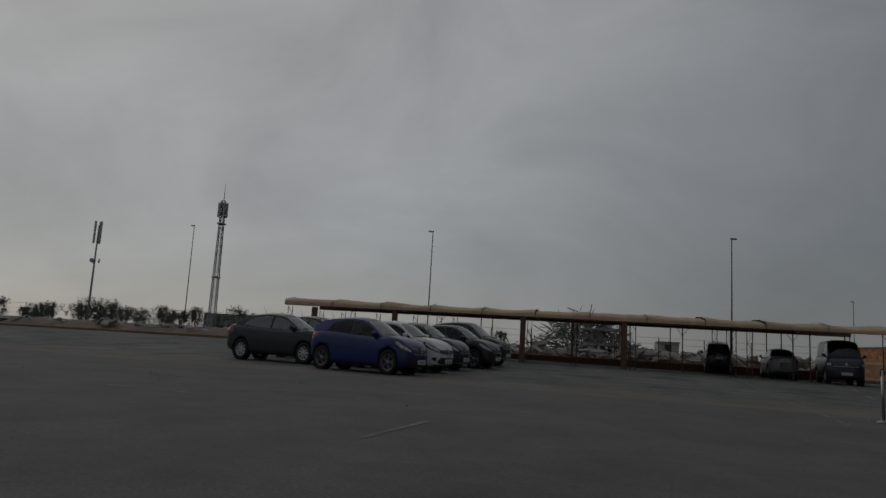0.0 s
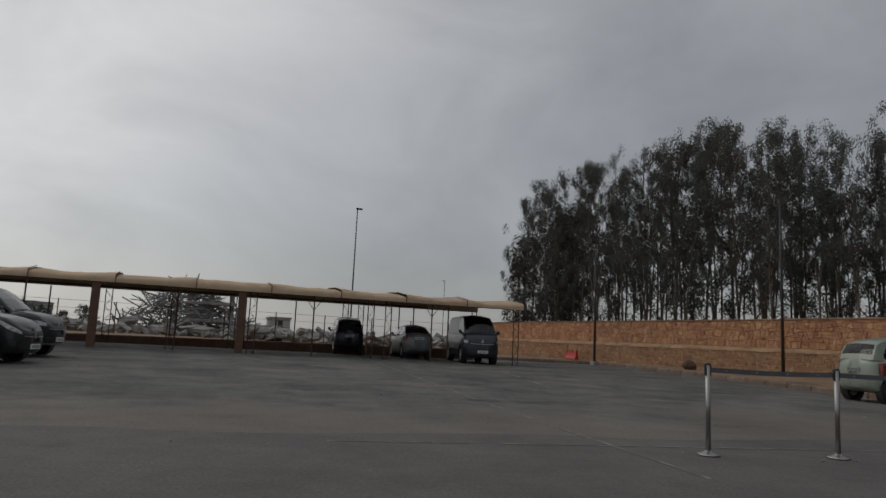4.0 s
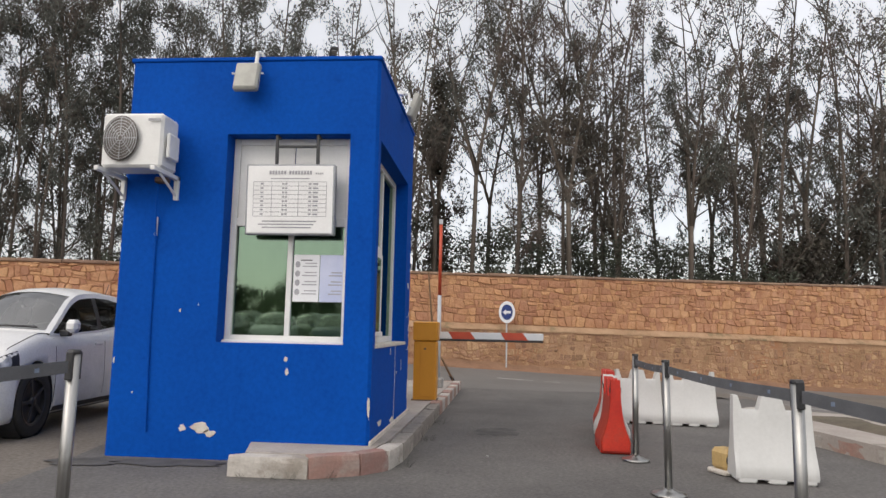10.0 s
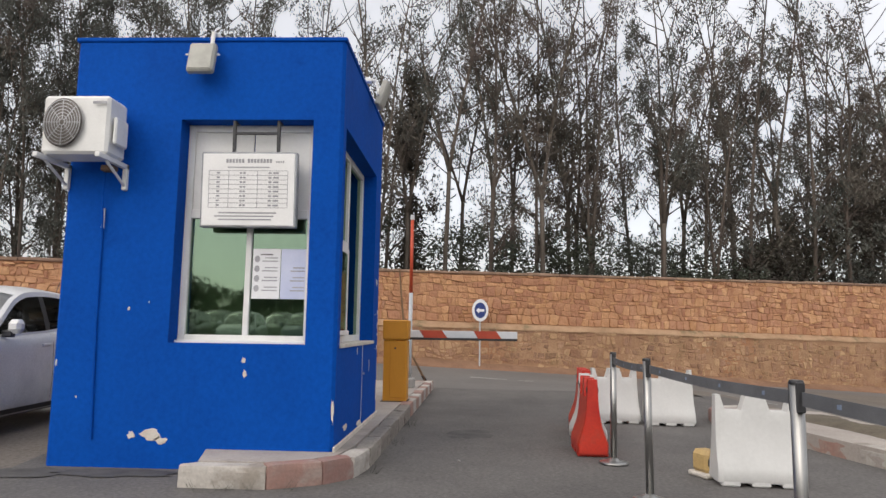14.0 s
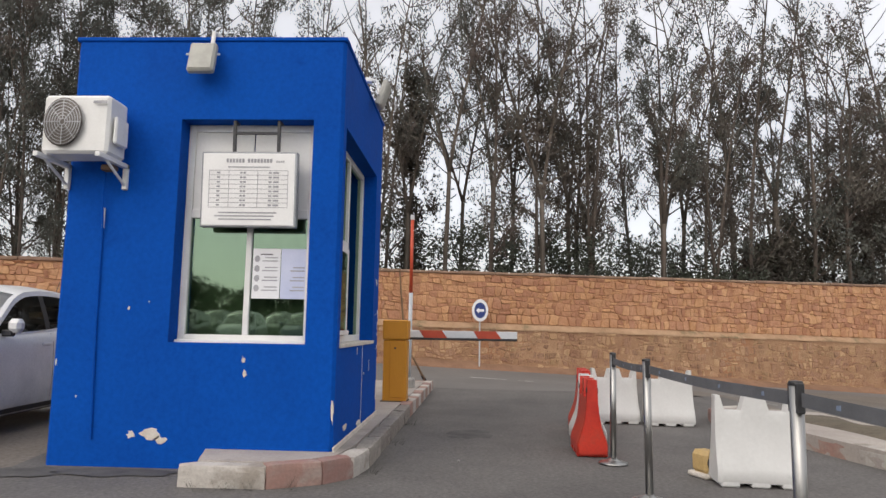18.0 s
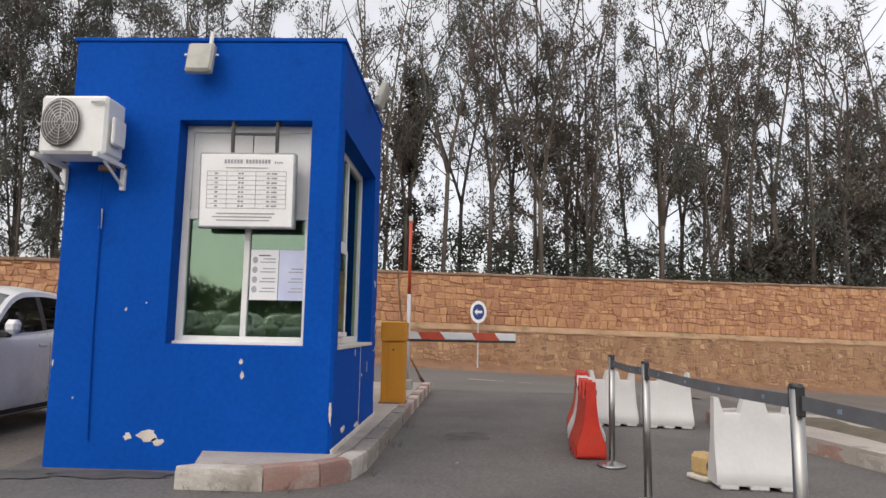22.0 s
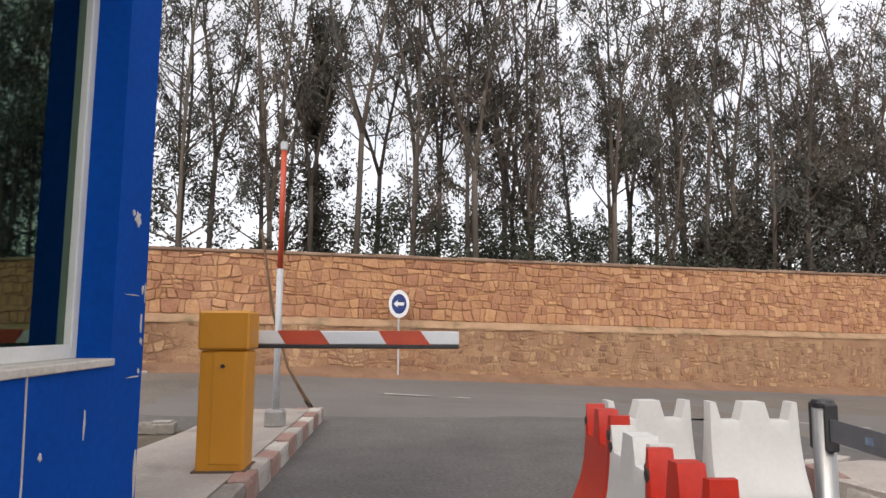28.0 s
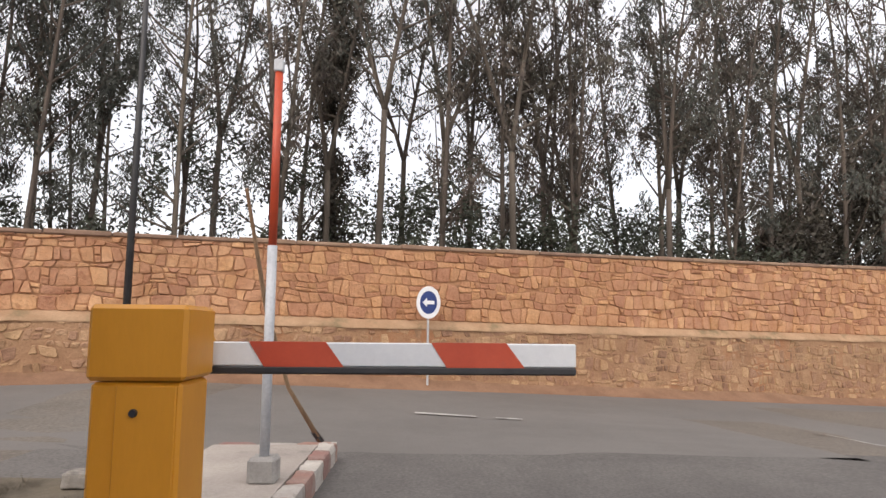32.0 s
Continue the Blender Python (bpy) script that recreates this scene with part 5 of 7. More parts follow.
def build_pole():
    p = thing("striped_pole", pose(15.56, 4.43, 0.148), "upright pole painted red above and grey below, in a concrete block", "pole")
    part("footing", Shape().box(-0.09, 0.09, -0.085, 0.085, -0.01, 0.15, 0.02), M_RUBBLE, p, "crumbling concrete footing")
    part("lower_tube", Shape().tube([(0, 0, 0.1), (0, 0, 1.43)], 0.03, 12), M_POLEGREY, p, smooth=True)
    part("upper_tube", Shape().tube([(0, 0, 1.43), (0.004, 0, 2.58)], 0.026, 12), M_RED, p, smooth=True)
    part("cap", Shape().box(-0.03, 0.03, -0.03, 0.03, 2.56, 2.64, 0.006), M_POLEGREY, p)
    s = thing("wooden_stick", pose(0, 0, 0), "thin crooked wooden stick leaning on the pole", "stick")
    part("stick", Shape().tube([(16.98, 4.28, 0.152), (16.7, 4.5, 0.6), (16.35, 4.62, 1.2), (15.62, 4.62, 1.95)], [0.022, 0.016, 0.018, 0.012], 7), M_WOOD, s, smooth=True)
    part("grip", Shape().tube([(16.99, 4.275, 0.15), (16.93, 4.33, 0.24)], 0.028, 7), M_BLACK, s)


def build_sign():
    OVAL = Matrix.Diagonal((1, 0.75, 1, 1))
    s = thing("direction_sign", pose(23.97, 3.25, 0, 0, 0, 8), "round blue road sign with a white arrow on a thin post", "road sign")
    b = wall_base(3.4)
    part("post", Shape().tube([(0.03, 0, b - 0.1), (0.03, 0, 1.55)], 0.02, 8), M_POLEGREY, s)
    d = part("disc", Shape().lathe([(0.0, 0.0), (0.3, 0.0), (0.305, 0.006), (0.3, 0.014), (0.0, 0.014)], 32, pose(0.0, 0, 1.56) @ OVAL @ pose(0, 0, 0, 0, -90, 0)), M_SIGNWHITE, s, "white rim")
    part("blue_field", Shape().lathe([(0.0, 0.0), (0.215, 0.0), (0.215, 0.003), (0.0, 0.003)], 32, pose(-0.0145, 0, 1.56) @ OVAL @ pose(0, 0, 0, 0, -90, 0)), M_SIGNBLUE, d)
    arrow = [(0.15, 0.0), (0.04, 0.085), (0.04, 0.035), (-0.14, 0.035), (-0.14, -0.035), (0.04, -0.035), (0.04, -0.085)]
    part("arrow", Shape().add([(-0.0215, y * 0.78, 1.56 + z) for y, z in arrow], [tuple(range(7))]), M_SIGNWHITE, d)
    part("back_clip", Shape().box(0.0, 0.06, -0.03, 0.03, 1.5, 1.53, 0.004), M_GALV, s)


build_barrier()
build_pole()
build_sign()


# ---- queue posts with belts ----
def build_posts():
    first = thing("queue_post", pose(0, 0, 0), "brushed steel queue post with black belt head on asphalt", "queue post", "belt queue posts")
    part("base", Shape().lathe([(0.108, 0.0), (0.113, 0.008), (0.108, 0.015), (0.075, 0.025), (0.036, 0.04), (0.027, 0.05)], 28), M_STEEL, first, smooth=True)
    part("tube", Shape().lathe([(0.0245, 0.04), (0.0245, 0.908)], 18), M_STEEL, first, smooth=True)
    head = part("head", Shape().lathe([(0.0255, 0.905), (0.026, 0.915), (0.023, 0.922), (0.0, 0.924)], 18), M_BLACK, first)
    part("cassette", Shape().box(-0.034, -0.02, -0.016, 0.016, 0.8, 0.915, 0.004).box(0.02, 0.034, -0.016, 0.016, 0.8, 0.915, 0.004), M_BLACK, head)
    rows = [[(3.19, 5.53), (4.63, 5.42), (6.17, 5.30), (7.61, 5.25)], [(10.75, 2.375), (9.57, 2.40), (7.77, 2.33), (5.9, 2.2)]]
    r = random.Random(3)
    k = 0
    for row in rows:
        for x, y in row:
            m = pose(x, y, 0.006, r.uniform(-0.6, 0.6), r.uniform(-0.6, 0.6), r.uniform(-4, 4)) @ Matrix.Diagonal((1, 1, 0.94 if y < 3 else 1, 1))
            if k == 0:
                first.matrix_basis = m
            else:
                copy_thing(first, m)
            k += 1
    spans = [(a, b) for row in rows for a, b in zip(row, row[1:])] + [((7.61, 5.25), (10.165, 5.9))]
    for (a, b) in spans[:6]:
        t = thing("queue_belt", pose(0, 0, 0), "grey webbing belt stretched between queue posts", "belt", "belts between the posts")
        hz = 0.808 if a[1] < 3 else 0.86
        A, B = Vector((*a, hz)), Vector((*b, hz))
        d = (B - A).normalized()
        A, B = A + d * 0.033, B - d * 0.033
        n = 10
        rows_ = []
        nn = Vector((-d.y, d.x, 0)) * 0.0012
        for zz, off in ((-0.025, nn), (0.025, nn), (0.025, -nn), (-0.025, -nn), (-0.025, nn)):
            rows_.append([tuple(A.lerp(B, i / n) + Vector((0, 0, zz - 0.012 * math.sin(math.pi * i / n))) + off) for i in range(n + 1)])
        part("webbing", Shape().grid(rows_), M_BELT, t)
        for i in range(4):
            s = Shape()
            c = A.lerp(B, 0.12 + 0.25 * i)
            z = c.z - 0.012 * math.sin(math.pi * (0.12 + 0.25 * i))
            for sgn in (1, -1):
                off = nn * 1.6 * sgn
                s.add([tuple(c + off + d * e + Vector((0, 0, z - c.z + f))) for e, f in ((-0.013, -0.008), (0.013, -0.008), (0.013, 0.01), (-0.013, 0.007))], [(0, 1, 2, 3)])
            part("print", s, M_BELT_MARK, t)


build_posts()


# ---- plastic road barriers ----
def barrier_mesh(w, h, d, mat, cut=0.105, tooth=0.12):
    """A water-filled road block in one moulded piece: flared foot, hollowed sides and a top of three teeth."""
    prof = [(0.47, 0.045), (0.5, 0.075), (0.5, 0.16), (0.475, 0.2), (0.4, 0.28), (0.3, 0.4), (0.235, 0.55), (0.2, 0.7), (0.185, 0.84), (0.17, 1.0)]

    def top(y):
        e = abs(y) / w
        return h - cut * float(np.interp(e, [tooth, tooth + 0.06, 0.385, 0.44], [0, 1, 1, 0]))

    ys = sorted({sg * e * w for sg in (-1, 1) for e in (0.0, 0.06, tooth - 0.005, tooth, tooth + 0.03, tooth + 0.06, tooth + 0.065, 0.23, 0.28, 0.33, 0.38, 0.385, 0.41, 0.44, 0.445, 0.485, 0.5)})
    rows = []
    for y in ys:
        k = 1.0 - 0.1 * max(0.0, abs(y) / (w / 2) - 0.9) * 10
        ring = [(d * p * k, y * (1.0 + 0.06 * (1 - f)), (top(y) if f == 1.0 else h * f if f < 0.83 else min(h * f, top(y) - 0.01))) for p, f in prof]
        rows.append(ring + [(-x, yy, z) for x, yy, z in reversed(ring)])
    s = Shape().grid([q + [q[0]] for q in rows])
    s.add(rows[0], [tuple(range(len(rows[0])))]).add(rows[-1], [tuple(range(len(rows[0])))])
    me = s.mesh("body", mat, True)
    bm = bmesh.new()
    bm.from_mesh(me)
    bmesh.ops.remove_doubles(bm, verts=bm.verts[:], dist=0.0002)
    bmesh.ops.recalc_face_normals(bm, faces=bm.faces[:])
    bm.to_mesh(me)
    bm.free()
    for p in me.polygons:
        p.use_smooth = True
    me.set_sharp_from_angle(angle=radians(32))
    return me


def build_barriers():
    white, red = barrier_mesh(0.51, 0.61, 0.3, M_PLASTIC_W), barrier_mesh(0.53, 0.63, 0.29, M_PLASTIC_R, 0.15, 0.07)
    foot = Shape().box(-0.145, 0.145, -0.06, 0.06, 0.0, 0.055, 0.01)
    for m, me, mat, lab in (
        (pose(13.22, 1.86, 0.006, 0, 0, 4), white, M_PLASTIC_W, "white plastic road barrier with notched top"),
        (pose(13.12, 1.27, 0.006, 0, 0, -3), white, M_PLASTIC_W, "white plastic road barrier with notched top"),
        (pose(11.92, 2.38, 0.006, 0, 0, 88), white, M_PLASTIC_W, "white plastic road barrier between two red ones"),
        (pose(10.14, 1.53, 0.006, 0, 0, -4) @ Matrix.Diagonal((0.85, 1.04, 0.99, 1)), white, M_PLASTIC_W, "white plastic road barrier beside a queue post"),
        (pose(11.26, 2.48, 0.006, 0, 0, 88) @ Matrix.Diagonal((0.88, 0.95, 1, 1)), red, M_PLASTIC_R, "red plastic road barrier beside a queue post"),
        (pose(12.6, 2.3, 0.006, 0, 0, 86), red, M_PLASTIC_R, "red plastic road barrier behind the white ones"),
    ):
        b = thing("road_barrier", m, lab, "road barrier", "plastic road barriers")
        part("body", me, None, b)
        w_, h_, d_ = (0.51, 0.61, 0.3) if mat is M_PLASTIC_W else (0.53, 0.63, 0.29)
        # black discs imitate the darkness of pin holes; no holes are cut
        for e in (-0.455, 0.455) if mat is M_PLASTIC_R or "red ones" in lab else ():
            for sg in (-1, 1):
                part("pin_hole_shade", Shape().lathe([(0.0, 0.0015), (0.022, 0.0015), (0.026, -0.004)], 14, pose(sg * d_ * 0.188, e * w_, h_ - 0.09, 0, 90 * sg, 0), False), M_BLACK, b)
        for y in (-0.19, 0.0, 0.19):
            part("foot", foot, mat, b, m=pose(0, y, 0))
    y = thing("yellow_container", pose(10.36, 1.79, 0.006, 0, 0, 20) @ Matrix.Diagonal((0.85, 0.85, 1, 1)), "small dirty yellow plastic block lying by the barrier", "container")
    part("body", Shape().box(-0.1, 0.1, -0.08, 0.08, 0.03, 0.19, 0.03), M_YELLOW, y)
    # proud black disc stands in for a shaded hole; the block is solid
    part("opening_shade", Shape().lathe([(0.0, 0.004), (0.035, 0.004), (0.045, 0.0)], 14, pose(-0.1, 0.02, 0.11, 0, -90, 0)), M_BLACK, y)
    part("foot", Shape().box(-0.12, 0.12, -0.1, 0.1, 0.0, 0.035, 0.01), M_PLASTER, y)


build_barriers()


# ---- vehicles ----
def spline(xs, ks, vs):
    """Smooth interpolation through keys (monotone cubic)."""
    ks, vs = np.array(ks, float), np.array(vs, float)
    h, d = np.diff(ks), np.diff(vs) / np.diff(ks)
    m = np.r_[d[0], np.where(d[:-1] * d[1:] > 0, 2 * d[:-1] * d[1:] / (d[:-1] + d[1:] + 1e-12), 0), d[-1]]
    i = np.clip(np.searchsorted(ks, xs) - 1, 0, len(ks) - 2)
    t = (xs - ks[i]) / h[i]
    return (1 + 2 * t) * (1 - t) ** 2 * vs[i] + t * (1 - t) ** 2 * h[i] * m[i] + t * t * (3 - 2 * t) * vs[i + 1] + t * t * (t - 1) * h[i] * m[i + 1]


CARS = {
    # wb, wr: wheel base and radius; nose, tail: x of the ends with their rounding depths; side: half width along x; low, top: underside and belt or bonnet line;
    # rail: upper edge of the side glass; head: front edge of the roof, back edge; glass: front and rear limit of the side panes, door pillar; dlo: upper limit of the panes towards the rear; taper: width of the roof against the belt; bow: bulge of the screens
    "hatchback": dict(wb=2.59, wr=0.32, nose=(2.11, 0.54), tail=(-1.94, 0.34), side=[(-1.94, 0.80), (-1.3, 0.865), (-0.5, 0.85), (0.5, 0.85), (1.25, 0.868), (2.1, 0.82)], low=[(-1.94, 0.34), (-1.6, 0.23), (-1.0, 0.19), (1.0, 0.18), (1.7, 0.19), (2.11, 0.22)], top=[(-1.94, 1.0), (-1.3, 1.04), (0.0, 0.97), (0.95, 0.94), (1.15, 0.97), (1.6, 0.91), (1.9, 0.82), (2.11, 0.705)], rail=[(-1.8, 1.0), (-1.7, 1.16), (-1.5, 1.29), (-1.0, 1.365), (-0.3, 1.395), (0.1, 1.375), (0.35, 1.315), (0.7, 1.13), (1.0, 0.955)], head=(0.25, -1.55), glass=(0.93, -1.14, -0.18), dlo=[(-1.14, 1.1), (-1.06, 1.22), (-0.9, 1.3), (-0.6, 1.35), (0.0, 1.5)], taper=0.73, bow=(0.17, -0.045), roof=0.06, lamp=[(0.5, 0.575, 0.655), (0.9, 0.595, 0.73), (1.35, 0.66, 0.82), (1.75, 0.77, 0.885)], grille=(0.52, 0.545, 0.665), intake=[(0.0, 0.26, 0.45), (0.55, 0.26, 0.45), (0.8, 0.3, 0.36)], fog=[(0.92, 0.33, 0.46), (1.25, 0.38, 0.44)], tail_lamp=[(0.85, 0.8, 0.99), (1.5, 0.82, 1.0), (1.75, 0.9, 0.97)], plate=(0.29, 0.6)),
    "sedan": dict(wb=2.65, wr=0.31, nose=(2.19, 0.6), tail=(-2.14, 0.38), side=[(-2.14, 0.80), (-1.4, 0.86), (-0.5, 0.862), (0.5, 0.862), (1.3, 0.866), (2.19, 0.80)], low=[(-2.14, 0.36), (-1.7, 0.24), (-1.0, 0.2), (1.0, 0.19), (1.8, 0.2), (2.19, 0.24)], top=[(-2.14, 0.98), (-1.8, 1.05), (-1.2, 1.02), (0.0, 0.97), (1.0, 0.95), (1.2, 0.985), (1.7, 0.925), (2.0, 0.85), (2.19, 0.75)], rail=[(-1.68, 1.05), (-1.45, 1.14), (-1.15, 1.285), (-0.85, 1.365), (-0.3, 1.4), (0.15, 1.38), (0.4, 1.32), (0.75, 1.14), (1.06, 0.97)], head=(0.3, -0.95), glass=(1.0, -1.3, -0.12), dlo=[(-1.3, 1.08), (-1.15, 1.22), (-0.9, 1.31), (-0.5, 1.36), (0.2, 1.5)], taper=0.73, bow=(0.17, -0.12), roof=0.06, lamp=[(0.62, 0.64, 0.74), (1.0, 0.64, 0.78), (1.4, 0.67, 0.82), (1.65, 0.73, 0.83)], grille=(0.55, 0.6, 0.71), intake=[(0.0, 0.29, 0.44), (0.7, 0.29, 0.44), (0.8, 0.31, 0.40)], fog=[(1.0, 0.33, 0.42), (1.2, 0.34, 0.41)], tail_lamp=[(0.9, 0.74, 0.95), (1.5, 0.76, 1.0), (1.7, 0.82, 0.98)], plate=(0.3, 0.82)),
    "minicar": dict(wb=2.46, wr=0.3, nose=(1.98, 0.66), tail=(-1.83, 0.42), side=[(-1.83, 0.77), (-1.2, 0.835), (0.0, 0.83), (1.2, 0.835), (1.98, 0.78)], low=[(-1.83, 0.34), (-1.5, 0.24), (-0.9, 0.2), (0.9, 0.19), (1.6, 0.2), (1.98, 0.24)], top=[(-1.83, 0.98), (-1.3, 1.02), (0.0, 0.99), (0.95, 0.97), (1.2, 0.985), (1.55, 0.92), (1.8, 0.82), (1.98, 0.68)], rail=[(-1.7, 0.985), (-1.655, 1.1), (-1.54, 1.3), (-1.3, 1.415), (-0.9, 1.465), (-0.4, 1.49), (0.0, 1.465), (0.35, 1.375), (0.75, 1.18), (1.1, 0.985)], head=(0.15, -1.43), glass=(1.02, -1.36, -0.17), dlo=[(-1.36, 1.12), (-1.24, 1.27), (-1.0, 1.385), (-0.6, 1.44), (0.2, 1.6)], taper=0.73, bow=(0.2, -0.05), roof=0.06, lamp=[(0.7, 0.62, 0.72), (1.1, 0.62, 0.8), (1.5, 0.68, 0.84), (1.65, 0.74, 0.82)], grille=(0.4, 0.58, 0.64), intake=[(0.0, 0.28, 0.4), (0.6, 0.28, 0.4), (0.75, 0.3, 0.38)], fog=[(1.0, 0.32, 0.4), (1.15, 0.33, 0.39)], tail_lamp=[(1.22, 0.62, 0.975), (1.6, 0.64, 0.99)], plate=(0.29, 0.7)),
    "van": dict(wb=3.0, wr=0.34, nose=(2.46, 0.6), tail=(-2.42, 0.2), side=[(-2.42, 0.92), (-1.5, 0.95), (1.5, 0.95), (2.46, 0.88)], low=[(-2.42, 0.36), (-2.0, 0.24), (1.8, 0.22), (2.46, 0.26)], top=[(-2.42, 1.17), (1.4, 1.17), (1.95, 1.165), (2.2, 1.07), (2.46, 0.92)], rail=[(-2.38, 1.2), (-2.34, 1.7), (-2.2, 1.84), (-1.0, 1.885), (0.6, 1.88), (1.0, 1.84), (1.25, 1.7), (1.6, 1.42), (1.9, 1.18)], head=(0.98, -2.27), glass=(1.8, 0.35, 0.3), dlo=[(0.3, 1.75), (2.0, 1.95)], taper=0.84, bow=(0.14, -0.03), roof=0.07, lamp=[(0.8, 0.78, 0.94), (1.2, 0.78, 0.96), (1.45, 0.8, 0.96)], grille=(0.62, 0.78, 0.92), intake=[(0.0, 0.36, 0.52), (0.85, 0.36, 0.52)], fog=[(1.0, 0.38, 0.48), (1.15, 0.38, 0.48)], tail_lamp=[(1.3, 0.8, 1.2), (1.5, 0.8, 1.2)], plate=(0.42, 0.8)),
    "estate": dict(wb=2.68, wr=0.335, nose=(2.17, 0.6), tail=(-2.02, 0.34), side=[(-2.02, 0.82), (-1.3, 0.89), (0.0, 0.885), (1.3, 0.895), (2.17, 0.84)], low=[(-2.02, 0.4), (-1.6, 0.27), (1.0, 0.24), (1.8, 0.25), (2.17, 0.3)], top=[(-2.02, 1.04), (-1.3, 1.08), (0.0, 1.04), (1.0, 1.02), (1.2, 1.05), (1.7, 1.0), (2.0, 0.9), (2.17, 0.76)], rail=[(-1.88, 1.05), (-1.79, 1.25), (-1.6, 1.44), (-1.0, 1.555), (-0.3, 1.59), (0.15, 1.57), (0.4, 1.5), (0.75, 1.27), (1.08, 1.035)], head=(0.3, -1.68), glass=(1.0, -1.55, -0.18), dlo=[(-1.55, 1.14), (-1.4, 1.34), (-1.1, 1.45), (-0.6, 1.53), (0.2, 1.7)], taper=0.76, bow=(0.16, -0.045), roof=0.06, lamp=[(0.65, 0.72, 0.82), (1.1, 0.72, 0.88), (1.5, 0.76, 0.9)], grille=(0.6, 0.66, 0.8), intake=[(0.0, 0.34, 0.48), (0.75, 0.34, 0.48), (0.85, 0.36, 0.45)], fog=[(1.0, 0.38, 0.48), (1.2, 0.39, 0.47)], tail_lamp=[(1.1, 0.75, 1.03), (1.6, 0.77, 1.04)], plate=(0.36, 0.75)),
}
# a lower, blunter nose with a wide mouth
CARS["supermini"] = dict(CARS["hatchback"], nose=(2.11, 0.44), low=[(-1.94, 0.34), (-1.6, 0.21), (-1.0, 0.17), (1.0, 0.16), (1.6, 0.14), (2.11, 0.13)], top=[(-1.94, 1.0), (-1.3, 1.06), (0.0, 0.97), (0.95, 0.94), (1.15, 0.955), (1.5, 0.88), (1.8, 0.785), (2.0, 0.7), (2.11, 0.63)], lamp=[(0.4, 0.49, 0.585), (0.8, 0.47, 0.66), (1.25, 0.53, 0.745), (1.65, 0.65, 0.8)], grille=(0.46, 0.455, 0.61), intake=[(0.0, 0.19, 0.375), (0.6, 0.19, 0.36), (0.82, 0.2, 0.26)], fog=[(0.88, 0.25, 0.4), (1.2, 0.29, 0.36)], plate=(0.24, 0.6), dlo=[(-1.14, 1.17), (-1.09, 1.25), (-0.95, 1.305), (-0.6, 1.35), (0.0, 1.5)])
FLANK = ([0.0, 0.03, 0.1, 0.22, 0.36, 0.5, 0.64, 0.76, 0.85, 0.92, 0.965, 1.0], [0.80, 0.915, 0.965, 0.99, 1.0, 0.999, 0.99, 0.983, 0.972, 0.945, 0.905, 0.85])
TIP = ([0.0, 0.1, 0.25, 0.45, 0.62, 0.78, 0.9, 1.0], [-0.09, -0.03, 0.0, 0.0, -0.01, -0.03, -0.065, -0.13])
ROUND = 3.0
car_parts = {}


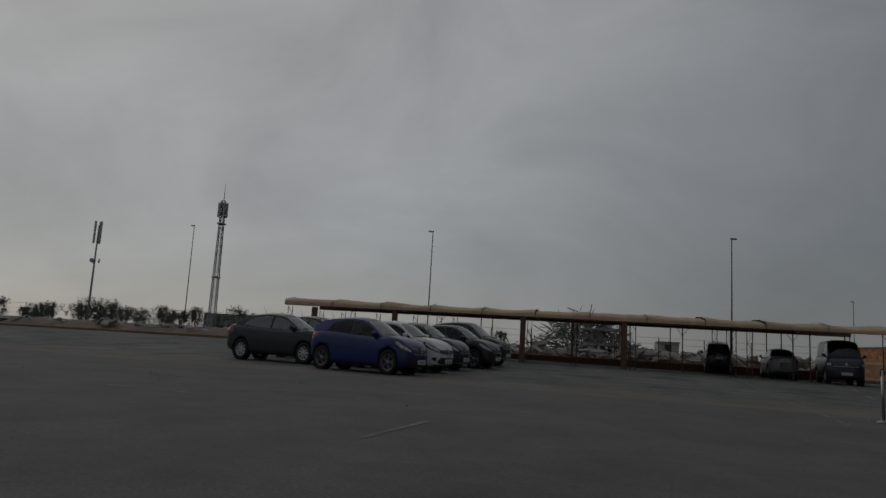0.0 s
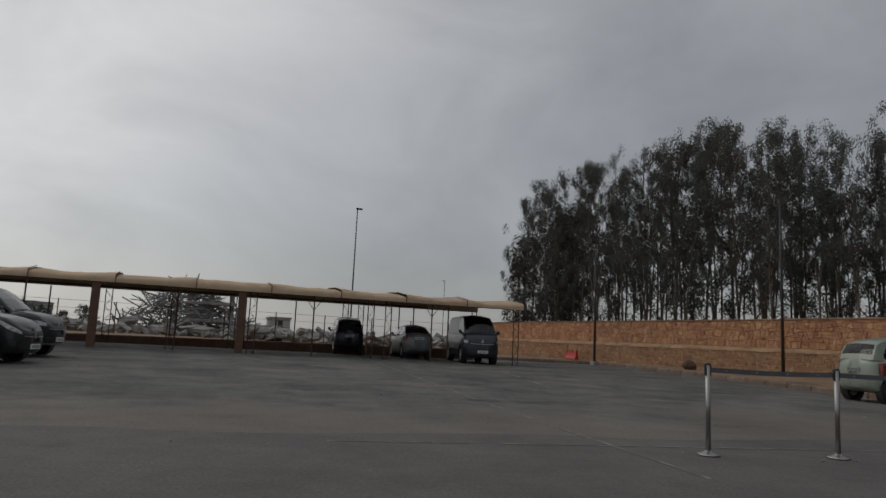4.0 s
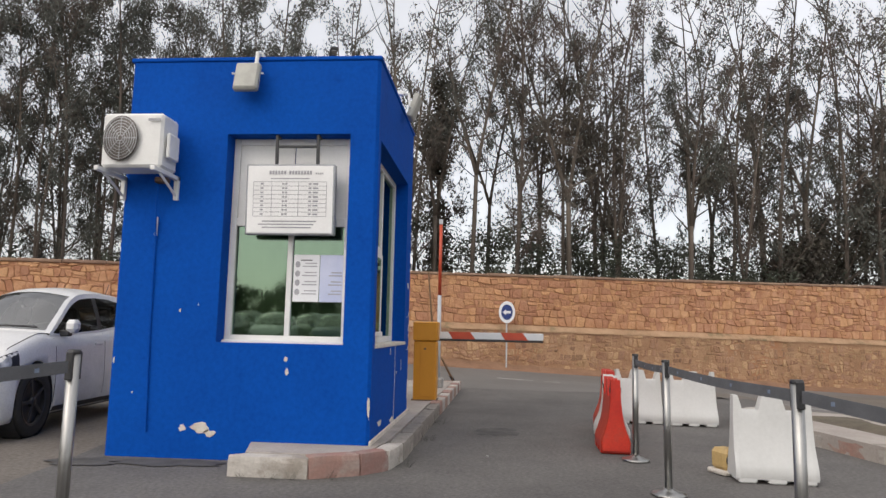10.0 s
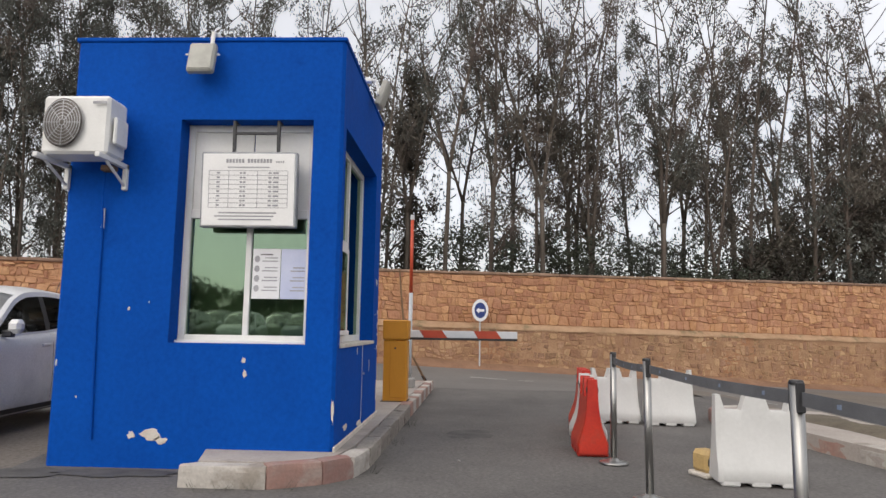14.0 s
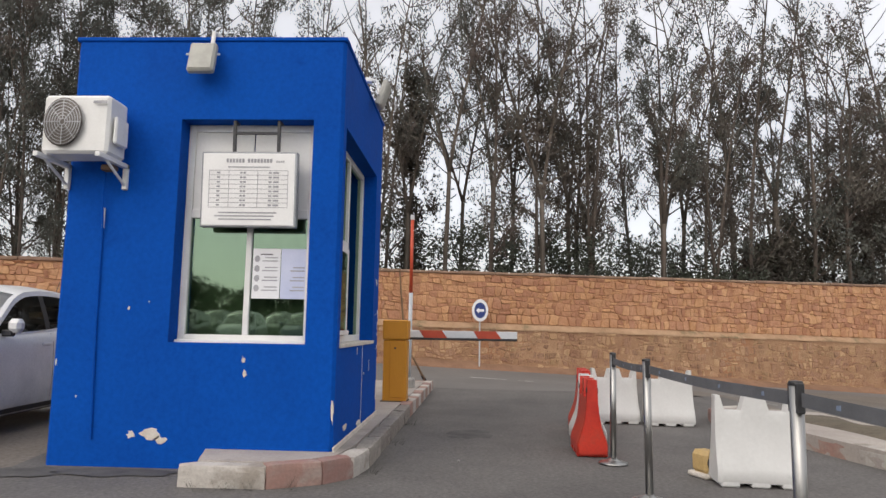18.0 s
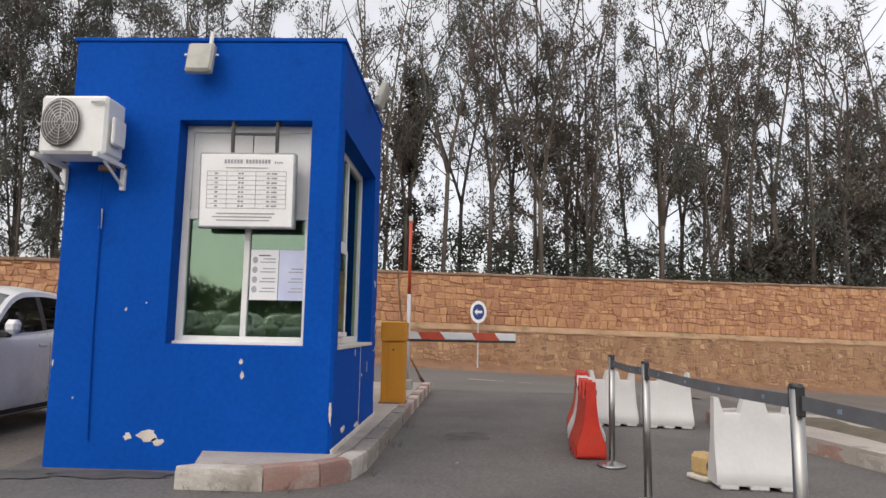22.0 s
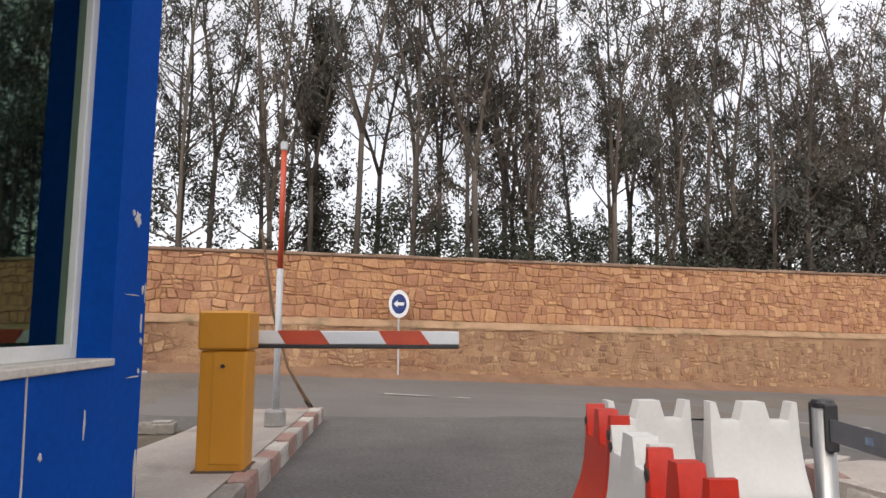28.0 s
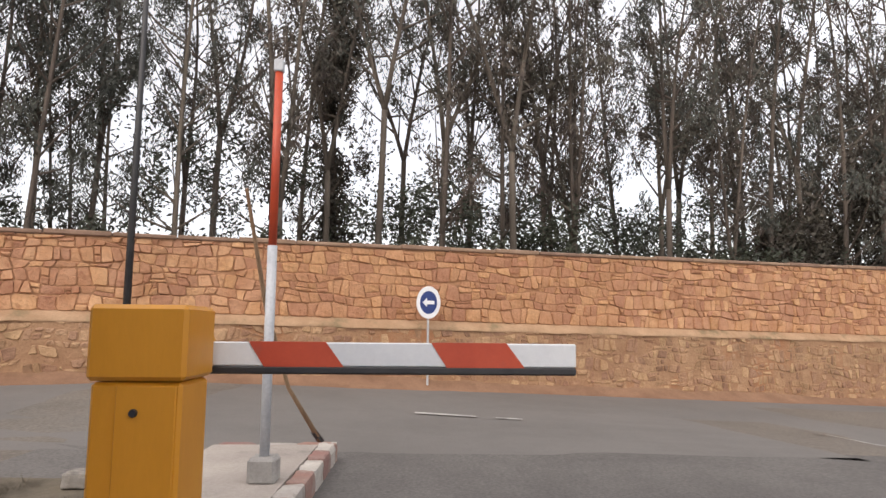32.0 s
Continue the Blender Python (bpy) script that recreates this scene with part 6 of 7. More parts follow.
class CarForm:
    """The surfaces of one car type as functions: flanks, rounded ends, side glass and roof."""

    def __init__(self, kind):
        self.kind, self.c = kind, CARS[kind]

    def key(self, name, x):
        k = self.c[name]
        return float(spline(np.array([min(max(x, k[0][0]), k[-1][0])]), [a for a, _ in k], [b for _, b in k])[0])

    def ends(self, x):
        """How far the plan is rounded off at x, and how much of the tip's profile applies."""
        (xf, df), (xr, dr) = self.c["nose"], self.c["tail"]
        for d, D, sgn in ((xf - x, df, 1), (x - xr, dr, -1)):
            if d < D:
                q = max(0.0, 1 - d / D)
                return max(0.0, 1 - q ** ROUND) ** (1 / ROUND), sgn * q
        return 1.0, 0.0

    def body_ring(self, x):
        w0, b, t = self.key("side", x), self.key("low", x), self.key("top", x)
        f, q = self.ends(x)
        half = [(0.0, b, 0.0)] + [(w0 * f * wf, b + (t - b) * zf, zf) for zf, wf in zip(*FLANK)] + [(w0 * f * 0.6, t + 0.016, 1.0), (w0 * f * 0.3, t + 0.03, 1.0), (0.0, t + 0.035, 1.0)]
        pts = [(x + q * float(np.interp(zf, *TIP)) * (1 if q >= 0 else 0.6), y, z) for y, z, zf in half]
        return pts + [(px, -y, z) for px, y, z in reversed(pts[1:-1])]

    def flank(self, x, z):
        b, t = self.key("low", x), self.key("top", x)
        return self.key("side", x) * self.ends(x)[0] * float(np.interp((z - b) / (t - b), *FLANK))

    def end_point(self, end, a, z, proud, sg=1):
        """A point on the nose (end 1) or tail (-1): a runs from the middle (0) round the corner (pi/2) and on along the flank."""
        xe, D = self.c["nose"] if end > 0 else self.c["tail"]
        s, c_ = (math.sin(a), math.cos(a)) if a < math.pi / 2 else (1.0, 0.0)
        d = D * (1 - c_ ** (2 / ROUND)) + max(0.0, a - math.pi / 2) * 0.6
        x = xe - end * d
        b, t = self.key("low", x), self.key("top", x)
        zf = min(1.0, max(0.0, (z - b) / (t - b)))
        y = self.key("side", x) * s ** (2 / ROUND) * float(np.interp(zf, *FLANK))
        x += end * c_ ** (2 / ROUND) * float(np.interp(zf, *TIP)) * (1 if end > 0 else 0.6)
        return (x + end * proud * max(0.25, c_), sg * (y + proud * s), z)

    def angle(self, end, y):
        w = self.key("side", self.c["nose"][0] - 0.1 if end > 0 else self.c["tail"][0] + 0.1) * 0.99
        return math.asin(min(1.0, (abs(y) / w) ** (ROUND / 2)))

    def belt(self, x):
        return self.key("top", x) - 0.012

    def side(self, x, v, sg):
        """The side of the cabin: v from the belt to the roof rail."""
        zb, zr = self.belt(x), max(self.key("rail", x), self.belt(x) + 0.002)
        wb = self.key("side", x) * 0.885 * min(1.0, self.ends(x)[0] + 0.03)
        h = (zr - zb) / (max(r for _, r in self.c["rail"]) - zb)
        y = wb * (1 - (1 - self.c["taper"]) * (h * v) ** 1.25)
        return (x, sg * y, zb + (zr - zb) * v)

    def cap(self, x, t):
        """The screens and roof: t from one rail to the other."""
        xs, y, z = self.side(x, 1.0, 1)
        k = self.c["rail"]
        f = (x - k[0][0]) / (k[-1][0] - k[0][0])
        bow = np.interp(f, [0, 0.35, 0.6, 1], [self.c["bow"][1], 0.0, 0.03, self.c["bow"][0]])
        crown = np.interp(f, [0, 0.12, 0.35, 0.7, 0.85, 1], [0.02, 0.045, 1.0 * self.c["roof"], 1.0 * self.c["roof"], 0.045, 0.02])
        e = 1 - abs(t) ** 2.2
        return (x + bow * e, y * t, z + crown * e)


def car_meshes(kind):
    """The shared meshes of one car type, painted afterwards."""
    if kind in car_parts:
        return car_parts[kind]
    F, c = CarForm(kind), CARS[kind]
    (xf, df), (xr, dr) = c["nose"], c["tail"]
    ease = [1 - math.cos(math.pi / 2 * i / 9) for i in range(10)]
    xs = sorted({round(v, 4) for v in [xf - 0.0015 - df * e for e in ease] + [xr + 0.0015 + dr * e for e in ease] + list(np.linspace(xr + dr, xf - df, 30))})
    rings = [F.body_ring(x) for x in xs]
    n = len(rings[0])
    s = Shape().grid([r + [r[0]] for r in rings])
    s.add(rings[0], [tuple(range(n))]).add(rings[-1], [tuple(range(n))])
    me = s.mesh("body", M_BLACK, True)
    bm = bmesh.new()
    bm.from_mesh(me)
    bmesh.ops.remove_doubles(bm, verts=bm.verts[:], dist=0.0005)
    bmesh.ops.recalc_face_normals(bm, faces=bm.faces[:])
    bm.to_mesh(me)
    bm.free()
    arches = []
    for x in (-c["wb"] / 2, c["wb"] / 2):
        for y in (-1, 1):
            a = Shape().lathe([(0.0, 0.0), (c["wr"] + 0.05, 0.0), (c["wr"] + 0.05, 0.4), (0.0, 0.4)], 32, pose(x, y * 1.05, c["wr"] + 0.015, 90 * y, 0, 0))
            arches.append(fix_normals(a.mesh("c", M_BLACK)))
    body = solid(me, arches, "body", M_BLACK)
    # the deck inside the cabin is open
    k = c["rail"]
    bm = bmesh.new()
    bm.from_mesh(body)
    gone = [f for f in bm.faces if f.normal.z > 0.75 and k[0][0] + 0.1 < f.calc_center_median().x < k[-1][0] - 0.06 + c["bow"][0] * (1 - (abs(f.calc_center_median().y) / 0.75) ** 2) and abs(f.calc_center_median().y) < 0.85 * F.flank(f.calc_center_median().x, 0.6) and f.calc_center_median().z > 0.7]
    bmesh.ops.delete(bm, geom=gone, context="FACES")
    bm.to_mesh(body)
    bm.free()
    for p in body.polygons:
        p.use_smooth = True
    # cabin: one sheet over sides, screens and roof, open where the panes sit
    g0, g1, gp = c["glass"]
    h0, h1 = c["head"]
    marks = {k[0][0], k[-1][0], g0, g1, gp - 0.05, gp + 0.05, h0, h1, h0 + 0.06, h1 - 0.05, k[-1][0] - 0.04, k[0][0] + 0.05}
    us = sorted({round(float(v), 3) for v in marks} | {round(float(v), 3) for v in np.linspace(k[0][0], k[-1][0], 34) if min(abs(v - m_) for m_ in marks) > 0.022})
    shell, panes = Shape(), {}
    for sg in (1, -1):
        rows = []
        for x in us:
            zb, zr = F.belt(x), F.key("rail", x)
            lo, hi = zb + 0.022, min(zr - 0.05, F.key("dlo", x) - 0.012)
            mid = zb + (zr - zb) * 0.45
            if hi < lo:
                lo = hi = min(max(mid, zb), zr)
            h = max(zr - zb, 0.004)
            vs = [0.0] + [((lo + (hi - lo) * j / 5) - zb) / h for j in range(6)] + [0.5 + 0.5 * (hi - zb) / h, 1.0]
            rows.append([F.side(x, min(1.0, max(0.0, v)), sg) for v in vs])
        skip = set()
        for i, (a, b) in enumerate(zip(us, us[1:])):
            xm = 0.5 * (a + b)
            if g1 < xm < g0:
                skip |= {(i, j) for j in range(1, 6)}
        shell.grid(rows, skip)
        for nm, lo, hi in (("front", gp + 0.05, g0), ("pillar", gp - 0.05, gp + 0.05), ("rear", g1, gp - 0.05)):
            ids = [i for i, x in enumerate(us) if lo - 1e-6 <= x <= hi + 1e-6]
            if len(ids) > 1:
                panes[(nm, sg)] = Shape().grid([[(x, y - 0.004 * sg, z) for x, y, z in rows[i][1:7]] for i in ids])
    ts = [-1, -0.91, -0.7, -0.4, 0, 0.4, 0.7, 0.91, 1]
    rows = [[F.cap(x, t) for t in ts] for x in us]
    skip = set()
    for i, (a, b) in enumerate(zip(us, us[1:])):
        xm = 0.5 * (a + b)
        if h0 + 0.06 < xm < k[-1][0] - 0.04 or (k[0][0] + 0.05 < xm < h1 - 0.05 and kind != "van"):
            skip |= {(i, j) for j in range(1, 7)}
    shell.grid(rows, skip)
    for nm, lo, hi in (("windscreen", h0 + 0.06, k[-1][0] - 0.04), ("rear_screen", k[0][0] + 0.05, h1 - 0.05)):
        ids = [i for i, x in enumerate(us) if lo - 1e-6 <= x <= hi + 1e-6]
        if len(ids) > 1:
            dz = -0.004 if kind != "van" or nm == "windscreen" else 0.006
            panes[(nm, 0)] = Shape().grid([[(x, y, z + dz) for x, y, z in rows[i][1:8]] for i in ids])
    cabin = fix_normals(shell.mesh("upper_shell", M_BLACK, True))
    inner = Shape()
    z = 0.52 if kind != "van" else 0.8
    for x in (0.12, -0.75):
        for y in (-0.36, 0.36):
            inner.box(x - 0.05, x + 0.45, y - 0.24, y + 0.24, z - 0.1, z + 0.05, 0.04)
            inner.box(x - 0.14, x + 0.0, y - 0.22, y + 0.22, z, z + 0.52, 0.05)
            inner.box(x - 0.13, x - 0.04, y - 0.11, y + 0.11, z + 0.55, z + 0.7, 0.03)
    fb = k[-1][0]
    inner.box(fb - 0.5, fb - 0.06, -0.66, 0.66, F.belt(fb) - 0.14, F.belt(fb) - 0.015, 0.04)
    inner.box(k[0][0] + 0.15, fb, -0.7, 0.7, 0.3, 0.36, 0.02)
    mid = Vector((0.5 * (fb + k[0][0]), 0, 0.95))
    for s_ in panes.values():
        q0, q1, q2 = (Vector(s_.v[i]) for i in s_.f[len(s_.f) // 2][:3])
        if (q1 - q0).cross(q2 - q1).dot(q0 - mid) < 0:
            s_.f = [tuple(reversed(f)) for f in s_.f]
    car_parts[kind] = dict(form=F, body=body, cabin=cabin, panes={q: v.mesh("pane", M_GLASS_CAR, True) for q, v in panes.items()}, inner=inner.mesh("seats", M_SEAT))
    return car_parts[kind]


wheel_cache = {}


def wheel_parts(r, style):
    if (r, style) in wheel_cache:
        return wheel_cache[(r, style)]
    R = r * (0.7 if style != "steel" else 0.66)
    tyre = Shape().lathe([(R, -0.085), (r * 0.93, -0.1), (r, -0.075), (r, 0.075), (r * 0.93, 0.1), (R, 0.085), (R * 0.96, 0.0), (R, -0.085)], 32, pose(0, 0, 0, 90, 0, 0), False)
    rim = Shape().lathe([(R * 0.98, -0.088), (R * 0.9, -0.08), (R * 0.9, 0.08), (R * 0.98, 0.088)], 28, pose(0, 0, 0, 90, 0, 0), False)
    k = {"alloy": 10, "steel": 9, "dark": 5, "twin": 5}[style]
    for i in range(k):
        a = 6.2832 * i / k
        w = {"alloy": 0.026, "steel": 0.05, "dark": 0.034, "twin": 0.02}[style]
        for sy in (-0.082, 0.062):
            for off in (-0.16, 0.16) if style == "twin" else (0.0,):
                rim.box(0.03, R * 0.94, sy, sy + 0.02, -w / 2, w / 2, 0.006, pose(0, 0, 0, 0, math.degrees(a + off), 0))
    hub = Shape().lathe([(0.0, -0.09), (0.04, -0.088), (0.048, -0.07), (0.05, 0.0), (0.048, 0.07), (0.04, 0.088), (0.0, 0.09)], 14, pose(0, 0, 0, 90, 0, 0))
    back = Shape().lathe([(0.0, -0.03), (R * 0.92, -0.03), (R * 0.92, 0.03), (0.0, 0.03)], 20, pose(0, 0, 0, 90, 0, 0))
    metal = M_DARKRIM if style == "dark" else M_ALLOY_GREY if style == "twin" else M_ALLOY
    wheel_cache[(r, style)] = (tyre.mesh("tyre", M_TYRE, True), fix_normals(rim.mesh("rim", metal)), fix_normals(hub.mesh("hub_cap", metal, True)), back.mesh("brake_disc", M_BLACK))
    return wheel_cache[(r, style)]


def build_car(kind, x, y, yaw, colour, label, style="alloy", tinted=False, category="car", dz=0.0, slim=(0.83, 0.73)):
    c, p = CARS[kind], car_meshes(kind)
    F = p["form"]
    t = thing("parked_van" if kind == "van" else "parked_car", pose(x, y, ground_z(x, y) + 0.006 + dz, 0, 0, yaw) @ Matrix.Diagonal((*slim, 1) if len(slim) == 3 else (*slim, 1, 1)), label, category, "parked vehicles")

    def dressed(me, mat):
        me = me.copy()
        me.materials.clear()
        me.materials.append(mat)
        return me

    body = part("body", dressed(p["body"], colour), None, t)
    part("upper_shell", dressed(p["cabin"], colour), None, t)
    part("seats", p["inner"], None, t)
    for (nm, sg), me in p["panes"].items():
        if nm == "pillar":
            part("centre_pillar", dressed(me, M_BLACK), None, t)
            continue
        dark = tinted or nm == "rear_screen" or (nm in ("rear", "front") and kind not in ("minicar", "sedan"))
        part("windscreen" if nm == "windscreen" else "rear_window" if nm == "rear_screen" else "side_window", dressed(me, M_GLASS_DARK) if dark else me, None, t).visible_shadow = False
    ty, ri, hu, bk = wheel_parts(c["wr"], style)
    hw = F.key("side", 0.0)
    for wx in (-c["wb"] / 2, c["wb"] / 2):
        for sg in (-1, 1):
            w = part("wheel", bk, None, t, m=pose(wx, sg * (F.key("side", wx) - 0.115), c["wr"]))
            part("tyre", ty, None, w)
            part("rim", ri, None, w)
            part("hub_cap", hu, None, w)
            part("arch_liner", Shape().lathe([(c["wr"] + 0.045, -0.2), (c["wr"] + 0.045, 0.075)], 24, pose(wx, sg * (hw - 0.1), c["wr"] + 0.015, 90, 0, 0) @ Matrix.Diagonal((1, 1, sg * -1, 1)), False), M_BLACK, t)

    def patch(name, end, cols, mat, proud=0.006, sg=1, parent=body, label="", whole=False):
        """A piece that follows the nose or tail; columns of (angle round the end, lower edge, upper edge)."""
        ks = [q[0] for q in cols]
        n = 12
        aa = [ks[0] + (ks[-1] - ks[0]) * i / n for i in range(n + 1)]
        rows = []
        for a in ([-v for v in reversed(aa)][:-1] if whole else []) + aa:
            lo, hi = (float(np.interp(abs(a), ks, [q[j] for q in cols])) for j in (1, 2))
            rows.append([F.end_point(end, abs(a), lo + (hi - lo) * j / 4, proud, sg * (1 if a >= 0 else -1)) for j in range(5)])
        if (end > 0) == (sg > 0):
            rows = rows[::-1]
        return part(name, Shape().grid(rows), mat, parent, label, smooth=True)

    def inset(cols, e):
        w = cols[-1][0] - cols[0][0]
        return [(a + (w * e if i == 0 else -w * e if i == len(cols) - 1 else 0), lo + (hi - lo) * e * 1.6, hi - (hi - lo) * e * 1.6) for i, (a, lo, hi) in enumerate(cols)]

    for sg in (-1, 1):
        lamp = patch("headlight", 1, c["lamp"], M_BLACK, 0.004, sg, label="dark headlight with clear lens")
        patch("lens", 1, inset(c["lamp"], 0.12), M_LENS, 0.009, sg, lamp)
        patch("fog_lamp_recess", 1, c["fog"], M_BLACK, 0.004, sg)
        tl = patch("tail_light", -1, c["tail_lamp"], M_TAIL, 0.006, sg, label="dark red tail light")
        patch("reflector", -1, inset(c["tail_lamp"], 0.22), M_TAIL_PALE, 0.01, sg, tl)
        # mirror on its arm
        mx = c["glass"][0] - 0.2
        mz = F.belt(mx) + 0.03
        my = F.side(mx, 0.1, 1)[1]
        mir = part("door_mirror", Shape().box(mx - 0.06, mx + 0.08, min(sg * (my + 0.07), sg * (my + 0.25)), max(sg * (my + 0.07), sg * (my + 0.25)), mz, mz + 0.135, 0.04), colour, t)
        part("mirror_arm", Shape().box(mx - 0.02, mx + 0.06, min(sg * (my - 0.01), sg * (my + 0.14)), max(sg * (my - 0.01), sg * (my + 0.14)), mz - 0.035, mz + 0.03, 0.012), M_BLACK, mir)
        g0, g1, gp = c["glass"]
        for hx in (gp + 0.14, gp - 0.72) if kind != "van" else (gp + 0.14,):
            z = F.key("top", hx) - 0.15
            yy = F.flank(hx, z)
            part("door_handle", Shape().box(hx - 0.09, hx + 0.09, sg * yy - 0.014, sg * yy + 0.014, z, z + 0.032, 0.008), colour if kind != "minicar" else M_BLACK, body)
        for dx, bend in ((gp - 0.02, 0.0), (g0 + 0.02, 0.0), (g1 + 0.34, 0.16)) if kind != "van" else ((gp - 0.02, 0.0), (g0, 0.0), (-1.0, 0.0)):
            b, tt = F.key("low", dx), F.key("top", dx)
            pts = []
            for j in range(8):
                zz = b + (tt - b) * (0.16 + 0.8 * j / 7)
                xx = dx + bend * math.sin(math.pi * min(1.0, max(0.0, 0.75 - j / 7))) - (0.1 * (j / 7) if bend else 0)
                pts.append((xx, sg * (F.flank(xx, zz) + 0.0005), zz))
            part("door_seam", Shape().tube(pts, 0.004, 4), M_BLACK, body)
        # a pressed crease along the doors and the dark foot of the flanks
        xs_ = [-c["wb"] / 2 + c["wr"] + 0.06 + (c["wb"] - 2 * c["wr"] - 0.12) * j / 8 for j in range(9)]
        rows = [[(xx, sg * (F.flank(xx, zz) + 0.004), zz) for zz in (F.key("low", xx) - 0.005, F.key("low", xx) + 0.035, F.key("low", xx) + 0.085)] for xx in xs_]
        part("sill_trim", Shape().grid(rows if sg > 0 else rows[::-1]), M_BLACK, body, smooth=True)
        xs_ = [c["rail"][-1][0] + 0.02 + (c["nose"][0] - 0.22 - c["rail"][-1][0]) * j / 8 for j in range(9)]
        part("bonnet_seam", Shape().tube([(xx, sg * F.key("side", xx) * F.ends(xx)[0] * 0.85, F.key("top", xx) + 0.0015 - 0.05 * max(0, j - 6)) for j, xx in enumerate(xs_)], 0.004, 4), M_BLACK, body)
    ga, gl, gh = c["grille"]
    patch("grille", 1, [(0.0, gl, gh), (ga, gl + 0.015, gh)], M_BLACK, 0.006, whole=True)
    patch("grille_trim", 1, [(0.0, gl - 0.012, gl + 0.004), (ga, gl + 0.004, gl + 0.02)], M_GALV, 0.01, whole=True)
    patch("bumper_intake", 1, c["intake"], M_BLACK, 0.005, whole=True)
    lo = c["intake"][0][1]
    patch("lower_lip", 1, [(0.0, lo - 0.05, lo - 0.015), (0.9, lo - 0.05, lo - 0.015), (1.2, lo - 0.04, lo - 0.02)], M_GALV if style == "dark" else M_BLACK, 0.008, whole=True)
    if kind == "supermini":
        for z in (0.245, 0.3):
            patch("intake_slat", 1, [(0.0, z - 0.006, z + 0.006), (0.7, z - 0.006, z + 0.006)], M_GREYBAR, 0.012, whole=True)
        patch("grille_slat", 1, [(0.0, 0.528, 0.54), (0.5, 0.532, 0.544)], M_ALLOY, 0.012, whole=True)
    if kind != "van":
        patch("rear_bumper_trim", -1, [(0.0, 0.38, 0.5), (0.9, 0.38, 0.48), (1.2, 0.4, 0.46)], M_BLACK if kind not in ("sedan", "minicar") else colour, 0.006, whole=True)
    # maker's mark: a plain lozenge
    ez, ew, eh = 0.5 * (gl + gh), *((0.115, 0.15) if kind == "supermini" else (0.08, 0.11))
    ex = F.end_point(1, 0.0, ez, 0.02)[0]
    part("emblem", Shape().add([(ex, 0, ez + eh), (ex, ew, ez), (ex, 0, ez - eh), (ex, -ew, ez), (ex + 0.008, 0, ez + eh * 0.5), (ex + 0.008, ew * 0.5, ez), (ex + 0.008, 0, ez - eh * 0.5), (ex + 0.008, -ew * 0.5, ez), (ex - 0.03, 0, ez)], [(0, 4, 5, 1), (1, 5, 6, 2), (2, 6, 7, 3), (3, 7, 4, 0), (0, 1, 8), (1, 2, 8), (2, 3, 8), (3, 0, 8)]), M_ALLOY, body, fix=True)
    for end, zz in ((1, c["plate"][0]), (-1, c["plate"][1])):
        xx = F.end_point(end, 0.0, zz + 0.055, 0.02)[0]
        x0, x1 = sorted((xx - end * 0.03, xx))
        pl = part("number_plate", Shape().box(x0, x1, -0.26, 0.26, zz, zz + 0.11, 0.004), M_PLATE if end > 0 or kind != "minicar" else colour, body)
        s = Shape()
        for j in range(6):
            yy = -0.2 + 0.07 * j
            s.add([(xx + end * 0.002, yy, zz + 0.025), (xx + end * 0.002, yy + 0.045, zz + 0.025), (xx + end * 0.002, yy + 0.045, zz + 0.085), (xx + end * 0.002, yy, zz + 0.085)], [(0, 1, 2, 3)])
        part("plate_bars", s, M_INK, pl)
    # wipers lying on the foot of the windscreen, and the aerial
    wx = c["rail"][-1][0] - 0.03
    for ya, yb in ((-0.55, 0.02), (0.05, 0.58)):
        part("wiper", Shape().tube([F.cap(wx - 0.02, max(-0.95, min(0.95, (ya + (yb - ya) * j / 6) / 0.74)))[:2] + (F.cap(wx - 0.02, max(-0.95, min(0.95, (ya + (yb - ya) * j / 6) / 0.74)))[2] + 0.02,) for j in range(7)], 0.009, 5), M_BLACK, t)
    ax = c["head"][1] + 0.16
    az = F.cap(ax, 0.0)[2]
    part("aerial", Shape().tube([(ax, 0, az - 0.01), (ax - 0.14, 0, az + 0.2)], 0.006, 5), M_BLACK, t)
    if kind in ("hatchback", "supermini", "minicar", "estate"):
        part("rear_wiper", Shape().tube([F.cap(c["rail"][0][0] + 0.07, 0.05 * j)[:2] + (F.cap(c["rail"][0][0] + 0.07, 0.05 * j)[2] + 0.012,) for j in range(9)], 0.008, 4), M_BLACK, t)
    if kind in ("hatchback", "supermini", "estate"):
        sp = [[F.cap(c["head"][1] + e, tt)[:2] + (F.cap(c["head"][1] + e, tt)[2] + 0.012,) if e > -0.04 else (c["head"][1] - 0.1, F.cap(c["head"][1], tt)[1], F.cap(c["head"][1], tt)[2] - 0.005 + dzz) for tt in (-0.85, -0.5, 0, 0.5, 0.85)] for e, dzz in ((0.12, 0), (0.0, 0), (-0.1, 0.0), (-0.11, -0.03))]
        part("roof_spoiler", Shape().grid(sp), colour, t, smooth=True)
    return t


M_GREYBAR = surface("grey_plastic_slat", (0.045, 0.045, 0.05), (0.07, 0.07, 0.075), 9.0, 0.5, 0.1)
P_BLUE = paint("blue_car_paint", (0.001, 0.013, 0.11), 0.0)
P_WHITE = paint("white_car_paint", (0.62, 0.62, 0.61), 0.0)
P_GREY = paint("graphite_car_paint", (0.03, 0.033, 0.04), 0.3)
P_BLACK = paint("black_car_paint", (0.007, 0.008, 0.01), 0.1)
P_SLATE = paint("slate_car_paint", (0.022, 0.03, 0.034), 0.2)
P_GREEN = paint("pale_green_car_paint", (0.25, 0.29, 0.235), 0.1)
P_SILVER = paint("dusty_silver_paint", (0.22, 0.22, 0.23), 0.4, 0.5)
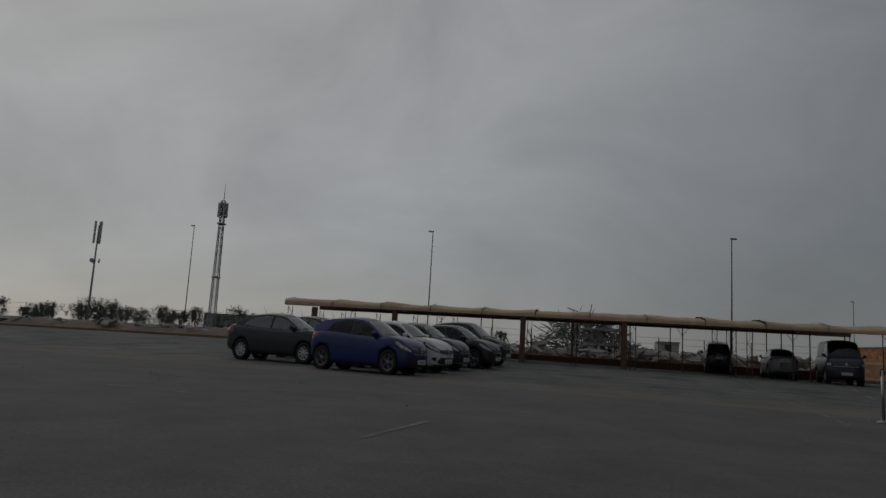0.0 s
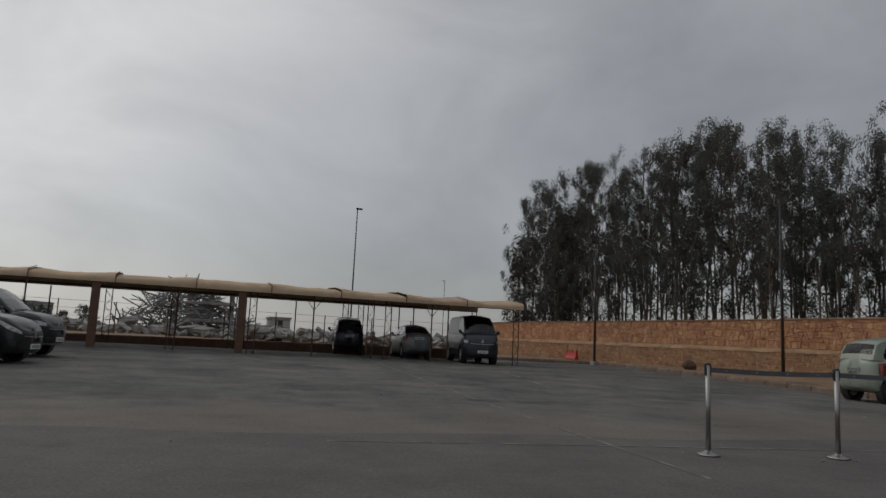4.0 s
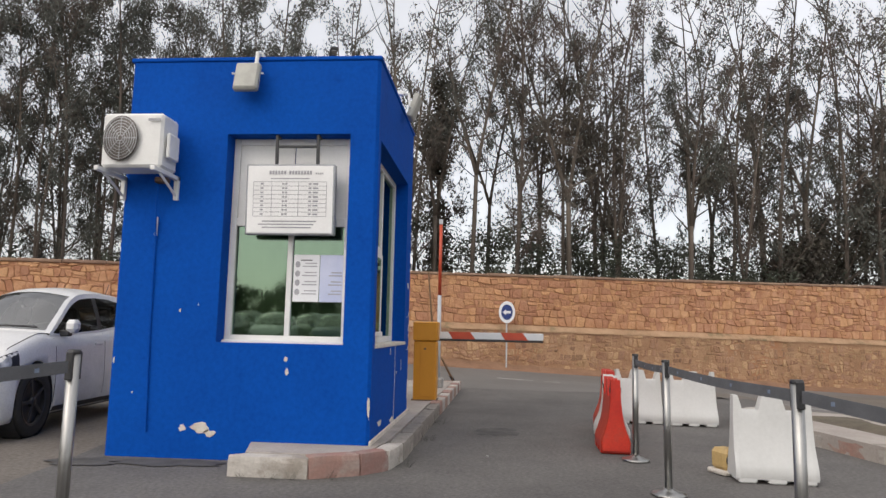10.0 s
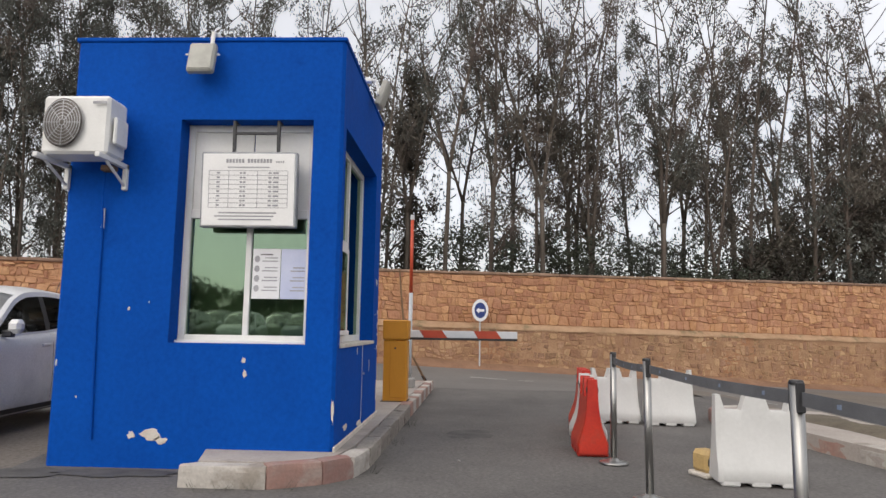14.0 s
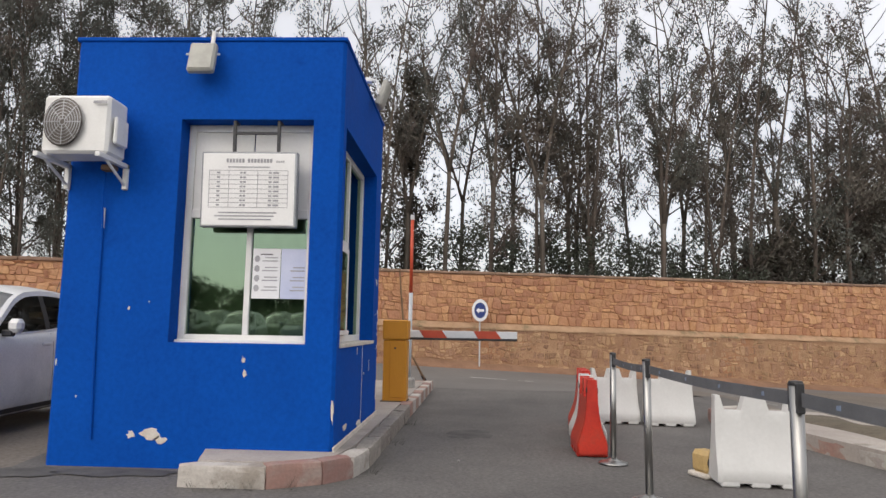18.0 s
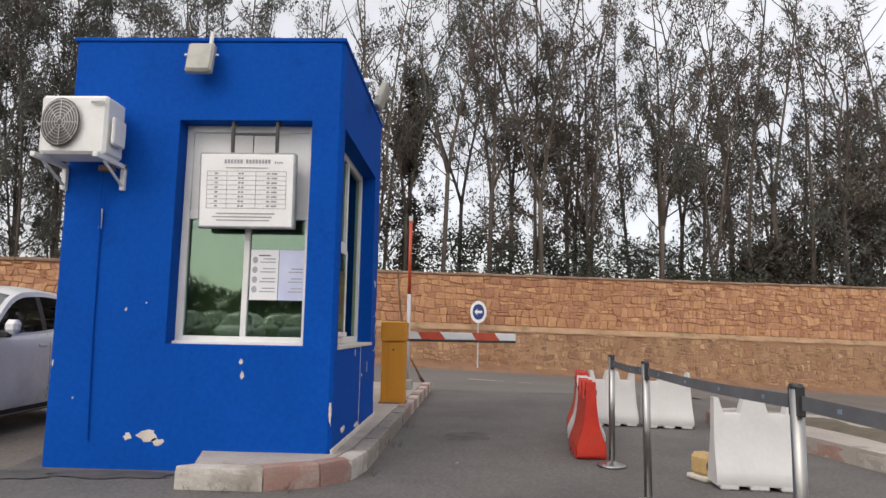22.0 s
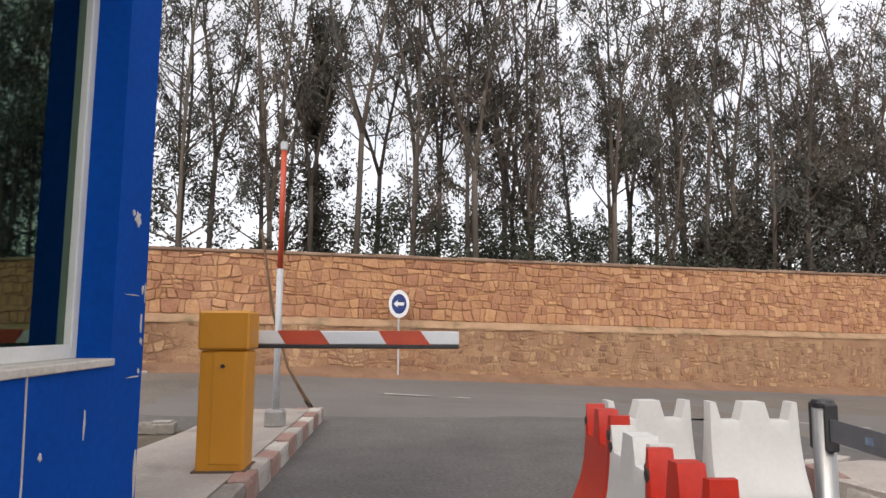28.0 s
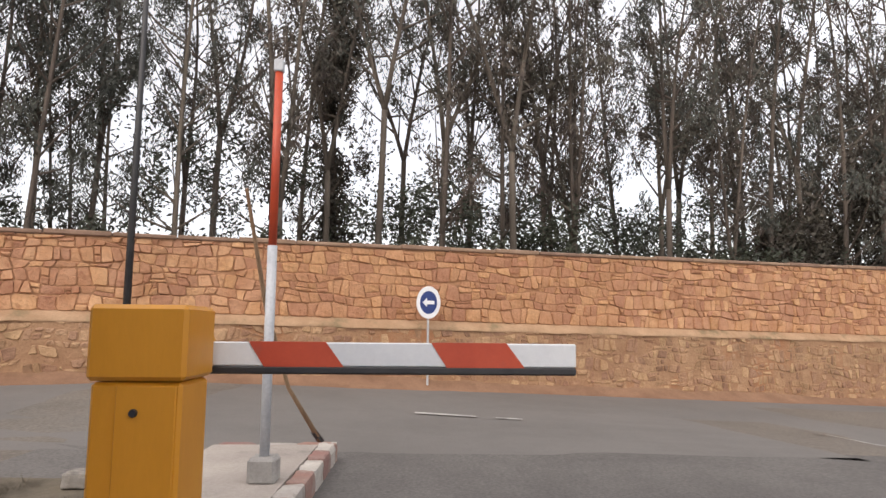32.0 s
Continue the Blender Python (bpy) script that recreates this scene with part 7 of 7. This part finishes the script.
P_VAN = paint("dark_blue_van_paint", (0.003, 0.005, 0.018), 0.0)
P_SUV = paint("slate_blue_paint", (0.06, 0.085, 0.14), 0.3)
build_car("hatchback", -8.75, 9.48, -7.5, P_BLUE, "metallic dark blue hatchback parked on the asphalt", "twin", slim=(0.87, 0.77, 1.06))
build_car("hatchback", -8.75, 11.7, -7.5, P_WHITE, "white hatchback parked beside the blue hatchback", "twin", slim=(0.87, 0.77, 1.06))
build_car("hatchback", -8.9, 13.9, -7.5, P_GREY, "graphite grey hatchback parked in the row", "dark", slim=(0.87, 0.77, 1.06))
build_car("hatchback", -8.45, 16.3, -7.5, P_BLACK, "black hatchback parked in the row", "twin", slim=(0.87, 0.77, 1.06))
build_car("estate", -8.7, 18.6, -7.5, P_BLACK, "black crossover parked at the end of the row", "dark", slim=(0.86, 0.76, 1.03))
build_car("sedan", -12.95, 11.52, 0.0, P_SLATE, "dark slate saloon with bright wheel covers", "steel", slim=(0.92, 0.75, 1.1))
build_car("sedan", -13.4, 14.5, -3.0, P_GREY, "dark grey saloon behind the slate one", "steel", slim=(0.9, 0.75, 1.1))
build_car("supermini", 11.85, 8.32, 183.5, P_WHITE, "white hatchback parked beside the booth", "dark", slim=(0.79, 0.67, 0.965))
build_car("minicar", 13.74, 13.38, 3.4, P_GREEN, "pale green compact car parked by the verge", "steel", slim=(0.81, 0.73, 1.01))
build_car("van", 6.34, 27.12, -91.3, P_VAN, "dark blue van parked under the canopy", "steel", True, slim=(0.81, 0.79))
build_car("sedan", 4.06, 29.08, 93.6, P_SILVER, "dusty silver saloon parked under the canopy", "alloy", slim=(0.79, 0.75))
build_car("estate", 1.28, 30.3, 92.1, P_VAN, "dark estate car parked under the canopy", "alloy", True, slim=(0.8, 0.74))
build_car("estate", 13.45, -3.2, 0.0, P_SUV, "slate blue car standing beyond the exit island", "alloy", slim=(0.8, 0.8))


# ---- shade canopy over the parking bays ----
def build_canopy():
    A, B = Vector((-19.8, 21.9)), Vector((8.3, 26.2))
    d = (B - A).normalized()
    yaw = math.degrees(math.atan2(d.y, d.x))
    L_ = (B - A).length
    base = pose(A.x, A.y, 0, 0, 0, yaw)
    can = thing("parking_canopy", base, "long sand coloured canvas canopy on steel posts", "canopy")
    zl = lambda u: 2.5 - 0.003 * u
    n = 11
    D = 4.7
    r = random.Random(8)
    for i in range(n):
        u0, u1 = L_ * i / n, L_ * (i + 1) / n
        rows = []
        for k in range(9):
            u = u0 + (u1 - u0) * k / 8
            sag = -0.05 * math.sin(math.pi * k / 8) + r.uniform(-0.012, 0.012)
            edge = 0.24 + 0.035 * math.sin(math.pi * k / 8 + i) + r.uniform(-0.015, 0.015)
            z = zl(u)
            rows.append([(u, -0.03, z - 0.02), (u, -0.04, z + edge * 0.5 + sag * 0.4), (u, 0.05, z + edge + sag), (u, 1.2, z + edge + 0.16 + sag), (u, D / 2, z + edge + 0.22 + sag), (u, D - 1.2, z + edge + 0.15 + sag), (u, D, z + edge - 0.03), (u, D + 0.05, z - 0.02)])
        part("canvas_panel", Shape().grid(rows), M_CANVAS, can, smooth=True)
        part("seam_rope", Shape().tube([(u0, -0.06, zl(u0) - 0.02), (u0, -0.06, zl(u0) + 0.22), (u0, 0.05, zl(u0) + 0.28), (u0, 1.2, zl(u0) + 0.44)], 0.014, 5), M_RUST, can)
    for y in (0.02, D / 2, D - 0.02):
        part("purlin", Shape().tube([(L_ * j / 11, y, zl(L_ * j / 11) + (0.36 if 1 < y < 4 else 0.06 if y > 4 else -0.01)) for j in range(12 if y < 1 else 11)], 0.03, 6), M_RUST, can)
    # lattice posts: pairs of thin angles with zigzag bracing, some boxed in brown sheet
    for u, style in ((0.25, "lattice"), (1.6, "boxed"), (3.7, "lattice"), (5.9, "boxed"), (8.2, "lattice"), (10.3, "thin"), (12.35, "boxed"), (14.8, "lattice"), (17.1, "boxed"), (17.5, "lattice"), (19.7, "thin"), (21.9, "lattice"), (22.6, "lattice"), (24.4, "thin"), (25.1, "thin"), (28.15, "lattice")):
        for y in (0.1, D - 0.2):
            p = base @ Vector((u, y, 0))
            z0 = ground_z(p.x, p.y) - 0.02
            if style == "boxed" and y == 0.1:
                part("boxed_post", Shape().box(u - 0.13, u + 0.13, y - 0.1, y + 0.1, z0, 2.42, 0.01), M_BROWN, can, "brown sheet-clad post")
                continue
            s = Shape()
            if style == "thin":
                part("post", s.tube([(u, y, z0), (u, y, 2.42)], 0.028, 7), M_RUST, can)
                continue
            for e in (-0.12, 0.12):
                s.tube([(u + e, y, z0), (u + e, y, 2.42)], 0.02, 6)
            k = 7
            for j in range(k):
                za, zb = z0 + (2.36 - z0) * j / k, z0 + (2.36 - z0) * (j + 1) / k
                sg = 1 if j % 2 else -1
                s.tube([(u - 0.12 * sg, y, za), (u + 0.12 * sg, y, zb)], 0.011, 5)
            part("lattice_post", s, M_RUST, can)
        for sg in ((-1, 1) if u in (19.7, 24.4) else (1,) if u in (8.2, 14.8) else ()):
            part("knee_brace", Shape().tube([(u, 0.1, 1.9), (u + 0.35 * sg, 0.1, 2.38)], 0.014, 5), M_RUST, can)
    b = part("back_bank", Shape().box(0, L_, D + 0.3, D + 0.55, 0.0, 0.62, 0.03), M_BROWN, None, m=base)
    tagged(b, "low dark brown retaining wall behind the bays", "wall", kind="structure")


build_canopy()


# ---- street lamps, masts, fence and the demolition site ----
def build_lamp(x, y, z, h, yaw):
    t = thing("street_lamp", pose(x, y, z, 0, 0, yaw), "slim dark street lamp on a tapered pole", "street lamp", "street lamps round the lot")
    part("pole", Shape().tube([(0, 0, -0.2), (0, 0, h * 0.5), (0, 0, h)], [0.066, 0.052, 0.038], 10), M_LAMPPOLE, t, smooth=True)
    part("foot", Shape().box(-0.16, 0.16, -0.16, 0.16, -0.15, 0.04, 0.02), M_CONC, t)
    part("lamp_head", Shape().box(-0.1, 0.42, -0.1, 0.1, h - 0.03, h + 0.07, 0.03), M_LAMPPOLE, t)
    part("lamp_glass", Shape().box(0.05, 0.38, -0.07, 0.07, h - 0.045, h - 0.03), M_LENS, t)


for x, y, h, yaw in ((-22.7, 49.6, 10.6, 200), (3.03, 50.3, 10.3, 20), (23.3, 111.0, 10.6, 150), (-56.1, 56.2, 12.6, 190), (22.2, 8.05, 8.2, 200), (17.1, 21.7, 7.0, 200), (13.75, 31.0, 6.0, 200), (-64.0, 22.0, 10.0, 200)):
    build_lamp(x, y, ground_z(x, y) + (0.15 if y > 13 else 0.0), h, yaw)


def build_tower(x, y, h, w0, w1):
    t = thing("telecom_tower", pose(x, y, 0, 0, 0, 20), "tall steel lattice telecom tower with antennas", "tower")
    s = Shape()
    nl = 16
    cor = lambda z: [(sx * (w0 + (w1 - w0) * z / h) / 2, sy * (w0 + (w1 - w0) * z / h) / 2, z) for sx, sy in ((-1, -1), (1, -1), (1, 1), (-1, 1))]
    for k in range(4):
        part("leg", Shape().tube([cor(0)[k], cor(h)[k]], 0.075, 6), M_SCRAP, t)
    for j in range(nl):
        a, b = cor(h * j / nl), cor(h * (j + 1) / nl)
        for k in range(4):
            s.tube([a[k], b[(k + 1) % 4]], 0.036, 4).tube([a[(k + 1) % 4], b[k]], 0.036, 4).tube([b[k], b[(k + 1) % 4]], 0.036, 4)
    tagged(part("bracing", s, M_SCRAP, t), kind="stuff")
    for z in (h * 0.82, h * 0.42):
        part("platform", Shape().box(-0.65, 0.65, -0.65, 0.65, z, z + 0.25, 0.05), M_SCRAP, t)
    for k in range(6):
        a = 1.047 * k
        part("panel_antenna", Shape().box(-0.16, 0.16, -0.12, 0.12, 0, 2.6, 0.04, pose(0.75 * math.cos(a), 0.75 * math.sin(a), h - 3.0, 0, 0, math.degrees(a))), M_GALV, t)
    part("spike", Shape().tube([(0, 0, h), (0, 0, h + 3.2)], [0.08, 0.03], 6), M_SCRAP, t)


build_tower(-78.95, 89.25, 24.0, 1.1, 0.6)


def build_mast(x, y, h):
    t = thing("phone_mast", pose(x, y, 0), "slender grey phone mast with panel antennas", "mast")
    part("pole", Shape().tube([(0, 0, -0.3), (0, 0, h)], [0.17, 0.09], 10), M_SCRAP, t, smooth=True)
    for k in range(3):
        a = 2.09 * k
        part("panel_antenna", Shape().box(-0.14, 0.14, -0.1, 0.1, 0, 3.2, 0.04, pose(0.45 * math.cos(a), 0.45 * math.sin(a), h - 2.6, 0, 0, math.degrees(a))), M_GALV, t)
    for k in range(3):
        a = 2.09 * k + 0.6
        part("dish", Shape().lathe([(0.0, 0.1), (0.3, 0.0), (0.32, 0.12)], 14, pose(0.5 * math.cos(a), 0.5 * math.sin(a), h - 5.0, 0, 90, math.degrees(a))), M_GALV, t)


build_mast(-78.3, 62.65, 14.6)


def build_far():
    r = random.Random(17)
    # wire fence along the back of the lot
    f = thing("wire_fence", pose(0, 0, 0), "rusty wire fence on thin posts along the dirt bank", "fence")
    pts = [(-85.0, 34.0), (-45.0, 38.0), (-24.0, 42.0), (4.0, 44.5), (12.0, 45.0)]
    top = []
    for a, b in zip(pts, pts[1:]):
        n = max(1, round(math.dist(a, b) / 3.2))
        for i in range(n):
            x, y = a[0] + (b[0] - a[0]) * i / n, a[1] + (b[1] - a[1]) * i / n
            z = ground_z(x, y) + 0.15
            part("post", Shape().tube([(x, y, z - 0.2), (x, y, z + 1.9)], 0.035, 5), M_RUST, f)
            top.append((x, y, z))
    for h in (0.5, 0.95, 1.4, 1.85):
        part("wire", Shape().tube([(x, y, z + h) for x, y, z in top], 0.012, 3, False), M_RUST, f)
    # low block wall and broken slabs on the left-hand bank
    w = Shape()
    x = -86.0
    while x < -26:
        w.box(x, x + 3.9, 35.6 + (x + 86) * 0.08, 35.85 + (x + 86) * 0.08, 0.1, 1.0 + r.uniform(-0.08, 0.08), 0.03)
        x += 4.0
    tagged(part("block_wall", w, M_RUBBLE), "low weathered block wall behind the lot", "wall", kind="structure")
    s = Shape()
    for _ in range(240):
        x = r.uniform(-80, -24)
        y = 31.0 + (x + 80) * 0.05 + r.uniform(-2.0, 3.5)
        a, b, c = r.uniform(0.2, 1.1), r.uniform(0.2, 0.8), r.uniform(0.05, 0.22)
        s.box(-a / 2, a / 2, -b / 2, b / 2, -c / 2, c / 2, 0.02, pose(x, y, ground_z(x, y) + 0.3 + r.uniform(0, 0.35), r.uniform(-40, 40), r.uniform(-40, 40), r.uniform(0, 180)))
    tagged(part("rubble_slabs", s, M_RUBBLE), "broken concrete slabs strewn over the bank", "rubble", kind="stuff")
    bank = Shape().grid([[(x, y0 + (x + 80) * 0.05, ground_z(x, y0) + z + 0.08 * math.sin(x * 0.7 + y0)) for y0, z in ((28.3, 0.0), (29.5, 0.45), (32.0, 0.6), (36.0, 0.7), (60.0, 0.5))] for x in [-110 + 2.0 * i for i in range(44)]])
    tagged(part("dirt_bank", bank, M_BANK, smooth=True), "brown dirt bank at the edge of the lot", "bank", kind="structure")
    # twisted steel and concrete of a demolished hall
    s = Shape()
    for _ in range(620):
        g = min(1.0, abs(r.gauss(0, 0.45)))
        x = -8.5 + r.gauss(0, 3.0)
        y = 55 + r.uniform(-3, 3)
        top_h = max(0.4, 3.9 * math.exp(-((x + 9.5) / 4.2) ** 2))
        z = 0.4 + r.uniform(0, top_h)
        L_ = r.uniform(0.6, 3.2)
        d = Vector((r.gauss(0, 1), r.gauss(0, 0.6), r.gauss(0, 0.55))).normalized() * L_ / 2
        p = Vector((x, y, z))
        s.tube([p - d, p + Vector((0, 0, r.uniform(-0.2, 0.25))), p + d], r.uniform(0.025, 0.07), 4)
    tagged(part("scrap_heap", s, M_SCRAP), "grey heap of twisted steel from a demolished hall", "scrap heap", kind="stuff")
    s = Shape()
    for _ in range(260):
        x, y = r.uniform(-18, 13), 50 + r.uniform(-4, 6)
        a, b, c = r.uniform(0.3, 1.5), r.uniform(0.2, 1.0), r.uniform(0.06, 0.4)
        s.box(-a / 2, a / 2, -b / 2, b / 2, -c / 2, c / 2, 0.03, pose(x, y, 0.45 + r.uniform(0, 0.7), r.uniform(-40, 40), r.uniform(-40, 40), r.uniform(0, 180)))
    tagged(part("rubble_heap", s, M_RUBBLE), "pale broken concrete rubble on bare earth", "rubble", kind="stuff")
    t = thing("ruined_frame", pose(-8.9, 53.0, 0.2, 0, 0, 12), "half-demolished grey concrete frame", "ruin")
    for x in (0.0, 1.6, 3.1):
        part("column", Shape().box(x - 0.17, x + 0.17, -0.2, 0.2, 0, 4.0 - 0.6 * x / 3, 0.03), M_RUBBLE, t)
    for z in (1.3, 2.6, 3.5):
        part("slab", Shape().box(-0.3, 3.3 - 0.5 * (z > 3), -1.0, 1.0, z, z + 0.22, 0.03), M_RUBBLE, t)
    for z in (0.6, 1.9):
        part("infill", Shape().box(0.2, 1.4, -0.1, 0.1, z - 0.5, z + 0.5, 0.02), M_FARWALL, t)
    # far low houses
    for x, y, w, d, h in ((-3.2, 92.0, 2.6, 4, 2.4), (-120.0, 150.0, 14, 10, 5.0), (-60.0, 160.0, 12, 9, 4.6), (-95.0, 170.0, 16, 10, 4.6)):
        t = thing("house", pose(x, y, 0.3, 0, 0, r.uniform(-15, 15)), "low pale flat-roofed house in the distance", "house")
        part("wall", Shape().box(-w / 2, w / 2, -d / 2, d / 2, -0.3, h, 0.05), M_FARWALL, t)
        part("roof", Shape().box(-w / 2 - 0.15, w / 2 + 0.15, -d / 2 - 0.15, d / 2 + 0.15, h, h + 0.25, 0.05), M_RUBBLE, t)
        for k in range(int(w // 2.2)):
            part("window", Shape().box(-w / 2 + 0.7 + 2.1 * k, -w / 2 + 1.6 + 2.1 * k, -d / 2 - 0.03, -d / 2 + 0.02, 1.0, 2.2), M_BLACK, t)
    # far trees, their crowns in the leaf colour paled for haze
    g = np.random.default_rng(12)
    for k in range(80):
        x = -200 + 2.6 * k + g.uniform(-2, 2)
        y = 122 + g.uniform(-14, 30)
        if -40 < x < 40:
            continue
        hh = g.uniform(3.0, 4.6) * (1.5 if x < -95 else 1.0)
        t = thing("far_tree", pose(x, y, 0), "distant green tree on the horizon with haze put into its leaf colour", "tree", "trees on the horizon")
        part("trunk", Shape().tube([(0, 0, -0.2), (0.1, 0, hh * 0.6)], [0.2, 0.1], 6), M_BARK, t)
        cs = [(g.normal() * hh * 0.2, g.normal() * hh * 0.2, hh * 0.35 + g.random() * hh * 0.6) for _ in range(26)]
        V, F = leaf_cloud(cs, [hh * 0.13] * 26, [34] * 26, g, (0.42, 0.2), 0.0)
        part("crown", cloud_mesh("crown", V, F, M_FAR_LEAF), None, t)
    # shrubs behind the lot, mirrored in the booth panes
    cs, ss, ns = [], [], []
    for _ in range(320):
        cs.append((-62 + g.normal() * 2, g.uniform(-70, 15), abs(g.normal()) * 1.9 + 0.9)), ss.append(1.5), ns.append(55)
    V, F = leaf_cloud(cs, ss, ns, g, (0.6, 0.3), 0.0)
    tagged(new("hedge", cloud_mesh("hedge", V, F, M_BUSH)), "dark uneven hedge along the far edge", "hedge", kind="stuff")
    # a far belt of trees and palms west of the lot, mirrored in the booth panes
    for k in range(30):
        y = 12 + 1.7 * k + g.uniform(-0.8, 0.8)
        hh = (g.uniform(7.0, 9.5) if y > 33 else g.uniform(4.0, 5.5)) * (1.15 if k % 5 == 0 else 1)
        t = thing("far_tree", pose(-112 + g.uniform(-5, 5), y, 0), "dark broadleaf tree at the far edge of the lot", "tree", "trees west of the lot")
        part("trunk", Shape().tube([(0, 0, -0.2), (0.1, 0, hh * 0.6)], [0.24, 0.1], 6), M_BARK, t)
        cs = [(g.normal() * hh * 0.2, g.normal() * hh * 0.16, hh * 0.25 + g.random() * hh * 0.65) for _ in range(30)]
        V, F = leaf_cloud(cs, [hh * 0.12] * 30, [36] * 30, g, (0.6, 0.3), 0.0)
        part("crown", cloud_mesh("crown", V, F, M_BUSH), None, t)
    for x, y, hh in ((-104, 35.5, 9.6), (-106, 41.0, 10.6), (-103, 26.0, 6.6)):
        t = thing("palm_tree", pose(x, y, 0), "tall palm with a spreading crown at the lot's edge", "palm tree")
        part("trunk", Shape().tube([(0, 0, -0.2), (0.15, 0.1, hh * 0.5), (0, 0, hh)], [0.3, 0.22, 0.2], 8), M_BARK, t)
        for q in range(16):
            a, up = 2 * math.pi * q / 16, 0.9 - 0.5 * (q % 3)
            rows = []
            for j in range(7):
                e = j / 6
                x0, y0, z0 = 2.4 * e * math.cos(a), 2.4 * e * math.sin(a), hh + up * 1.6 * e - 2.1 * e * e
                n_ = 0.34 * math.sin(math.pi * (0.12 + 0.85 * e))
                rows.append([(x0 - n_ * math.sin(a), y0 + n_ * math.cos(a), z0 - 0.12), (x0, y0, z0), (x0 + n_ * math.sin(a), y0 - n_ * math.cos(a), z0 - 0.12)])
            part("frond", Shape().grid(rows), M_BUSH, t)
    # dark stone and red block on the verge
    t = thing("boulder", pose(15.0, 24.6, ground_z(15, 24.6) + 0.16), "dark brown boulder on the earth verge", "boulder")
    bm = bmesh.new()
    bmesh.ops.create_icosphere(bm, subdivisions=2, radius=0.28)
    for v in bm.verts:
        v.co *= 1 + 0.22 * noise.noise(v.co * 4)
        v.co.z = v.co.z * 0.8 + 0.16
    me = bpy.data.meshes.new("stone_body")
    bm.to_mesh(me)
    bm.free()
    me.materials.append(M_RUST)
    part("stone_body", me, None, t)
    t = thing("road_barrier", pose(13.33, 32.86, ground_z(13.33, 32.86) + 0.17, 0, 0, 20), "small red plastic barrier near the wall", "road barrier")
    part("body", barrier_mesh(0.75, 0.5, 0.3, M_PLASTIC_R), None, t)
    # small litter and stones on the asphalt
    s = Shape()
    for _ in range(110):
        x, y = r.uniform(-14, 16), r.uniform(0.5, 26)
        if 9.5 < x < 17 and 3.8 < y < 6.8:
            continue
        q = r.uniform(0.008, 0.022)
        s.box(-q, q, -q * 0.7, q * 0.7, -q * 0.4, q * 0.5, q * 0.3, pose(x, y, ground_z(x, y) + 0.012, r.uniform(-20, 20), r.uniform(-20, 20), r.uniform(0, 180)))
    tagged(part("loose_gravel", s, M_RUBBLE), "scattered small stones on the asphalt", "gravel", kind="stuff")


build_far()


# ---- bicycle beside the booth ----
def build_bicycle():
    t = thing("bicycle", pose(11.35, 6.86, 0.006, 6, 0, 4) @ Matrix.Diagonal((0.8, 0.8, 1, 1)), "old dark bicycle leaning against the booth", "bicycle")
    for x in (-0.52, 0.52):
        w = part("wheel", Shape().tube([(x + 0.33 * math.cos(a), 0, 0.34 + 0.33 * math.sin(a)) for a in (6.2832 * k / 28 for k in range(29))], 0.018, 6), M_TYRE, t)
        part("rim", Shape().tube([(x + 0.305 * math.cos(a), 0, 0.34 + 0.305 * math.sin(a)) for a in (6.2832 * k / 28 for k in range(29))], 0.009, 5), M_GALV, w)
        s = Shape()
        for k in range(14):
            a = 6.2832 * k / 14
            s.tube([(x, 0, 0.34), (x + 0.3 * math.cos(a), 0, 0.34 + 0.3 * math.sin(a))], 0.0022, 3)
        part("spokes", s, M_GALV, w)
    part("bike_frame", Shape().tube([(-0.52, 0, 0.34), (-0.1, 0, 0.3), (-0.22, 0, 0.8)], 0.016, 7).tube([(-0.1, 0, 0.3), (0.36, 0, 0.78)], 0.018, 7).tube([(-0.2, 0, 0.74), (0.35, 0, 0.82), (0.52, 0, 0.34)], 0.016, 7).tube([(-0.52, 0, 0.34), (-0.2, 0, 0.74)], 0.012, 6), M_BLACK, t)
    part("saddle", Shape().box(-0.36, -0.1, -0.07, 0.07, 0.82, 0.88, 0.03), M_BLACK, t)
    part("handlebar", Shape().tube([(0.3, -0.28, 0.95), (0.36, 0, 0.93), (0.3, 0.28, 0.95)], 0.013, 6), M_GALV, t)


build_bicycle()
